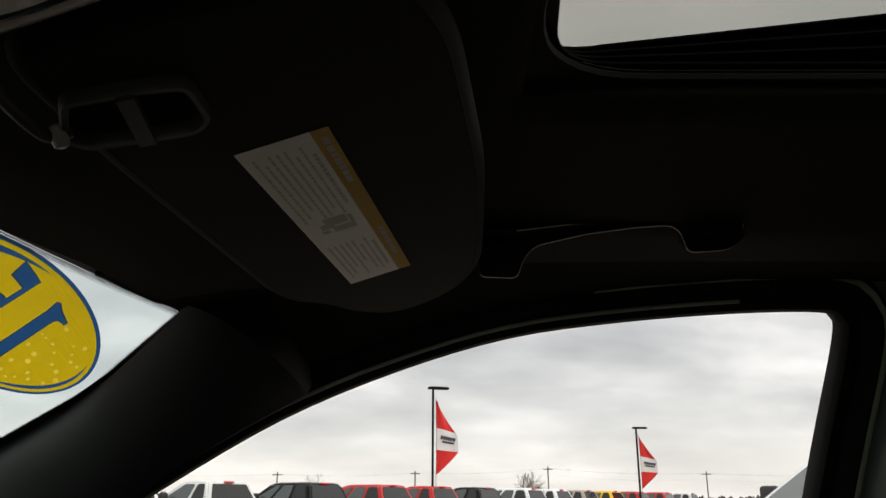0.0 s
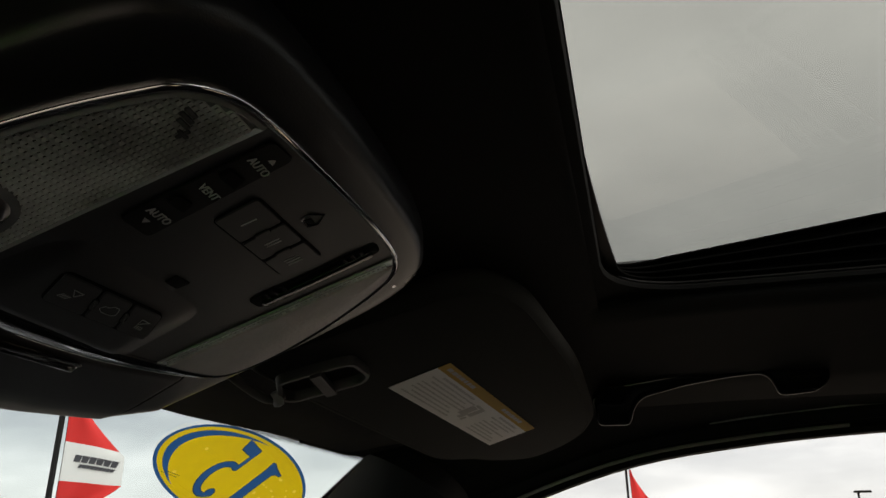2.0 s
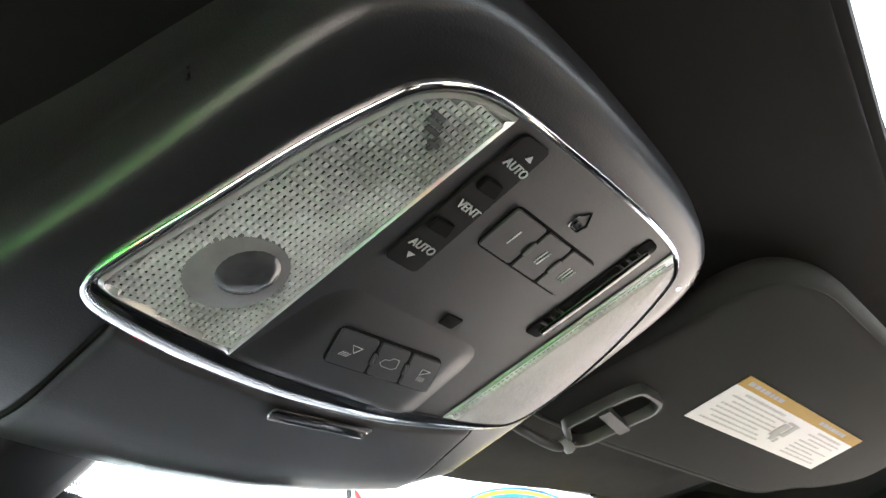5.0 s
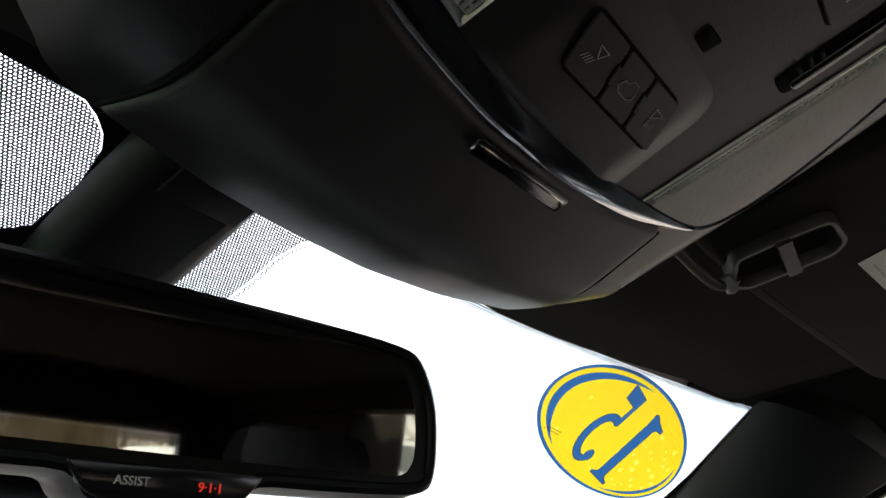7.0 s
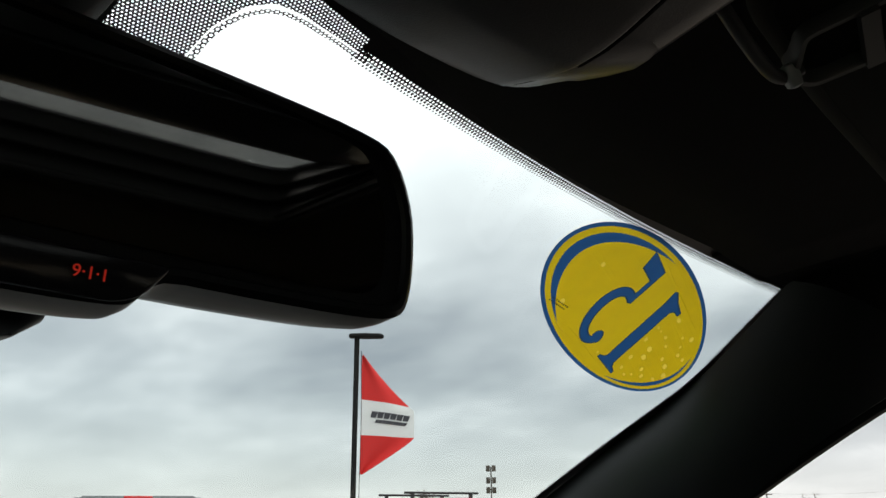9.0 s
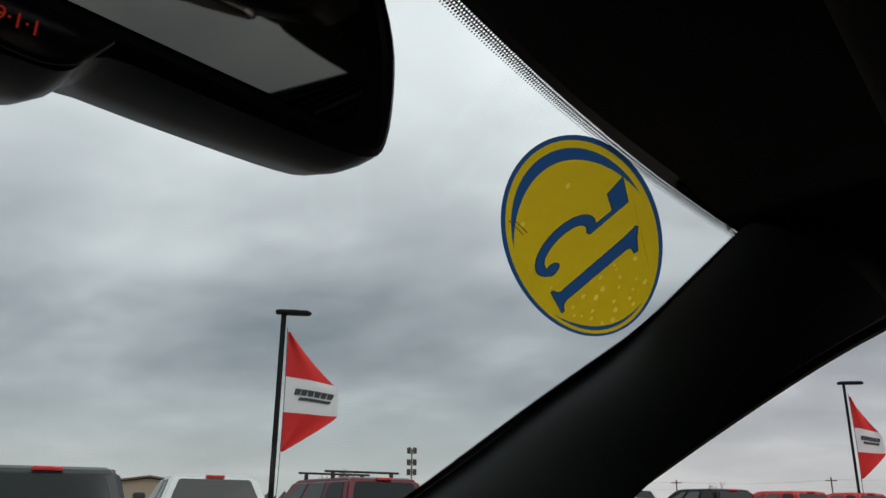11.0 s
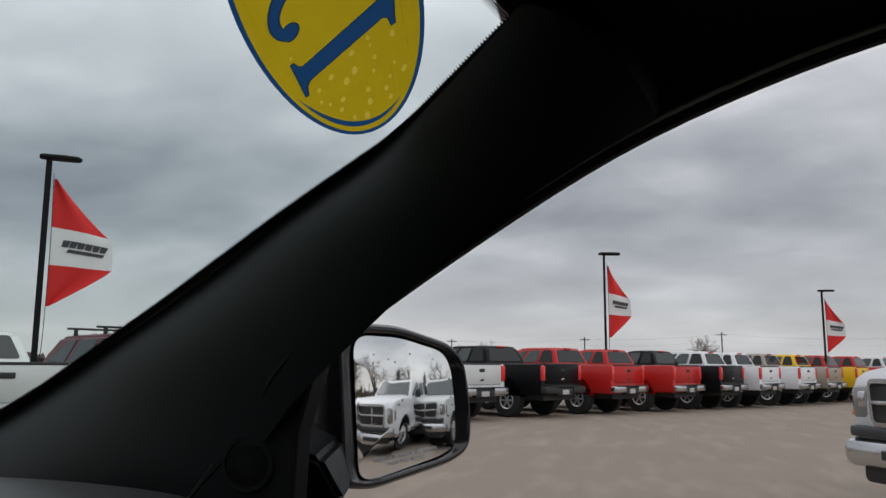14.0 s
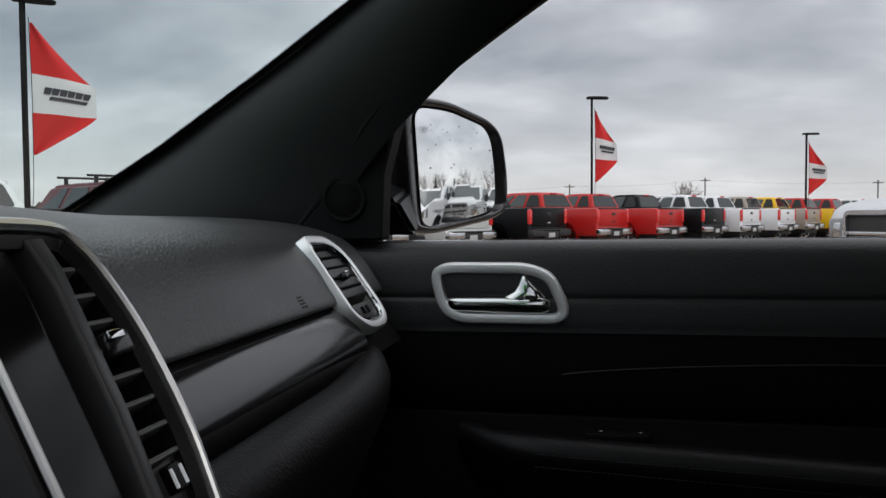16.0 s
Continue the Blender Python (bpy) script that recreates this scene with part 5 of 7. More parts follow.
for k in range(90):
    u, v = (0.02 + 0.11 * rnd.random(), rnd.uniform(-0.03, 0.035)) if k < 70 else (rnd.uniform(-0.12, 0.1), rnd.uniform(-0.038, 0.038))
    r, turn = rnd.uniform(0.0018, 0.0046), rnd.uniform(0.2, 1.1)
    blob = [(u + r * (1.3 * math.cos(a) * math.cos(turn) - 0.5 * math.sin(a) * math.sin(turn)), v + r * (0.5 * math.sin(a) * math.cos(turn) + 0.45 * math.cos(a) * math.sin(turn))) for a in (2 * math.pi * i / 9 for i in range(9))]
    clear_of = all((x / 0.134) ** 2 + (y / 0.0455) ** 2 < 1 and not any(inside(w, x, y) for w in (wide[0], wide[1], sick1, sick2)) for x, y in blob)
    if clear_of and all((u - a[0][0]) ** 2 + (v - a[0][1]) ** 2 > 0.0095 ** 2 for a in bubbles) and len(bubbles) < 26:
        bubbles.append(ccw(blob))
cut("field", [ring_of(0.1402, 0.0485), sick1, sick2, *wide, *bubbles], STICK_Y, 0)
for blob in bubbles:
    cut("air_bubble", [blob], STICK_P, 0)
for nm, f in (("crescent", sick1), ("crescent", sick2), ("figure_one", one), ("figure_five", five)):
    cut(nm, [f], STICK_B, 0)
for w_, f in zip(wide, (one, five)):
    cut("figure_outline", [w_, f], STICK_N, 0)
bm = bmesh.new()
for k in range(2):
    for j in range(9):
        u0, v0 = -0.086 + 0.0026 * j, 0.0325 + 0.0026 * k - 0.0004 * j
        vs = [bm.verts.new(on_sticker(u0 + a, v0 + c, 2.6)) for a, c in ((0, 0), (0.0017, 0), (0.0017, 0.0010), (0, 0.0010))]
        bm.faces.new(vs)
part("imprint", bm, STICK_N, sticker, "tiny unreadable imprint", smooth=0)

# ---- dashboard ----
dash = thing("dashboard", (0.2, 0.5, 1.0), "black soft-skinned dashboard with a glossy trim strip", "dashboard")


def dash_part(name, profile, x0, x1, material, n=5, label="", swing=0.0):
    pts = catmull([(0, y, z) for y, z in profile], n)
    b = bmesh.new()
    sheet(b, lambda x, j: V(x, pts[j].y + swing * max(0, (x - 0.42) / 0.26) ** 2, pts[j].z + 0.024 * math.exp(-((x - 0.05) / 0.30) ** 2) * min(1, max(0, (pts[j].z - 1.20) / 0.05))), steps(x0, x1, 30), range(len(pts)), 0.01)
    return part(name, b, material, dash, label)


dash_part("upper_skin", [(1.06, 1.215), (0.95, 1.245), (0.80, 1.262), (0.65, 1.2655), (0.54, 1.262), (0.47, 1.255), (0.425, 1.243), (0.405, 1.232), (0.390, 1.216), (0.378, 1.198), (0.371, 1.187), (0.372, 1.182), (0.384, 1.180)], -0.76, 0.70, SOFT)
dash_part("trim_strip", [(0.392, 1.181), (0.378, 1.1800), (0.367, 1.1755), (0.356, 1.1645), (0.3475, 1.1530), (0.3445, 1.1430), (0.3475, 1.130), (0.358, 1.116), (0.372, 1.106)], 0.118, 0.560, GLOSS, label="glossy black trim strip")
dash_part("lower_bolster", [(0.40, 1.118), (0.372, 1.118), (0.350, 1.126), (0.334, 1.1365), (0.320, 1.1390), (0.308, 1.1325), (0.302, 1.118), (0.306, 1.098), (0.318, 1.07), (0.336, 1.03), (0.36, 0.97), (0.39, 0.88), (0.43, 0.75), (0.45, 0.55)], -0.76, 0.70, BOLSTER_SHADE, swing=0.075)
AIRBAG = basis((0.474, 0.3752, 1.1935), (1, 0, 0), (0, 0.565, 0.825))
bm = bmesh.new()
for row, half in ((0.0045, 0.0050), (0.0015, 0.0066), (-0.0015, 0.0060), (-0.0045, 0.0066)):
    for gap in (-1, 1):
        slab(bm, rounded(half * 0.92, 0.0017, 0.0004, 2, gap * half * 0.5, row), -0.0008, 0.0006, AIRBAG, 0.0002)
part("stamped_mark", bm, BUTTON, dash, "small stamped mark in the skin")
bm = bmesh.new()
sheet(bm, lambda x, k: V(x, 0.398 - 0.045 * k, 1.181 - 0.055 * k), steps(-0.76, 0.70, 20), (0.0, 0.5, 1.0), -0.006)
part("inner_wall", bm, DARK, dash)
bm = bmesh.new()
for j in range(9):
    box(bm, (0.462 + (j % 3) * 0.006, 0.3895 + 0.0052 * (j // 3), 1.2095 + 0.0066 * (j // 3)), (0.466 + (j % 3) * 0.006, 0.3902 + 0.0052 * (j // 3), 1.2135 + 0.0066 * (j // 3)))
part("airbag_mark", bm, DARK, dash, "small embossed unreadable mark", smooth=0)

VF = basis((0.0, 0.412, 1.252), (1, 0, 0), (0, 0.573, 0.819))  # the leaning face of the dash: x, up the face


def vf(pts):
    return [(x, (z - 1.248) / 0.819) for x, z in pts]


vent = thing("side_air_vent", (0.58, 0.38, 1.19), "side air vent with a silver bezel and black slats", "air vent")
v_out = ccw([p[:2] for p in round_poly([(x, y, 0) for x, y in vf([(0.550, 1.242), (0.614, 1.240), (0.643, 1.220), (0.646, 1.164), (0.626, 1.151), (0.575, 1.152), (0.548, 1.168)])], 0.020, 6)])
bm = bmesh.new()
prof = [(0.0, -0.010), (0.0002, 0.000), (0.0016, 0.0026), (0.005, 0.0034), (0.0082, 0.0022), (0.0095, -0.001), (0.0095, -0.012)]
loops = [[VF @ V(*p, z) for p in offset(v_out, d)] for d, z in prof]
rings(bm, loops, cap=(False, False))
part("bezel", bm, SILVER, vent, "satin silver bezel")
inner = offset(v_out, 0.0095)
bm = bmesh.new()
prism(bm, inner, [(0, -0.030), (0, -0.028)], VF)
part("cavity", bm, DARK, vent)
bm = bmesh.new()
loops = [[VF @ V(*p, z) for p in offset(inner, d)] for d, z in ((-0.0002, 0.0010), (0.0007, 0.0022), (0.0014, 0.0012), (0.0014, -0.003))]
rings(bm, loops, cap=(False, False))
part("inner_rim", bm, CHROME, vent, "thin chrome inner rim")
ylo, yhi = min(p[1] for p in inner), max(p[1] for p in inner)
for k in range(6):
    y = ylo + 0.026 + (yhi - ylo - 0.034) * k / 5
    bm = bmesh.new()
    box(bm, (0.560 - 0.006 * (k < 2), -0.0008, -0.010), (0.634, 0.0008, 0.009), VF @ Matrix.Translation((0, y, -0.008)) @ Matrix.Rotation(radians(-28), 4, "X"), 0.0006)
    part("slat", bm, BUTTON, vent)
bm = bmesh.new()
box(bm, (0.590, -0.004, -0.004), (0.604, 0.004, 0.008), VF @ Matrix.Translation((0, (ylo + yhi) / 2 + 0.006, -0.003)), 0.003)
knob = part("knob", bm, GLOSS, vent)
bm = bmesh.new()
box(bm, (0.591, 0.0015, 0.0078), (0.603, 0.0035, 0.0090), VF @ Matrix.Translation((0, (ylo + yhi) / 2 + 0.006, -0.003)), 0.0005)
part("knob_edge", bm, CHROME, knob)
bm = bmesh.new()
slab(bm, round_poly([(0.571, ylo + 0.005), (0.626, ylo + 0.005), (0.630, ylo + 0.022), (0.568, ylo + 0.022)], 0.004), -0.012, -0.002, VF, 0.001)
plate = part("wheel_plate", bm, PLASTIC, vent)
for x in (0.590, 0.602):
    bm = bmesh.new()
    box(bm, (x, ylo + 0.0095, -0.0022), (x + 0.006, ylo + 0.0175, 0.001), VF, 0.001)
    part("thumb_wheel", bm, BUTTON, plate)

SLAT = mat("dark_grey_vent_slat", (0.075, 0.075, 0.076), 0.4, vary=0.1)
CF = basis((CX, 0.28, 1.18), (1, 0, 0), (0, 0.447, 0.894))  # the face of the centre stack


def cf(pts):
    return [(x - CX, (z - 1.18) / 0.894) for x, z in pts]


stack = thing("centre_stack", (CX, 0.30, 1.1), "centre stack with a dark screen and chrome-framed air vents", "centre stack")
half = [(0.0, 1.2600), (0.060, 1.2600), (0.098, 1.2585), (0.108, 1.2530), (0.1150, 1.2420), (0.1215, 1.2200), (0.1230, 1.1900), (0.1190, 1.1650), (0.110, 1.13), (0.095, 1.08), (0.085, 1.04), (0.0, 1.035)]
st_out = ccw([p[:2] for p in catmull([(x, (z - 1.18) / 0.894, 0) for x, z in half] + [(-x, (z - 1.18) / 0.894, 0) for x, z in reversed(half[1:-1])], 5, True)])
bm = bmesh.new()
prism(bm, st_out, [(-0.022, -0.09), (-0.014, -0.06), (-0.006, -0.025), (-0.002, -0.006), (0.001, -0.001)], CF, cap=(True, False))
part("surround", bm, PLASTIC, stack)
bm = bmesh.new()
loops = [[CF @ V(*p, z) for p in offset(st_out, d)] for d, z in ((-0.0034, -0.003), (-0.0030, 0.0030), (-0.0018, 0.0046), (0.0002, 0.0050), (0.0013, 0.0042), (0.0017, -0.002))]
rings(bm, loops + [loops[0]], cap=(False, False))
part("chrome_frame", bm, BRIGHT, stack, "bright chrome frame")
bm = bmesh.new()
loops = [[CF @ V(*p, z) for p in offset(st_out, d)] for d, z in ((0.0017, 0.0024), (0.0032, 0.003), (0.0072, 0.001), (0.0078, -0.036))]
rings(bm, loops, cap=(False, False))
part("inner_collar", bm, GLOSS, stack)
bm = bmesh.new()
prism(bm, offset(st_out, 0.0085), [(0, -0.036), (0, -0.034)], CF)
part("cavity", bm, DARK, stack)
for s in (1, -1):
    bm = bmesh.new()
    slab(bm, [(s * x, y) for x, y in cf([(0.0800, 1.2555), (0.0890, 1.2560), (0.0925, 1.2450), (0.0922, 1.20), (0.0890, 1.170), (0.083, 1.12), (0.075, 1.12), (0.0815, 1.17), (0.0845, 1.20), (0.0845, 1.240)])], -0.016, 0.003, CF, 0.0015)
    part("post", bm, CONSOLE, stack)
    for k in range(8):
        y = (1.2440 - 0.0090 * k - 1.18) / 0.894
        x1 = 0.1105 + 0.006 * min(k, 3) / 3 - CX
        bm = bmesh.new()
        m_ = CF @ Matrix.Translation((0, y, -0.007)) @ Matrix.Rotation(radians(-14), 4, "X")
        box(bm, (s * (0.090 - CX), -0.0010, -0.002), (s * x1, 0.0010, 0.008), m_, 0.0007)
        part("slat", bm, SLAT, stack)
    bm = bmesh.new()
    box(bm, (s * (0.095 - CX), -0.0050, -0.004), (s * (0.110 - CX), 0.0050, 0.010), CF @ Matrix.Translation((0, (1.2195 - 1.18) / 0.894, -0.006)), 0.003)
    knob = part("vent_knob", bm, GLOSS, stack)
    bm = bmesh.new()
    box(bm, (s * (0.0955 - CX), 0.001, 0.0095), (s * (0.1045 - CX), 0.0045, 0.0112), CF @ Matrix.Translation((0, (1.2195 - 1.18) / 0.894, -0.006)), 0.0012)
    part("knob_cap", bm, CHROME, knob)
    bm = bmesh.new()
    slab(bm, round_poly([(s * x, y) for x, y in cf([(0.090, 1.1800), (0.1150, 1.1830), (0.1130, 1.1500), (0.086, 1.1500)])], 0.003), -0.016, -0.002, CF, 0.001)
    foot = part("wheel_plate", bm, PLASTIC, stack)
    bm = bmesh.new()
    box(bm, (s * (0.0985 - CX), (1.1745 - 1.18) / 0.894 - 0.0045, -0.003), (s * (0.1065 - CX), (1.1745 - 1.18) / 0.894 + 0.0055, 0.0015), CF, 0.001)
    wheel = part("thumb_wheel", bm, BUTTON, foot)
    bm = bmesh.new()
    tube(bm, [CF @ V(s * (0.0995 - CX), (1.1745 - 1.18) / 0.894 + dy, 0.0015) for dy in (-0.003, 0.004)], 0.0008, 6)
    tube(bm, [CF @ V(s * (0.1055 - CX), (1.1745 - 1.18) / 0.894 + dy, 0.0015) for dy in (-0.003, 0.004)], 0.0008, 6)
    part("wheel_edge", bm, SILVER, wheel)
bm = bmesh.new()
slab(bm, rounded(0.160, 0.150, 0.006, 4, 0.0, 0.008), -0.012, 0.0006, CF, 0.001)
screen = part("screen", bm, SCREEN, stack, "dark glossy touch screen")
for s in (1, -1):
    bm = bmesh.new()
    tube(bm, [CF @ V(s * 0.0540, y, 0.0012) for y in steps(-0.060, 0.078, 6)], 0.0015, 8)
    part("screen_edge", bm, SILVER, screen)

# ---- passenger door ----
door = thing("door_1", (0.74, -0.02, 0.9), "closed front passenger door lined in black with a silver-framed handle", "door", kind="structure")
profile = [(0.792, 1.220), (0.784, 1.231), (0.768, 1.2365), (0.748, 1.2360), (0.735, 1.229), (0.729, 1.216), (0.727, 1.195), (0.727, 1.180), (0.7295, 1.1745), (0.727, 1.169), (0.727, 1.150), (0.7285, 1.137), (0.7225, 1.128), (0.7120, 1.110), (0.7050, 1.085), (0.7060, 1.060), (0.7200, 1.046), (0.7200, 1.040)]
pts = catmull([(x, 0, z) for x, z in profile], 4)


def door_at(y, j):
    p = pts[j]
    lean = 0.006 * (y + 0.05)
    return V(p.x - (0.018 * max(0, (y - 0.36) / 0.1) ** 2 if p.z < 1.23 else 0), y, p.z - lean)


bm = bmesh.new()
sheet(bm, door_at, steps(-0.52, 0.48, 26), range(45), -0.012)
part("upper_panel", bm, DOOR_SKIN_LIT, door)
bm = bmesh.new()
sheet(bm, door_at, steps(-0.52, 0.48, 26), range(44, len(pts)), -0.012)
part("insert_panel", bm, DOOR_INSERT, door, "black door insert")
bm = bmesh.new()
arm = catmull([(0.722, 0, 1.044), (0.706, 0, 1.035), (0.690, 0, 1.0325), (0.677, 0, 1.0365), (0.664, 0, 1.0375), (0.654, 0, 1.031), (0.651, 0, 1.018), (0.660, 0, 0.996), (0.674, 0, 0.970), (0.690, 0, 0.93), (0.705, 0, 0.85), (0.705, 0, 0.70), (0.69, 0, 0.42)], 4)
sheet(bm, lambda y, j: V(arm[j].x + (3.2 * max(0, y - 0.22) ** 1.6), y, arm[j].z + 0.004 + 0.041 * (y - 0.28)), steps(-0.52, 0.285, 22), range(len(arm)), -0.012)
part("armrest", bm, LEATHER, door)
bm = bmesh.new()
for z_, x_ in ((1.0235, 0.6518), (1.0100, 0.6540)):
    y = 0.20
    while y > -0.40:
        tube(bm, [V(x_ - 0.0006, y, z_ + 0.004 + 0.041 * (y - 0.28)), V(x_ - 0.0006, y - 0.004, z_ + 0.004 + 0.041 * (y - 0.284))], 0.0004, 4)
        y -= 0.006
tagged(part("stitching", bm, CONSOLE, door, "grey stitching"), kind="stuff")
bm = bmesh.new()
tube(bm, catmull([(0.7105, 0.235, 1.080), (0.7085, 0.200, 1.0895), (0.7075, 0.160, 1.0965), (0.7085, 0.100, 1.1020), (0.7095, 0.0, 1.1080), (0.7105, -0.15, 1.1125), (0.7105, -0.50, 1.1150)], 6), 0.0006, 6)
part("seam", bm, DOOR_SKIN_LIT, door, "raised seam of the insert")
bm = bmesh.new()
box(bm, (0.70, -0.52, 0.42), (0.715, 0.60, 1.05))
box(bm, (0.745, 0.40, 1.0), (0.765, 0.62, 1.22))
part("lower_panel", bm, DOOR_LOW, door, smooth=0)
DF = basis((0.7265, 0, 0.011), (0, -1, 0), (0, 0, 1))  # x towards the rear, y up, z into the cabin
h_out = ccw([p[:2] for p in round_poly([(-0.322, 1.190, 0), (-0.306, 1.2005, 0), (-0.212, 1.2005, 0), (-0.184, 1.1900, 0), (-0.166, 1.150, 0), (-0.176, 1.1335, 0), (-0.292, 1.1335, 0), (-0.312, 1.147, 0)], 0.016, 6)])
bezel = thing("door_handle", (0.72, 0.25, 1.165), "chrome inner door lever in a satin silver bezel", "door handle")
bm = bmesh.new()
loops = [[DF @ V(*p, z) for p in offset(h_out, d)] for d, z in ((-0.001, -0.004), (0.0, 0.002), (0.002, 0.0044), (0.0065, 0.0052), (0.0105, 0.0040), (0.0122, 0.000), (0.0122, -0.020))]
rings(bm, loops, cap=(False, False))
part("bezel", bm, SILVER, bezel, "satin silver bezel")
bm = bmesh.new()
prism(bm, offset(h_out, 0.0122), [(0, -0.024), (0, -0.021)], DF)
part("bowl", bm, DARK, bezel)
bm = bmesh.new()
bar_loops = []
for x_, h_, d_ in ((-0.3025, 0.0045, 0.002), (-0.3010, 0.0070, 0.0045), (-0.290, 0.0082, 0.0065), (-0.250, 0.0092, 0.0075), (-0.215, 0.0098, 0.0080), (-0.197, 0.0095, 0.0075), (-0.190, 0.0070, 0.005), (-0.188, 0.003, 0.002)):
    bar_loops.append([DF @ V(x_, 1.1545 + h_ * math.copysign(abs(math.cos(a)) ** 0.7, math.cos(a)), -0.001 + d_ * math.copysign(abs(math.sin(a)) ** 0.8, math.sin(a))) for a in (2 * math.pi * i / 20 for i in range(20))])
rings(bm, bar_loops)
fin_loops = []
for z_, xl, xr, d_ in ((1.157, -0.252, -0.192, 0.0070), (1.1635, -0.240, -0.1935, 0.0072), (1.1690, -0.2290, -0.1975, 0.0066), (1.1760, -0.2240, -0.2030, 0.0056), (1.1825, -0.2215, -0.2095, 0.0046), (1.1870, -0.2195, -0.2145, 0.0030), (1.1885, -0.218, -0.2165, 0.0014)):
    fin_loops.append([DF @ V((xl + xr) / 2 + (xr - xl) / 2 * math.cos(a), z_, -0.001 + d_ * math.sin(a)) for a in (2 * math.pi * i / 20 for i in range(20))])
rings(bm, fin_loops)
part("lever", bm, CHROME, bezel, "polished chrome lever", 60)
switch = thing("window_switch", (0.70, 0.115, 1.036), "black window switch with pale marks on the armrest", "switch")
for y in (0.137, 0.097):
    for k in range(2):
        bm = bmesh.new()
        box(bm, (0.6950 + 0.006 * k, y - 0.006 * k - 0.004, 1.0382), (0.6965 + 0.006 * k, y - 0.006 * k, 1.0390))
        part("mark", bm, PRINT, switch, smooth=0)
bm = bmesh.new()
box(bm, (0.687, 0.085, 1.026), (0.710, 0.150, 1.0384), Matrix(), 0.002)
part("button", bm, BUTTON, switch)
# corner panel with its small loudspeaker
bm = bmesh.new()
sail = round_poly([(0.375, 1.225, 0), (0.372, 1.300, 0), (0.352, 1.372, 0), (0.372, 1.362, 0), (0.440, 1.292, 0), (0.490, 1.225, 0)], 0.006)
prism(bm, [(-p[0], p[1]) for p in sail], [(0, -0.03), (0, 0.000), (0.003, 0.003)], Matrix.Translation((-0.004, 0, 0)) @ DF)
tagged(part("corner_panel", bm, DOOR_LOW, door), "black corner panel behind the outer mirror")
tweeter = thing("tweeter", (0.72, 0.41, 1.285), "small round black loudspeaker in the corner panel", "loudspeaker")
TW = DF @ Matrix.Translation((-0.418, 1.272, 0.0075))
bm = bmesh.new()
lathe(bm, [(0.026, -0.006), (0.026, 0.001), (0.0245, 0.0035), (0.0215, 0.0035), (0.0205, 0.0015)], 32, TW, cap=(False, False))
part("ring", bm, DOOR_LOW, tweeter)
bm = bmesh.new()
lathe(bm, [(0.0206, 0.0012), (0.015, 0.0030), (0.008, 0.0040), (0.0005, 0.0043)], 28, TW)
cone = part("grille", bm, DARK, tweeter)
bm = bmesh.new()
for i in range(9):
    for j in range(9):
        x, y = (i - 4) * 0.0040 + (j % 2) * 0.002, (j - 4) * 0.0036
        if x * x + y * y < 0.018 ** 2:
            lathe(bm, [(0.0011, 0.0020), (0.0008, 0.0046)], 6, TW @ Matrix.Translation((x, y, 0)))
tagged(part("grille_studs", bm, DOOR_LOW, cone, "fine grille pattern"), kind="stuff")
bm = bmesh.new()
sweep(bm, [V(0.797, y, 1.232 - 0.006 * y) for y in steps(-0.42, 0.39, 8)], [(-0.006, -0.006), (0.006, -0.006), (0.006, 0.002), (0.003, 0.0045), (-0.004, 0.0045)])
part("belt_strip", bm, CHROME, door, "bright metal belt strip outside the glass")
bm = bmesh.new()
box(bm, (0.800, -0.55, 0.45), (0.86, 0.50, 1.225), Matrix(), 0.015)
part("outer_skin", bm, BODY, door)

# the driver's side is plain
bm = bmesh.new()
sheet(bm, door_at, steps(-0.52, 0.48, 10), range(len(pts)), -0.012)
box(bm, (0.70, -0.52, 0.42), (0.76, 0.60, 1.05))
bmesh.ops.transform(bm, matrix=FLIP, verts=bm.verts)
tagged(part("door_2", bm, SOFT), "closed front driver door lined in black", "door", kind="structure")

# ---- outer mirror on the passenger door ----
OC = V(0.944, 0.3225, 1.330)
OM = basis(OC, V(0.866, -0.5, 0), (0, 0, 1)) @ Matrix.Rotation(radians(-1.5), 4, "X")  # x outwards across, y up, z towards the driver
outer = thing("outer_mirror", (0.85, 0.36, 1.25), "black outer door mirror with a convex glass spotted with rain", "mirror")
OUT = ccw([p[:2] for p in round_poly([(-0.122, 0.070, 0), (-0.106, 0.0865, 0), (-0.030, 0.0860, 0), (0.060, 0.0680, 0), (0.086, 0.0480, 0), (0.0965, -0.015, 0), (0.0930, -0.058, 0), (0.060, -0.0715, 0), (-0.072, -0.0900, 0), (-0.112, -0.082, 0)], 0.022, 6)])
FACE_ = ccw([p[:2] for p in round_poly([(-0.093, 0.062, 0), (-0.082, 0.0755, 0), (-0.024, 0.0745, 0), (0.050, 0.0600, 0), (0.066, 0.0420, 0), (0.0735, -0.010, 0), (0.0735, -0.054, 0), (0.050, -0.0635, 0), (-0.064, -0.0830, 0), (-0.084, -0.076, 0)], 0.016, 6)])
bm = bmesh.new()
prism(bm, OUT, [(0.040, -0.108), (0.020, -0.100), (0.008, -0.076), (0.001, -0.040), (-0.002, -0.010), (-0.001, 0.004), (0.002, 0.008), (0.005, 0.0085), (0.007, 0.006)], OM, cap=(True, False))
lip_in, lip_out = offset(OUT, 0.007), FACE_
rings(bm, [[OM @ V(*p, 0.006) for p in lip_in], [OM @ V(*(Vector(p) * 0.35 + Vector(q) * 0.65), 0.001) for p, q in zip(lip_in, lip_out)], [OM @ V(*p, -0.004) for p in lip_out]], cap=(False, True))
part("shell", bm, GLOSS, outer, "black mirror shell")
GLASS = offset(FACE_, 0.001)
R = 1.35
bm = bmesh.new()
nr = 14
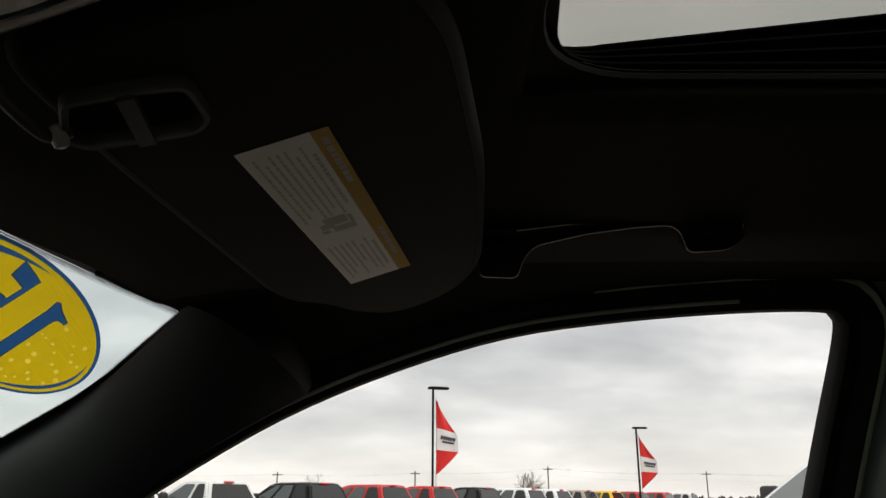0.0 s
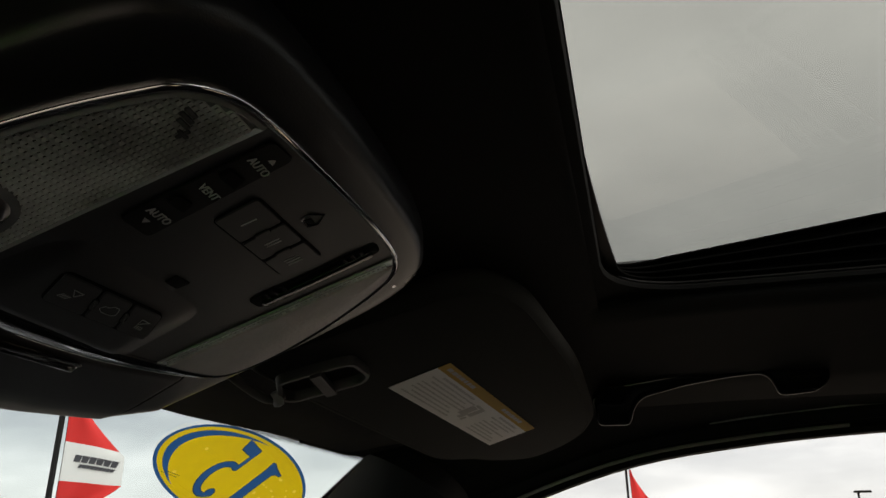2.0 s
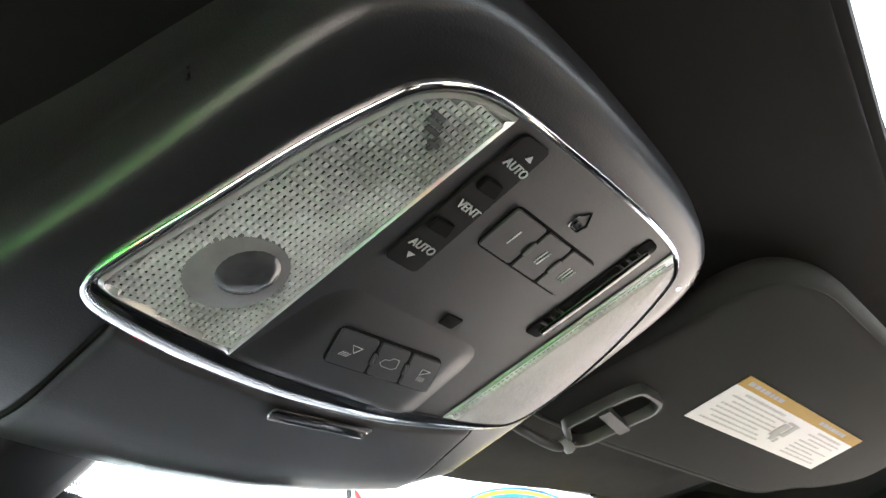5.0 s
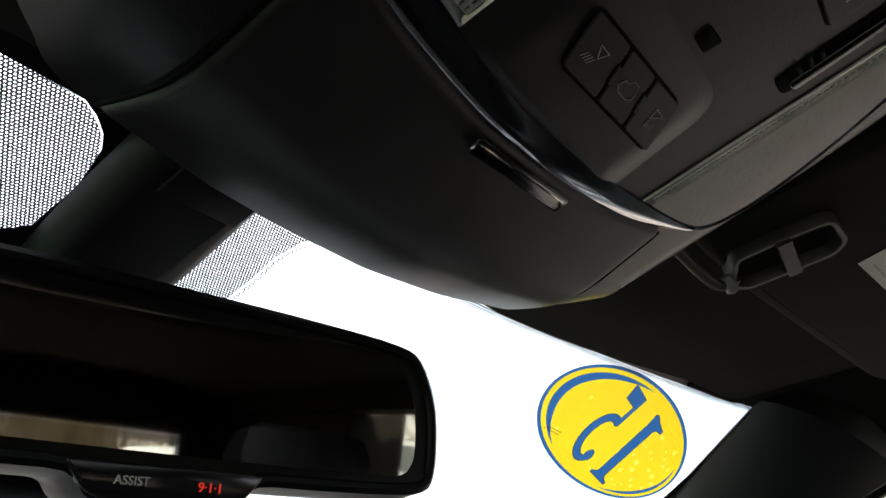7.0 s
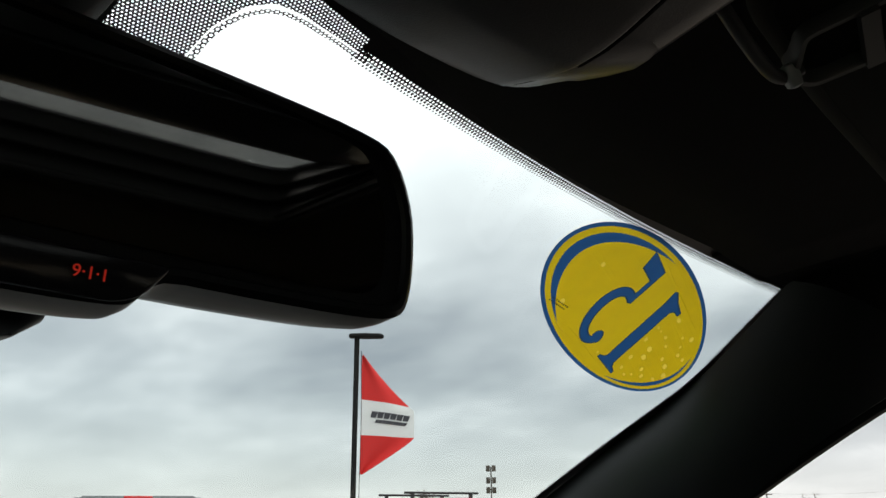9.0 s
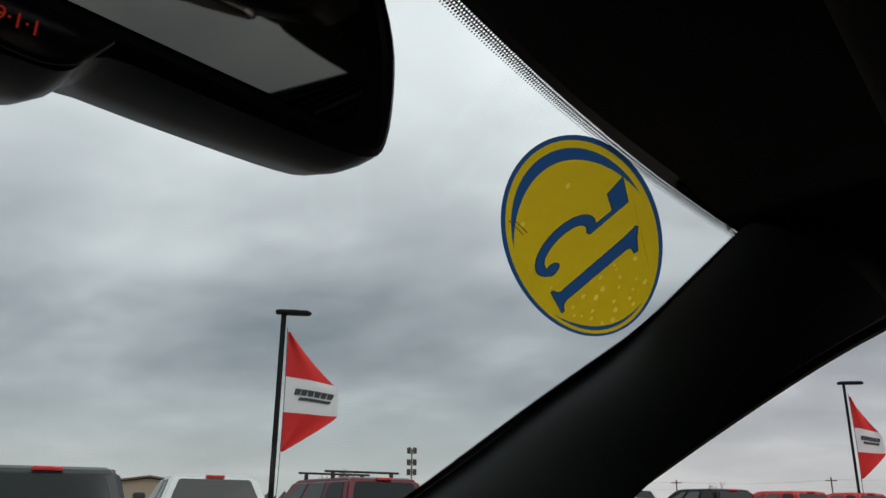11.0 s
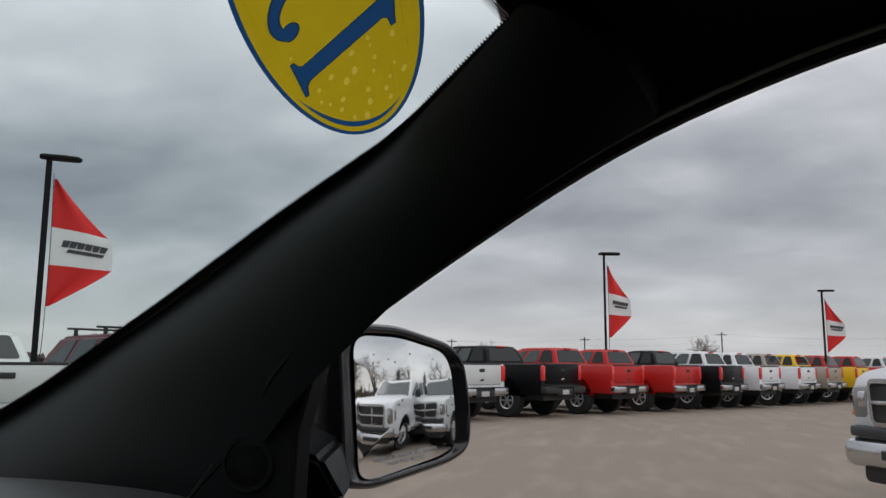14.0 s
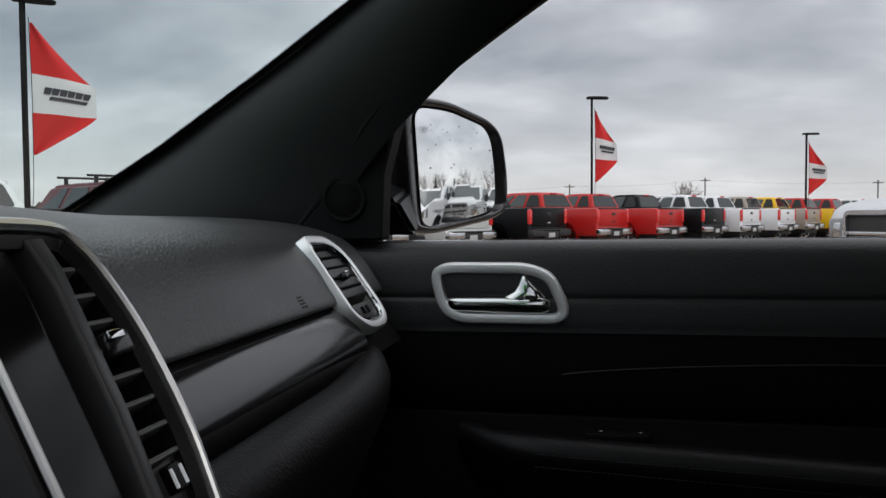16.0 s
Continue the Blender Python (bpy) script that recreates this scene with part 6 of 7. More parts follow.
cx_, cy_ = sum(p[0] for p in GLASS) / len(GLASS), sum(p[1] for p in GLASS) / len(GLASS)
loops = []
for k in range(nr + 1):
    t = max(k / nr, 0.002)
    loops.append([OM @ V(cx_ + (p[0] - cx_) * t, cy_ + (p[1] - cy_) * t, 0.0035 - ((p[0] - cx_) ** 2 + (p[1] - cy_) ** 2) * t * t / (2 * R)) for p in GLASS])
rings(bm, loops, cap=(True, False))
part("mirror_glass", bm, MIRROR, outer, "convex mirror glass", smooth=80)
words = OM @ Matrix.Translation((-0.012, -0.0610, 0.0030)) @ Matrix.Rotation(radians(4), 4, "Z")
INK_ETCH = mat("etched_mirror_print", (0.40, 0.40, 0.40), 0.6)
lettering("warning_print", "OBJECTS IN MIRROR ARE CLOSER\nTHAN THEY APPEAR", 0.0066, words, INK_ETCH, outer, "etched warning words")
bm = bmesh.new()
rnd = random.Random(5)
for k in range(46):
    x, y, r = rnd.uniform(-0.07, 0.07), rnd.uniform(-0.055, 0.055), rnd.uniform(0.0004, 0.0013)
    if inside([tuple(p) for p in offset(GLASS, 0.004)], x, y):
        h = 0.0038 - (x * x + y * y) / (2 * R)
        lathe(bm, [(r, h), (r * 0.7, h + r * 0.35), (r * 0.1, h + r * 0.5)], 8, OM @ Matrix.Translation((x, y, 0)))
DROP = mat("dark_rain_drop", (0.06, 0.06, 0.06), 0.1)
tagged(part("rain_drops", bm, DROP, outer, "small rain drops"), kind="stuff")
bm = bmesh.new()
tube(bm, [OM @ V(*p, 0.0036) for p in rounded(0.0095, 0.0075, 0.0012, 2, -0.076, 0.046)], 0.0003, 4, True)
for k in range(3):
    tube(bm, [OM @ V(-0.0785 + k * 0.0025, y, 0.0036) for y in (0.0438, 0.0482)], 0.0003, 4)
part("heater_mark", bm, INK_ETCH, outer, "small heater symbol")
bm = bmesh.new()
rings(bm, [[V(x, y, z) for x, y, z in loop] for loop in (
    ((0.790, 0.350, 1.240), (0.790, 0.440, 1.240), (0.778, 0.440, 1.300), (0.778, 0.372, 1.282)),
    ((0.815, 0.352, 1.243), (0.825, 0.440, 1.245), (0.815, 0.440, 1.300), (0.805, 0.374, 1.288)),
    ((0.845, 0.362, 1.248), (0.860, 0.440, 1.250), (0.850, 0.440, 1.305), (0.838, 0.372, 1.296)),
    ((0.880, 0.372, 1.256), (0.900, 0.430, 1.256), (0.885, 0.430, 1.312), (0.868, 0.376, 1.308)))])
bmesh.ops.bevel(bm, geom=list(bm.edges), offset=0.006, segments=2, affect="EDGES", clamp_overlap=True)
part("foot", bm, FOOT, outer, "black mirror foot")

# ---- seats, plain and dark ----
def seat(x, y, label):
    """A car seat with a cushion, a backrest and a headrest."""
    root = thing("car_seat", (x, y, 0.42), label, "seat", group="front seats")
    b = bmesh.new()
    box(b, (x - 0.25, y - 0.05, 0.46), (x + 0.25, y + 0.46, 0.72), Matrix(), 0.07)
    part("cushion", b, LEATHER, root)
    b = bmesh.new()
    box(b, (x - 0.24, -0.07, 0.0), (x + 0.24, 0.07, 0.62), Matrix.Translation((0, y, 0.68)) @ Matrix.Rotation(radians(14), 4, "X"), 0.06)
    part("backrest", b, LEATHER, root)
    b = bmesh.new()
    box(b, (x - 0.105, -0.05, 0.66), (x + 0.105, 0.05, 0.885), Matrix.Translation((0, y, 0.68)) @ Matrix.Rotation(radians(14), 4, "X"), 0.045)
    part("headrest", b, LEATHER, root)


seat(0.325, -0.36, "black leather front passenger seat")
seat(-0.38, -0.56, "black leather driver seat")
bench = thing("rear_bench", (CX, -1.45, 0.42), "black leather rear bench seat", "seat")
bm = bmesh.new()
box(bm, (CX - 0.66, -1.50, 0.46), (CX + 0.66, -1.02, 0.74), Matrix(), 0.07)
part("cushion", bm, LEATHER, bench)
bm = bmesh.new()
box(bm, (CX - 0.66, -1.66, 0.70), (CX + 0.66, -1.50, 1.26), Matrix(), 0.07)
part("backrest", bm, LEATHER, bench)
for x in (-0.42, 0.42):
    bm = bmesh.new()
    box(bm, (CX + x - 0.13, -1.66, 1.27), (CX + x + 0.13, -1.56, 1.40), Matrix(), 0.045)
    part("headrest", bm, LEATHER, bench)

# ---- the car park ----
GROUND = mat("worn_tan_concrete", (0.215, 0.177, 0.140), 0.9, vary=0.16, scale=0.35, bump=0.4, bump_scale=60)
gn, gl = GROUND.node_tree.nodes, GROUND.node_tree.links
stain = gn.new("ShaderNodeTexNoise")
stain.inputs["Scale"].default_value, stain.inputs["Detail"].default_value = 2.2, 8
salt = gn.new("ShaderNodeValToRGB")
salt.color_ramp.elements[0].position, salt.color_ramp.elements[0].color = 0.50, (1, 1, 1, 1)
salt.color_ramp.elements[1].position, salt.color_ramp.elements[1].color = 0.80, (1.35, 1.36, 1.38, 1)
gat = gn.new("ShaderNodeTexCoord")
stretch = gn.new("ShaderNodeMapping")
stretch.inputs["Scale"].default_value = (0.25, 1.0, 1.0)
gl.new(gat.outputs["Object"], stretch.inputs[0])
gl.new(stretch.outputs[0], stain.inputs["Vector"])
gl.new(stain.outputs["Fac"], salt.inputs[0])
gb = gn["Principled BSDF"]
over = gn.new("ShaderNodeMix")
over.data_type, over.blend_type = "RGBA", "MULTIPLY"
over.inputs["Factor"].default_value = 1.0
gl.new(gb.inputs["Base Color"].links[0].from_socket, over.inputs[6])
gl.new(salt.outputs[0], over.inputs[7])
gl.new(over.outputs[2], gb.inputs["Base Color"])
bm = bmesh.new()
side_ = [-1500, -400, -100, -40, -20, -10, 0, 10, 20, 30, 40, 60, 100, 400, 1500]
gg = [[bm.verts.new((x, y, 0.0)) for y in side_] for x in side_]
for i in range(len(side_) - 1):
    for j in range(len(side_) - 1):
        bm.faces.new((gg[i][j], gg[i + 1][j], gg[i + 1][j + 1], gg[i][j + 1]))
tagged(part("ground", bm, GROUND, smooth=0), "worn tan concrete of a dealer's car park with pale salt streaks", "ground", kind="structure")

TYRE = mat("black_tyre_rubber", (0.02, 0.02, 0.02), 0.8)
RIM = mat("bright_alloy_rim", (0.62, 0.62, 0.63), 0.3, 0.8)
TINT = mat("dark_tinted_car_glass", (0.010, 0.014, 0.0135), 0.08, scale=3, spec=0.28)
CLEAR = mat("grey_car_glass", (0.06, 0.075, 0.075), 0.05, scale=2, spec=0.4)
TAIL = mat("red_tail_lamp", (0.62, 0.02, 0.02), 0.25, coat=0.6)
TAIL_CLEAR = mat("pale_reversing_lamp", (0.60, 0.45, 0.42), 0.25, coat=0.6)
HEAD = mat("clear_head_lamp", (0.20, 0.205, 0.20), 0.12, 0.2, coat=0.8)
AMBER = mat("amber_lamp_lens", (0.55, 0.17, 0.02), 0.2, coat=0.5)
BUMPER = mat("dull_chrome_bumper", (0.62, 0.62, 0.63), 0.22, 1.0)
TRIM = mat("black_truck_trim", (0.02, 0.02, 0.02), 0.6)
PLATE = mat("pale_number_plate", (0.45, 0.45, 0.45), 0.5)


def paint(name, colour, metal=0.0):
    return mat(name, colour, 0.34, metal, vary=0.06, scale=1.5, coat=0.08, spec=0.35)


WHITE, OFFWHITE = paint("white_paint", (0.74, 0.75, 0.76)), paint("silver_white_paint", (0.62, 0.64, 0.63), 0.1)
RED, BLACK = paint("red_paint", (0.47, 0.013, 0.011)), mat("black_paint", (0.004, 0.0045, 0.0055), 0.32, 0.0, vary=0.06, scale=1.5, spec=0.16)
SILVER_P, TAN = paint("silver_paint", (0.42, 0.43, 0.45), 0.4), paint("tan_paint", (0.36, 0.31, 0.26), 0.2)
YELLOW, MAROON = paint("yellow_paint", (0.78, 0.48, 0.01)), paint("maroon_paint", (0.13, 0.022, 0.028), 0.2)
GREY_P, GREEN_BOUNCE = paint("charcoal_paint", (0.045, 0.047, 0.05), 0.3), paint("green_bounce_paint", (0.05, 0.42, 0.022))
PEARL = paint("pale_silver_paint", (0.56, 0.57, 0.59), 0.15)
SIDE = Matrix(((0, 0, 1, 0), (1, 0, 0, 0), (0, 1, 0, 0), (0, 0, 0, 1)))  # outline (y, z), levels along x


def arch(cy, r, n=10):
    return [(cy + r * math.cos(math.pi * i / n), 0.42 + r * math.sin(math.pi * i / n)) for i in range(n + 1)]


def wheel_parts(parent, x, y, r=0.40, chrome=True):
    s = 1 if x > 0 else -1
    m = Matrix.Translation((x, y, r)) @ Matrix.Rotation(radians(90 * s), 4, "Y")
    b = bmesh.new()
    lathe(b, [(0.24, -0.12), (r - 0.03, -0.13), (r, -0.10), (r, 0.10), (r - 0.03, 0.13), (0.25, 0.13), (0.24, 0.10)], 24, m)
    w = part("wheel", b, TYRE, parent)
    b = bmesh.new()
    lathe(b, [(0.245, 0.125), (0.235, 0.135), (0.215, 0.120), (0.205, 0.07), (0.001, 0.06)], 20, m, cap=(False, True))
    for k in range(6):
        a = 2 * math.pi * k / 6
        box(b, (-0.028, 0.03, 0.06), (0.028, 0.225, 0.115), m @ Matrix.Rotation(a, 4, "Z"), 0.008)
    lathe(b, [(0.06, 0.06), (0.055, 0.125), (0.001, 0.13)], 12, m)
    part("rim", b, RIM if chrome else TRIM, w)


def vehicle(name, at, heading, body, cab=None, label="", category="pickup truck", group="", long_cab=False, suv=False, lift=0.0, scale=1.0, lamps="red", topper=None, rack=False, dark_bumper=False, third_lamp=True, badge=True):
    """A parked pickup or estate: tail at the origin, nose along +y, wheels on the ground."""
    cab = cab or body
    root = new(name)
    root["own_frame"] = 1
    root.empty_display_size = 0.3
    root.matrix_basis = pose(at[0], at[1], 0, 0, 0, heading) @ Matrix.Scale(scale, 4)
    tagged(root, label, category, group)
    L, z0 = (5.1 if suv else 5.75), 0.50 + lift
    rear, front = 1.22, L - 1.02
    rail, hood = (1.16 if suv else 1.34) + lift, 1.26 + lift
    ar = 0.50
    up = lambda pts: [(y, z + lift) for y, z in pts]
    outline = [(0.0, z0), (rear - ar, z0)] + up(list(reversed(arch(rear, ar)))) + [(rear + ar, z0), (front - ar, z0)] + up(list(reversed(arch(front, ar)))) + [(front + ar, z0), (L - 0.06, z0), (L, z0 + 0.10), (L, hood - 0.24), (L - 0.02, hood - 0.12), (L - 0.08, hood - 0.03), (L - 0.22, hood + 0.03), (L - 0.55, hood + 0.08), (L - 1.35, hood + 0.11), (L - 1.5, rail + 0.02), (L - 2.0, rail), (0.04, rail), (0.0, rail - 0.05)]

    def tapered(bm_):
        """The nose narrows in plan."""
        for v_ in bm_.verts:
            k_ = min(1, max(0, (v_.co.y - L + 0.9) / 0.9))
            v_.co.x *= 1 - 0.16 * k_ ** 2.2
        return bm_
    b = bmesh.new()
    w = 0.985
    prism(b, outline, [(0.05, -w), (0.012, -w + 0.02), (0.0, -w + 0.07), (0.0, w - 0.07), (0.012, w - 0.02), (0.05, w)], SIDE)
    part("body", tapered(b), body, root)
    # cab
    y0, y1 = (0.06 if suv else (1.95 if long_cab else 2.35)), L - 1.45
    top = (1.83 if suv else 1.88) + lift
    ys = [(y0, y1), (y0 + 0.02, y1 - 0.06), (y0 + 0.22, y1 - 0.72), (y0 + 0.34, y1 - 0.90)]
    zs, wx = [rail - 0.05, rail + 0.04, top - 0.05, top], [0.94, 0.93, 0.76, 0.66]
    b = bmesh.new()
    loops = [[V(sx * x, y, z) for sx, y in ((-1, ya), (1, ya), (1, yb), (-1, yb))] for (ya, yb), z, x in zip(ys, zs, wx)]
    rings(b, loops)
    bmesh.ops.bevel(b, geom=[e for e in b.edges], offset=0.05, segments=2, affect="EDGES", clamp_overlap=True)
    hull = part("cab", b, cab, root)

    def pane(nm, corners, material, parent=hull, out=0.012):
        c = [Vector(p) for p in corners]
        n = (c[1] - c[0]).cross(c[3] - c[0]).normalized()
        mid = sum(c, Vector()) / 4
        if n.dot(mid - V(0, (y0 + y1) / 2, 1.3)) < 0:
            n = -n
        k = bmesh.new()
        m = basis(mid, c[1] - c[0], c[3] - c[0])
        inv = m.inverted()
        flat_ = [(inv @ p) for p in c]
        s_ = 1 if (m.to_3x3() @ V(0, 0, 1)).dot(n) > 0 else -1
        prism(k, round_poly([(p.x, p.y) for p in flat_], 0.06, 3), [(0, -0.01 * s_), (0, out * s_ * 0.7), (0.006, out * s_)], m)
        return part(nm, k, material, parent, smooth=12)

    def cab_point(face, u, v):
        """A place on a face of the cab: u across, v up from the belt to the roof edge."""
        (a0, b0), (a1, b1), x0_, x1_, za, zb = ys[1], ys[2], wx[1], wx[2], zs[1], zs[2]
        ya, yb, x, z = a0 + (a1 - a0) * v, b0 + (b1 - b0) * v, x0_ + (x1_ - x0_) * v, za + (zb - za) * v
        return {"back": V((2 * u - 1) * x, ya, z), "front": V((2 * u - 1) * x, yb, z), "left": V(-x, ya + (yb - ya) * u, z), "right": V(x, ya + (yb - ya) * u, z)}[face]
    pane("rear_window", [cab_point("back", 0.08, 0.08), cab_point("back", 0.92, 0.08), cab_point("back", 0.90, 0.93), cab_point("back", 0.10, 0.93)], TINT)
    pane("windscreen", [cab_point("front", 0.06, 0.06), cab_point("front", 0.94, 0.06), cab_point("front", 0.92, 0.94), cab_point("front", 0.08, 0.94)], CLEAR)
    splits = ((0.05, 0.30), (0.34, 0.62), (0.66, 0.93)) if (suv or long_cab) else ((0.08, 0.34), (0.40, 0.90))
    for f in ("left", "right"):
        for u0, u1 in splits:
            slope = 0.16 if u1 > 0.88 else 0.02
            pane("side_window", [cab_point(f, u0, 0.08), cab_point(f, u1, 0.08), cab_point(f, u1 - slope, 0.92), cab_point(f, u0 + 0.01, 0.92)], TINT if u1 < 0.6 else CLEAR)
    if third_lamp:
        k = bmesh.new()
        box(k, (-0.16, y0 + 0.20, top - 0.055), (0.16, y0 + 0.27, top - 0.005), Matrix(), 0.01)
        part("third_brake_lamp", k, TAIL, hull)
    if topper:
        k = bmesh.new()
        lp = [[V(sx * x, y, z) for sx, y in ((-1, ya), (1, ya), (1, y0 - 0.02), (-1, y0 - 0.02))] for x, ya, z in ((0.93, 0.05, rail), (0.92, 0.08, rail + 0.06), (0.80, 0.24, top - 0.02), (0.72, 0.32, top + 0.03))]
        rings(k, lp)
        bmesh.ops.bevel(k, geom=[e for e in k.edges], offset=0.04, segments=2, affect="EDGES", clamp_overlap=True)
        cap_ = part("topper", k, topper, root, "dark truck bed topper")
        pane("topper_window", [(-0.74, 0.115, rail + 0.10), (0.74, 0.115, rail + 0.10), (0.66, 0.225, top - 0.08), (-0.66, 0.225, top - 0.08)], TINT, cap_, 0.02)
        for s in (1, -1):
            pane("topper_window", [(s * 0.915, 0.32, rail + 0.12), (s * 0.915, y0 - 0.30, rail + 0.12), (s * 0.815, y0 - 0.30, top - 0.08), (s * 0.815, 0.42, top - 0.08)], TINT, cap_, 0.02)
    elif not suv:
        k = bmesh.new()
        box(k, (-0.86, 0.06, rail - 0.02), (0.86, y0 - 0.02, rail + 0.012))
        part("bed_cover", k, TRIM, root, "black truck bed", smooth=0)
    # tail
    k = bmesh.new()
    if suv:
        box(k, (-0.80, -0.02, z0 + 0.28), (0.80, 0.03, rail - 0.04), Matrix(), 0.03)
    else:
        box(k, (-0.80, -0.025, z0 + 0.30), (0.80, 0.03, rail - 0.005), Matrix(), 0.02)
    gate = part("tailgate", k, body, root)
    k = bmesh.new()
    box(k, (-0.11, -0.036, rail - 0.215), (0.11, -0.02, rail - 0.130), Matrix(), 0.02)
    part("gate_handle", k, TRIM, gate)
    if not suv:
        k = bmesh.new()
        box(k, (-0.80, -0.035, rail - 0.03), (0.80, 0.05, rail + 0.015), Matrix(), 0.012)
        part("gate_cap", k, TRIM, gate)
    if badge and not suv:
        k = bmesh.new()
        prism(k, round_poly([(-0.10, rail - 0.42), (-0.04, rail - 0.45), (0.10, rail - 0.42), (0.04, rail - 0.39)], 0.01), [(0, 0.02), (0, 0.032)], Matrix(((1, 0, 0, 0), (0, 0, -1, 0), (0, 1, 0, 0), (0, 0, 0, 1))))
        part("badge", k, TRIM if body not in (BLACK,) else BUMPER, gate)
    for s in (1, -1):
        k = bmesh.new()
        box(k, (s * 0.81, -0.035, rail - 0.46), (s * 0.975, 0.10, rail - 0.04), Matrix(), 0.03)
        lamp = part("tail_lamp", k, TAIL, root, "red tail lamp")
        k = bmesh.new()
        box(k, (s * 0.84, -0.042, rail - 0.32), (s * 0.955, 0.0, rail - 0.22), Matrix(), 0.01)
        part("reversing_lamp", k, TAIL_CLEAR if lamps == "plain" else TAIL, lamp)
    k = bmesh.new()
    box(k, (-0.97, -0.17, z0 + 0.03), (-0.36, 0.06, z0 + 0.22), Matrix(), 0.04)
    box(k, (0.36, -0.17, z0 + 0.03), (0.97, 0.06, z0 + 0.22), Matrix(), 0.04)
    bump = part("rear_bumper", k, TRIM if dark_bumper else BUMPER, root)
    k = bmesh.new()
    box(k, (-0.37, -0.14, z0 - 0.02), (0.37, 0.06, z0 + 0.19), Matrix(), 0.02)
    box(k, (-0.86, -0.175, z0 + 0.205), (0.86, 0.0, z0 + 0.235), Matrix(), 0.01)
    part("bumper_step", k, TRIM, bump)
    k = bmesh.new()
    box(k, (-0.16, -0.145, z0 + 0.0), (0.16, -0.125, z0 + 0.13), Matrix(), 0.006)
    part("number_plate", k, PLATE, bump)
    k = bmesh.new()
    box(k, (-0.75, 0.10, 0.34 + lift), (0.75, L - 0.4, z0 + 0.12))
    box(k, (-0.70, rear - 0.09, 0.30 + lift), (0.70, rear + 0.09, 0.46 + lift))
    part("underbody", k, TRIM, root, smooth=0)
    # nose
    k = bmesh.new()
    gz0, gz1 = hood - 0.42, hood - 0.08
    box(k, (-0.62, L - 0.03, gz0), (0.62, L + 0.03, gz1), Matrix(), 0.03)
    grill = part("grille", tapered(k), TRIM, root, "black grille in a chrome surround")
    k = bmesh.new()
    ring_ = [V(x, L + 0.035, z) for x, z in round_poly([(-0.64, gz1 + 0.02), (0.64, gz1 + 0.02), (0.60, gz0 - 0.02), (-0.60, gz0 - 0.02)], 0.08, 4)]
    sweep(k, ring_, [(-0.024, -0.02), (0.024, -0.02), (0.020, 0.03), (-0.020, 0.03)], V(0, 1, 0), True)
    box(k, (-0.026, L + 0.0, gz0), (0.026, L + 0.055, gz1), Matrix(), 0.01)
    box(k, (-0.61, L + 0.0, (gz0 + gz1) / 2 - 0.018), (0.61, L + 0.055, (gz0 + gz1) / 2 + 0.018), Matrix(), 0.01)
    part("grille_frame", tapered(k), BUMPER, grill)
    for s in (1, -1):
        k = bmesh.new()
        box(k, (s * 0.72, L - 0.26, gz0 + 0.0), (s * 0.985, L + 0.012, gz1 - 0.02), Matrix(), 0.06)
        eye_ = part("head_lamp", tapered(k), HEAD, root, "clear head lamp")
        k = bmesh.new()
        box(k, (s * 0.76, L - 0.02, gz0 + 0.12), (s * 0.87, L + 0.020, gz1 - 0.07), Matrix(), 0.04)
        part("reflector", tapered(k), BUMPER, eye_, "bright round reflector")
        k = bmesh.new()
        box(k, (s * 0.915, L - 0.12, gz0 + 0.05), (s * 0.972, L + 0.014, gz0 + 0.09), Matrix(), 0.012)
        part("turn_lamp", tapered(k), AMBER, eye_, "amber turn lamp")
        k = bmesh.new()
        box(k, (s * 0.98, y1 - 0.55, rail + 0.02), (s * 1.20, y1 - 0.42, rail + 0.24), Matrix(), 0.04)
        part("door_mirror", k, TRIM, root)
        k = bmesh.new()
        box(k, (s * 0.975, y0 + 0.05 if not suv else 1.9, rail - 0.22), (s * 0.995, y1 - 0.35, rail - 0.19), Matrix(), 0.004)
        part("side_moulding", k, TRIM, root)
    k = bmesh.new()
    box(k, (-1.0, L - 0.30, z0 - 0.06), (1.0, L + 0.13, z0 + 0.19), Matrix(), 0.085)
    nose = part("front_bumper", tapered(k), BUMPER, root)
    k = bmesh.new()
    box(k, (-0.40, L + 0.10, z0 + 0.03), (0.40, L + 0.15, z0 + 0.11), Matrix(), 0.01)
    part("air_slot", tapered(k), TRIM, nose)
    k = bmesh.new()
    box(k, (-0.95, L - 0.16, z0 + 0.20), (0.95, L + 0.07, z0 + 0.30), Matrix(), 0.03)
    part("bumper_pad", tapered(k), GREY_P, nose)
    k = bmesh.new()
    box(k, (-0.85, L - 0.25, z0 - 0.20), (0.85, L + 0.02, z0), Matrix(), 0.05)
    part("air_dam", tapered(k), TRIM, nose)
    if rack:
        for y in (1.2, 2.5):
            k = bmesh.new()
            tube(k, [V(x, y, top + 0.12) for x in (-0.82, 0.82)], 0.025, 6)
            for s in (1, -1):
                box(k, (s * 0.62, y - 0.03, top - 0.02), (s * 0.68, y + 0.03, top + 0.11))
            part("roof_bar", k, TRIM, root)
    for x in (-0.84, 0.84):
        for y in (rear, front):
            wheel_parts(root, x, y, 0.41 + lift * 0.4)
    return root


HEAD_ROW = -30.5  # the long row looks away, turned from +y
F_ROW = V(-math.sin(radians(HEAD_ROW)), math.cos(radians(HEAD_ROW)))
R_ROW = V(F_ROW.y, -F_ROW.x)


def row_spot(x, y):
    """The tail's middle for a left rear wheel that stands at x, y."""
    p = V(x, y) + R_ROW * 0.84 - F_ROW * 1.22
    return p


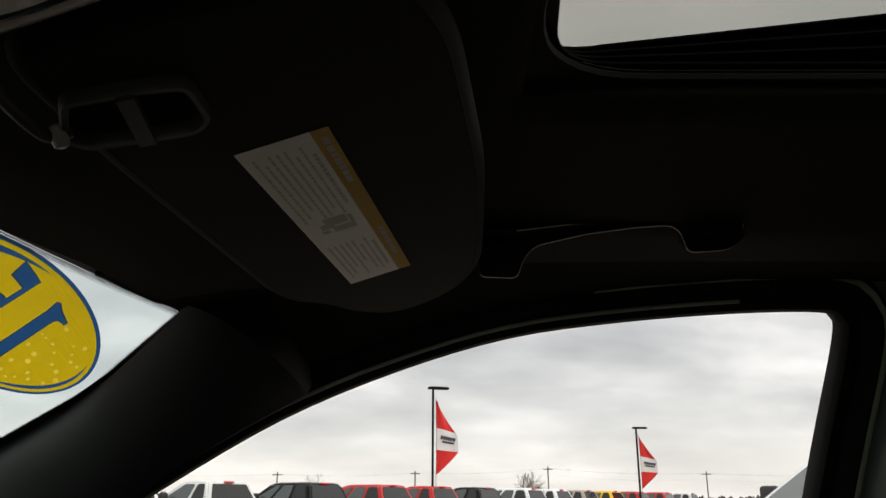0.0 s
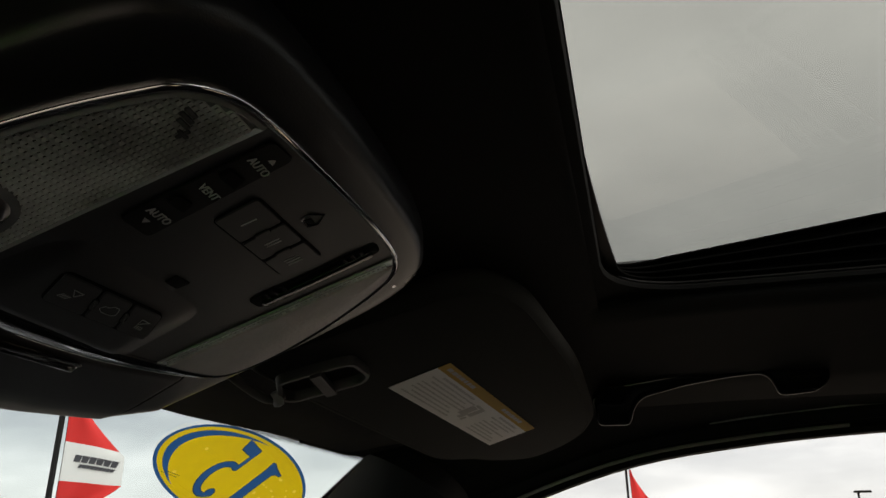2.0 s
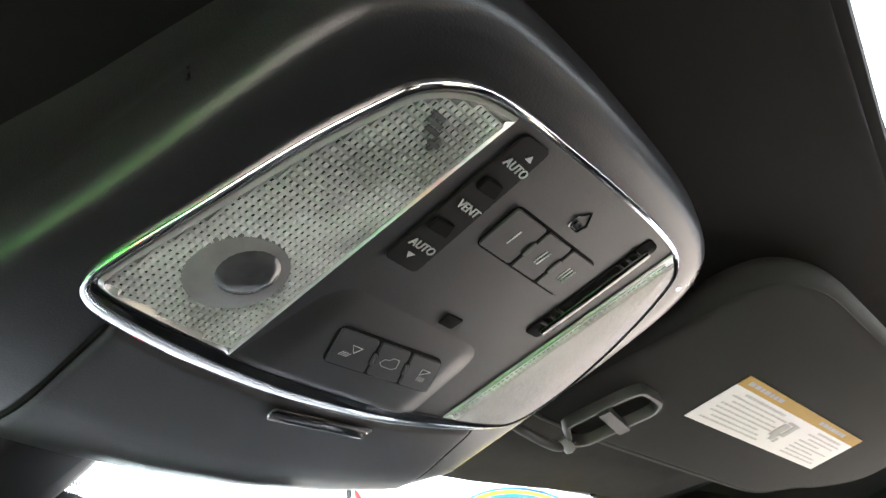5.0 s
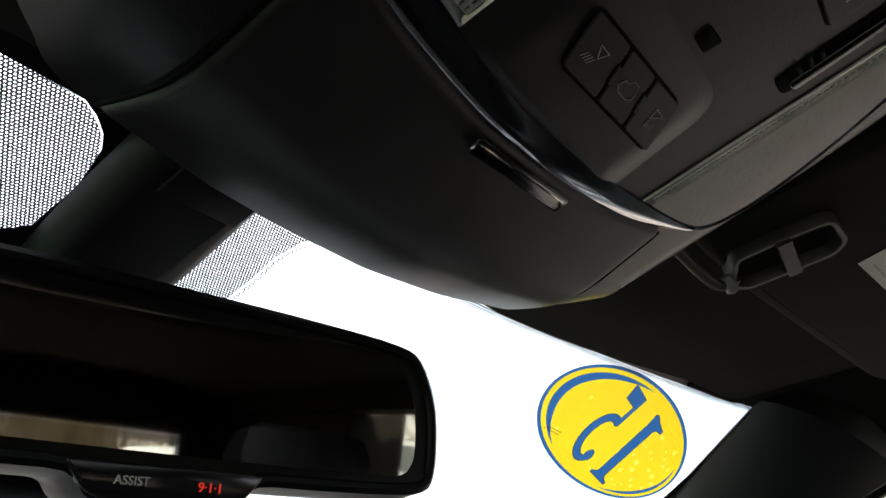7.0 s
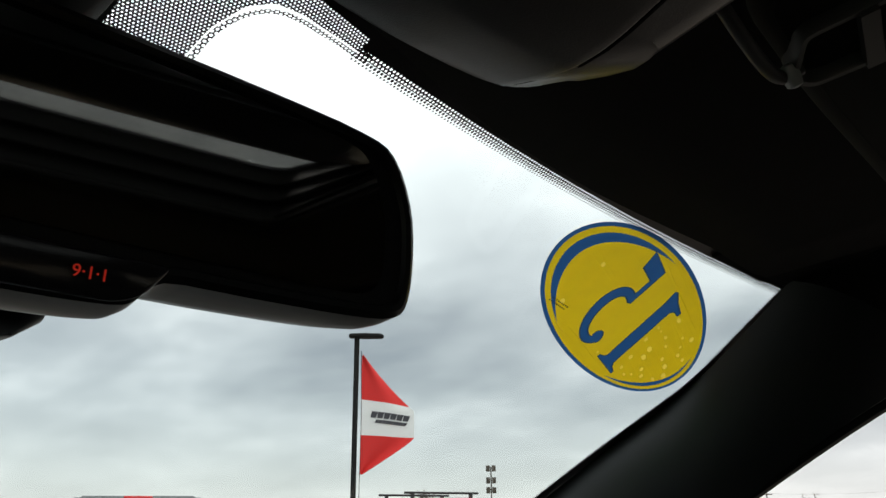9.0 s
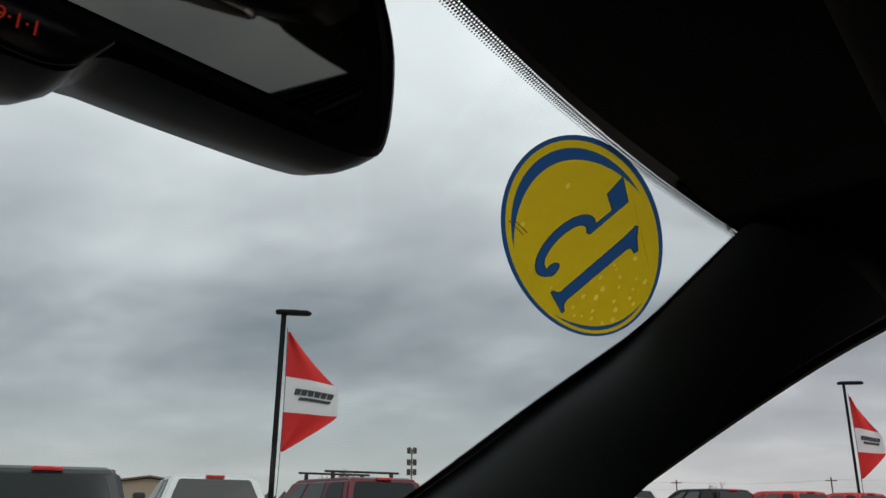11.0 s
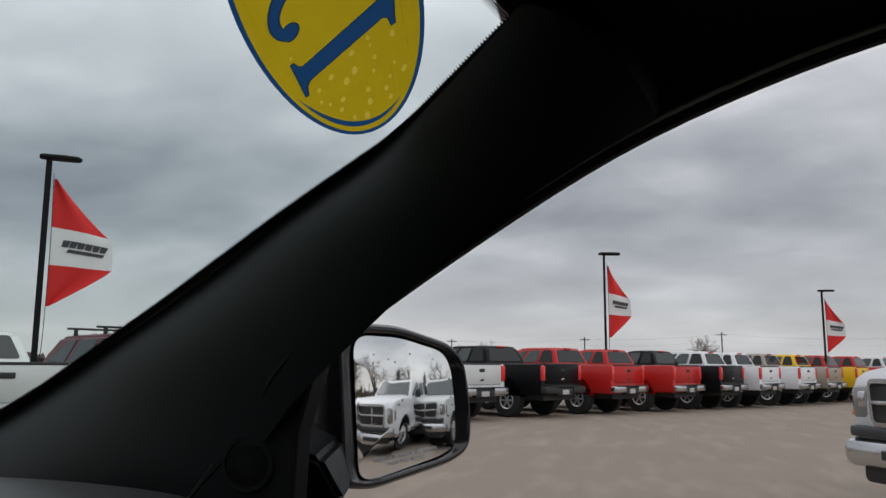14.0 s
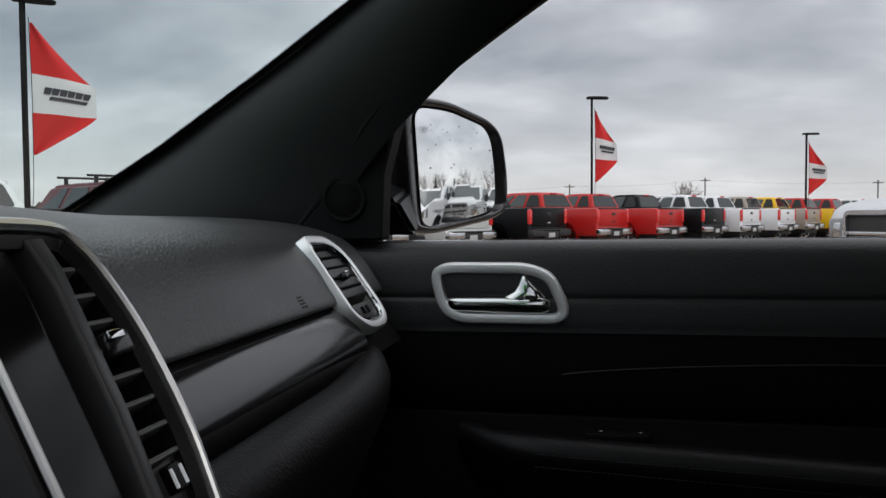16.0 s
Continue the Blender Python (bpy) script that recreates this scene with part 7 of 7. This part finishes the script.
ROW = "long row of parked pickup trucks"
vehicle("estate_car", row_spot(14.7, 10.4), HEAD_ROW, MAROON, label="maroon estate car with roof bars in a long row", category="estate car", group=ROW, suv=True, rack=True, scale=1.11)
vehicle("pickup_truck", row_spot(18.6, 6.95), HEAD_ROW, WHITE, label="white pickup truck with a white cab roof in a long row", group=ROW, lift=0.13)
vehicle("pickup_truck", row_spot(20.7, 5.0), HEAD_ROW, OFFWHITE, label="silver-white pickup truck with a black tailgate handle", group=ROW, lift=0.13)
vehicle("pickup_truck", row_spot(22.85, 3.07), HEAD_ROW, BLACK, label="black pickup truck with chrome wheels in a long row", group=ROW, dark_bumper=True, long_cab=True, lift=0.14)
vehicle("pickup_truck", row_spot(24.95, 1.22), HEAD_ROW, RED, label="bright red pickup truck with a chrome bumper", group=ROW, long_cab=True, lift=0.13)
vehicle("pickup_truck", row_spot(26.95, -0.66), HEAD_ROW, RED, label="bright red pickup truck with alloy wheels", group=ROW, lift=0.13)
vehicle("pickup_truck", row_spot(29.0, -2.30), HEAD_ROW, BLACK, label="black pickup truck with a chrome bumper", group=ROW, lift=0.13)
vehicle("pickup_truck", row_spot(30.75, -3.83), HEAD_ROW, WHITE, label="white pickup truck in a long row", group=ROW, long_cab=True, lift=0.13)
vehicle("pickup_truck", row_spot(32.9, -5.55), HEAD_ROW, WHITE, label="white pickup truck with red tail lamps", group=ROW, lift=0.13)
vehicle("pickup_truck", row_spot(34.9, -7.0), HEAD_ROW, TAN, label="tan pickup truck in a long row", group=ROW, lift=0.13)
vehicle("pickup_truck", row_spot(37.0, -8.6), HEAD_ROW, YELLOW, label="bright yellow pickup truck in a long row", group=ROW, lift=0.13)
vehicle("pickup_truck", row_spot(39.2, -10.3), HEAD_ROW, RED, label="red pickup truck far down a row", group=ROW, lift=0.13)
vehicle("pickup_truck", row_spot(41.6, -12.2), HEAD_ROW, RED, label="red pickup truck at the far end of a row", group=ROW, lift=0.13)
vehicle("pickup_truck", row_spot(44.0, -14.2), HEAD_ROW, OFFWHITE, label="pale pickup truck at the far end of a row", group=ROW, lift=0.13)
# the nearer row ahead
vehicle("pickup_truck", (9.6, 8.25), -36, OFFWHITE, label="silver-white pickup truck seen from its tailgate", group="near row", badge=False, lift=0.06)
vehicle("estate_car", (6.05, 8.15), -40, GREY_P, label="charcoal estate car in the near row", category="estate car", suv=True, group="near row")
vehicle("estate_car", (2.6, 10.6), -36, SILVER_P, label="silver estate car in the near row", category="estate car", suv=True, group="near row")
# trucks facing us
FACE = "silver trucks facing the car"


def facing(x, y, heading, body, label, **k):
    """Places a truck by its nose."""
    f = V(-math.sin(radians(heading)), math.cos(radians(heading)))
    return vehicle("pickup_truck", (x - f.x * 5.75, y - f.y * 5.75), heading, body, label=label, group=FACE, **k)


facing(7.47, -2.39, 25, PEARL, "silver pickup truck with a chrome grille and dull bumper", long_cab=True, lift=0.07)
facing(2.0, -9.2, 40, WHITE, "white pickup truck with a chrome crosshair grille", long_cab=True)
facing(4.3, -9.7, 40, OFFWHITE, "silver-white pickup truck with a chrome crosshair grille", long_cab=True)
facing(6.9, -10.3, 40, WHITE, "white pickup truck parked nose out behind the car", long_cab=True)
# unseen car, added only to throw a green reflection onto the console
vehicle("estate_car", (-2.55, 0.2), 0, GREEN_BOUNCE, label="unseen bright green estate car added for green reflections in the cabin", category="estate car", suv=True)


# ---- lamp poles with banners ----
POLE = mat("dark_bronze_pole_paint", (0.010, 0.010, 0.010), 0.7, spec=0.15)
F_RED = mat("red_flag_cloth", (0.60, 0.022, 0.020), 0.85, bump=0.3, bump_scale=200)
F_WHITE = mat("white_flag_cloth", (0.72, 0.72, 0.72), 0.85, bump=0.3, bump_scale=200)
F_INK = mat("black_flag_print", (0.05, 0.05, 0.06), 0.8)
for m_ in (F_RED, F_WHITE):
    m_.node_tree.nodes["Principled BSDF"].inputs["Subsurface Weight"].default_value = 0.0


def lamp_pole(at, top, drop, width, wind, seed):
    """A pole with a flat lamp head and a wind-torn banner; wind: the way it blows, in degrees from +x."""
    rnd_ = random.Random(seed)
    root = thing("street_lamp", (*at, 0), "dark lamp pole with a flat lamp head", "street lamp", group="lamp poles")
    b = bmesh.new()
    x, y = at
    sweep(b, [V(x, y, 0), V(x, y, top * 0.5), V(x, y, top)], [(-0.040, -0.040), (0.040, -0.040), (0.040, 0.040), (-0.040, 0.040)], V(1, 0, 0))
    part("pole", b, POLE, root)
    b = bmesh.new()
    d = V(math.cos(radians(wind)), math.sin(radians(wind)), 0)
    m = basis((x, y, top), d, V(-d.y, d.x, 0))
    prism(b, round_poly([(-0.18, -0.10), (0.20, -0.15), (0.54, -0.12), (0.60, 0.0), (0.54, 0.12), (0.20, 0.15), (-0.18, 0.10)], 0.05), [(0.02, -0.03), (0.0, -0.01), (0.0, 0.03), (0.05, 0.06)], m)
    part("lamp_head", b, POLE, root)
    b = bmesh.new()
    box(b, (x - 0.22, y - 0.22, 0), (x + 0.22, y + 0.22, 0.55), Matrix(), 0.03)
    part("base", b, GROUND, root, "concrete base")
    flag = thing("banner", (x, y, top - 0.4), "wind-blown red and white banner with a small dark emblem", "banner", group="banners")
    hi = top - 0.42

    def cloth(u, v):
        """u away from the pole, v down the banner."""
        reach = width * (0.04 + 1.0 * (v / 0.42) ** 1.02 if v < 0.42 else 1.04 - 0.98 * max(0, (v - 0.68) / 0.32) ** 1.2)
        fall = 0.10 * drop * u * math.sin(math.pi * min(1, v * 1.1))
        wave = 0.10 * u * math.sin(5.5 * u + 4 * v + seed)
        p = V(x, y, hi) + d * (0.12 + reach * u) + V(-d.y, d.x, 0) * wave
        return p + V(0, 0, -drop * v - fall * (1 - v))
    for nm, v0, v1, material in (("red_field", 0.0, 0.38, F_RED), ("white_field", 0.38, 0.68, F_WHITE), ("red_field", 0.68, 1.0, F_RED)):
        b = bmesh.new()
        sheet(b, cloth, steps(0, 1, 12), steps(v0, v1, 8), 0.006)
        part(nm, b, material, flag)
    for side in (1, -1):
        b = bmesh.new()
        for v0, v1, u0, u1, n in ((0.470, 0.525, 0.18, 0.90, 6), (0.540, 0.570, 0.26, 0.84, 9)):
            for j in range(n):
                a0, a1 = u0 + (u1 - u0) * j / n, u0 + (u1 - u0) * (j + 0.82) / n
                vs = [b.verts.new(cloth(u, v) + (V(-d.y, d.x, 0) * 0.010 * side + V(0, 0, 0)) - V(-d.y, d.x, 0) * (0.004 if side < 0 else -0.004)) for u, v in ((a0 + 0.025, v0), (a1 + 0.045, v0), (a1, v1), (a0, v1))]
                b.faces.new(vs)
        part("emblem", b, F_INK, flag, "plain dark emblem bars", smooth=0)
    b = bmesh.new()
    tube(b, catmull([(x + 0.1 * d.x, y + 0.1 * d.y, hi + 0.1), (x + 0.13 * d.x, y + 0.13 * d.y, hi - drop * 0.5), tuple(cloth(0.05, 1.0)), (x + 0.10 * d.x, y + 0.1 * d.y, hi - drop - 0.9), (x, y, hi - drop - 1.5)], 5), 0.008, 4)
    part("halyard", b, POLE, root, "thin slack line")


WIND = -52
lamp_pole((13.38, 10.90), 5.42, 2.50, 1.10, WIND, 1)
lamp_pole((28.0, 0.41), 5.28, 2.45, 0.75, WIND - 20, 2)
lamp_pole((40.0, -9.35), 4.98, 2.40, 0.78, WIND - 30, 3)

# ---- far things: bare trees, wooden poles and wires, a mast, a shed, woods ----
BARK = mat("grey_brown_bark", (0.085, 0.070, 0.058), 0.95, vary=0.3, scale=6)
TWIG = mat("brown_bare_twigs", (0.11, 0.085, 0.068), 0.95, vary=0.3, scale=3)


def bare_tree(at, height, seed, spread=0.5, label="leafless tree with fine spreading twigs", depth=5):
    rnd_ = random.Random(seed)
    root = new("tree")
    root["own_frame"] = 1
    root.location = (*at, 0)
    tagged(root, label, "tree", group="bare trees")
    trunk, crown = bmesh.new(), bmesh.new()

    def limb(p, way, length, r, level):
        b = trunk if level < 2 else crown
        q = p + way * length
        mid = (p + q) / 2 + V(rnd_.uniform(-1, 1), rnd_.uniform(-1, 1), 0) * length * 0.06
        n = 6 if level < 2 else 3
        side = way.cross(V(0.3, 0.9, 0.2)).normalized()
        up_ = side.cross(way)
        loops_ = [[c + (side * math.cos(a) + up_ * math.sin(a)) * rr for a in (2 * math.pi * i / n for i in range(n))] for c, rr in ((p, r), (mid, r * 0.8), (q, r * 0.55))]
        rings(b, loops_, cap=(False, False))
        if level >= depth:
            return
        for k in range(rnd_.choice((3, 4)) if level else 5):
            t = rnd_.uniform(0.45, 1.0) if level else rnd_.uniform(0.55, 1.0)
            a = rnd_.uniform(0, 2 * math.pi)
            w = (way + (side * math.cos(a) + up_ * math.sin(a)) * rnd_.uniform(spread * 0.7, spread * 1.5) + V(0, 0, 0.18)).normalized()
            limb(p.lerp(q, t), w, length * rnd_.uniform(0.52, 0.78), r * 0.52, level + 1)
    limb(V(0, 0, -0.2), V(0, 0, 1), height * 0.30, height * 0.020, 0)
    part("trunk", trunk, BARK, root)
    tagged(part("crown", crown, TWIG, root, smooth=0), kind="stuff")
    return root


bare_tree((60, -6.0), 6.0, 3, 0.6, "small leafless tree behind the row")
bare_tree((60, 9.5), 5.2, 5, 0.7)
bare_tree((38, 26), 6.0, 8, 0.5)
for i, (x, y, h) in enumerate(((6.5, -44, 12.5), (1.5, -47, 11.0), (15, -52, 11.5), (-4.5, -46, 12.0), (10.5, -49, 10.5), (20, -48, 10), (-11, -44, 11), (28, -50, 11))):
    bare_tree((x, y), h * 0.82, 20 + i, 0.72, "tall leafless tree behind the car park", depth=5)
# spruces between them
SPRUCE = mat("dark_spruce_needles", (0.035, 0.045, 0.030), 0.95, vary=0.35, scale=4)
for i, (x, y, h) in enumerate(((4.2, -50, 7.5), (11.5, -46, 4.5), (19.0, -54, 5))):
    root = new("spruce_tree")
    root["own_frame"] = 1
    root.location = (x, y, 0)
    tagged(root, "dark narrow spruce among bare trees", "tree", group="spruces")
    rnd = random.Random(40 + i)
    b = bmesh.new()
    for k in range(420):
        t = rnd.random() ** 0.8
        a, r = rnd.uniform(0, 6.28), (1 - t) * h * 0.20 * rnd.uniform(0.5, 1.1)
        c = V(r * math.cos(a), r * math.sin(a), h * (0.06 + 0.94 * t))
        q = V(math.cos(a), math.sin(a), -0.35) * rnd.uniform(0.2, 0.5)
        s = V(-math.sin(a), math.cos(a), 0) * 0.12
        b.faces.new([b.verts.new(p) for p in (c - s, c + s, c + q)])
    tagged(part("crown", b, SPRUCE, root, smooth=0), kind="stuff")
    b = bmesh.new()
    tube(b, [V(0, 0, -0.1), V(0, 0, h * 0.9)], 0.09, 6)
    part("trunk", b, BARK, root)
# far woods along the horizon
rnd = random.Random(9)
b = bmesh.new()
for k in range(2600):
    a = rnd.uniform(0, 2 * math.pi)
    r = rnd.uniform(170, 230)
    h = (2.6 + 2.2 * noise.noise(V(math.cos(a) * 7, math.sin(a) * 7, 0.0)) + rnd.uniform(0, 1.2))
    x, y, w = r * math.cos(a), r * math.sin(a), rnd.uniform(0.5, 2.2)
    t = V(-math.sin(a), math.cos(a), 0)
    c = V(x, y, 0)
    pts_ = [c - t * w, c + t * w, c + t * w * 0.7 + V(0, 0, h * 0.7), c + t * rnd.uniform(-0.3, 0.3) * w + V(0, 0, h), c - t * w * 0.8 + V(0, 0, h * 0.6)]
    b.faces.new([b.verts.new(p) for p in pts_])
brush = bmesh.new()
for k in range(2400):
    x, y = rnd.uniform(-26, 7), rnd.uniform(-34, -27)
    h = 1.5 + 0.5 * noise.noise(V(x * 0.25, y * 0.25, 3.0)) + rnd.uniform(-0.6, 0.7) - (0.9 if x > 4 else 0)
    lean = V(rnd.uniform(-0.3, 0.3), rnd.uniform(-0.2, 0.2), 0)
    w = rnd.uniform(0.04, 0.16)
    brush.faces.new([brush.verts.new(p) for p in (V(x - w, y, 0), V(x + w, y + 0.05, 0), V(x + w * 0.5, y, h * 0.7) + lean * 0.6, V(x, y, h) + lean, V(x - w * 0.6, y, h * 0.6) + lean * 0.5)])
BRUSH = mat("brown_winter_brush", (0.085, 0.062, 0.036), 1.0, vary=0.4, scale=1.5)
tagged(part("brush_bank", brush, BRUSH, smooth=0), "brown leafless brush along the edge of the car park", "brush", kind="stuff")
WOODS = mat("far_brown_woods", (0.13, 0.115, 0.11), 1.0, vary=0.3, scale=0.2)
tagged(part("far_woods", b, WOODS, smooth=0), "low brown leafless woods along the horizon", "woods", kind="stuff")

WOOD = mat("grey_pole_wood", (0.10, 0.085, 0.07), 0.95)
poles = [(165, 64, 7.6), (162, 33, 7.2), (160, 6, 7.4), (163, -20, 8.4), (166, -52, 7.6), (170, -90, 7.8), (160, 98, 7.5)]
for x, y, h in poles:
    root = thing("utility_pole", (x, y, 0), "wooden utility pole with a cross-arm", "utility pole", group="utility poles")
    b = bmesh.new()
    tube(b, [V(x, y, 0), V(x, y, h)], 0.12, 6)
    part("pole", b, WOOD, root)
    b = bmesh.new()
    box(b, (x - 0.08, y - 0.95, h - 0.62), (x + 0.08, y + 0.95, h - 0.46))
    part("cross_arm", b, WOOD, root, smooth=0)
WIRE = mat("black_wire", (0.02, 0.02, 0.02), 0.7)
order = sorted(poles, key=lambda p: -p[1])
for k, dz in enumerate((-0.35, -0.35, -1.6)):
    b = bmesh.new()
    for p, q in zip(order, order[1:]):
        dy = (0.8, -0.8, 0)[k]
        pts_ = [V(p[0] + (q[0] - p[0]) * t, p[1] + dy + (q[1] - p[1]) * t, p[2] + (q[2] - p[2]) * t + dz - 2.2 * t * (1 - t)) for t in steps(0, 1, 8)]
        tube(b, pts_, 0.007, 3)
    tagged(part("overhead_wire", b, WIRE), "thin black overhead wire between utility poles", "wire", group="wires")
mast = thing("radio_mast", (100, 56.3, 0), "slim far-off mast with antenna panels", "mast")
b = bmesh.new()
tube(b, [V(100, 56.3, 0), V(100, 56.3, 9.4)], 0.10, 6)
part("pole", b, WOOD, mast)
for z in (9.2, 7.6, 6.3):
    b = bmesh.new()
    for k in range(6):
        a = 2 * math.pi * k / 6
        box(b, (100 + 0.55 * math.cos(a) - 0.10, 56.3 + 0.55 * math.sin(a) - 0.10, z - 0.45), (100 + 0.55 * math.cos(a) + 0.10, 56.3 + 0.55 * math.sin(a) + 0.10, z + 0.35))
    box(b, (99.4, 56.2, z - 0.05), (100.6, 56.4, z + 0.05))
    part("antenna_ring", b, WOOD, mast, smooth=0)
SHED, SHED_ROOF = mat("tan_shed_wall", (0.38, 0.30, 0.22), 0.9), mat("brown_shed_roof", (0.16, 0.10, 0.08), 0.9)
shed = new("warehouse")
shed["own_frame"] = 1
shed.matrix_basis = pose(66, 70, 0, 0, 0, -40)
tagged(shed, "far tan warehouse with a low brown gable roof", "building")
b = bmesh.new()
prism(b, [(-12, 0), (12, 0), (12, 2.6), (0, 4.3), (-12, 2.6)], [(0, 0), (0, 18)], Matrix(((1, 0, 0, 0), (0, 0, 1, 0), (0, 1, 0, 0), (0, 0, 0, 1))))
part("wall", b, SHED, shed, smooth=0)
b = bmesh.new()
for s in (1, -1):
    rings(b, [[V(s * 12.6, y, 2.55), V(0, y, 4.42), V(0, y, 4.62), V(s * 12.6, y, 2.75)] for y in (-0.5, 18.5)])
part("roof", b, SHED_ROOF, shed, smooth=0)
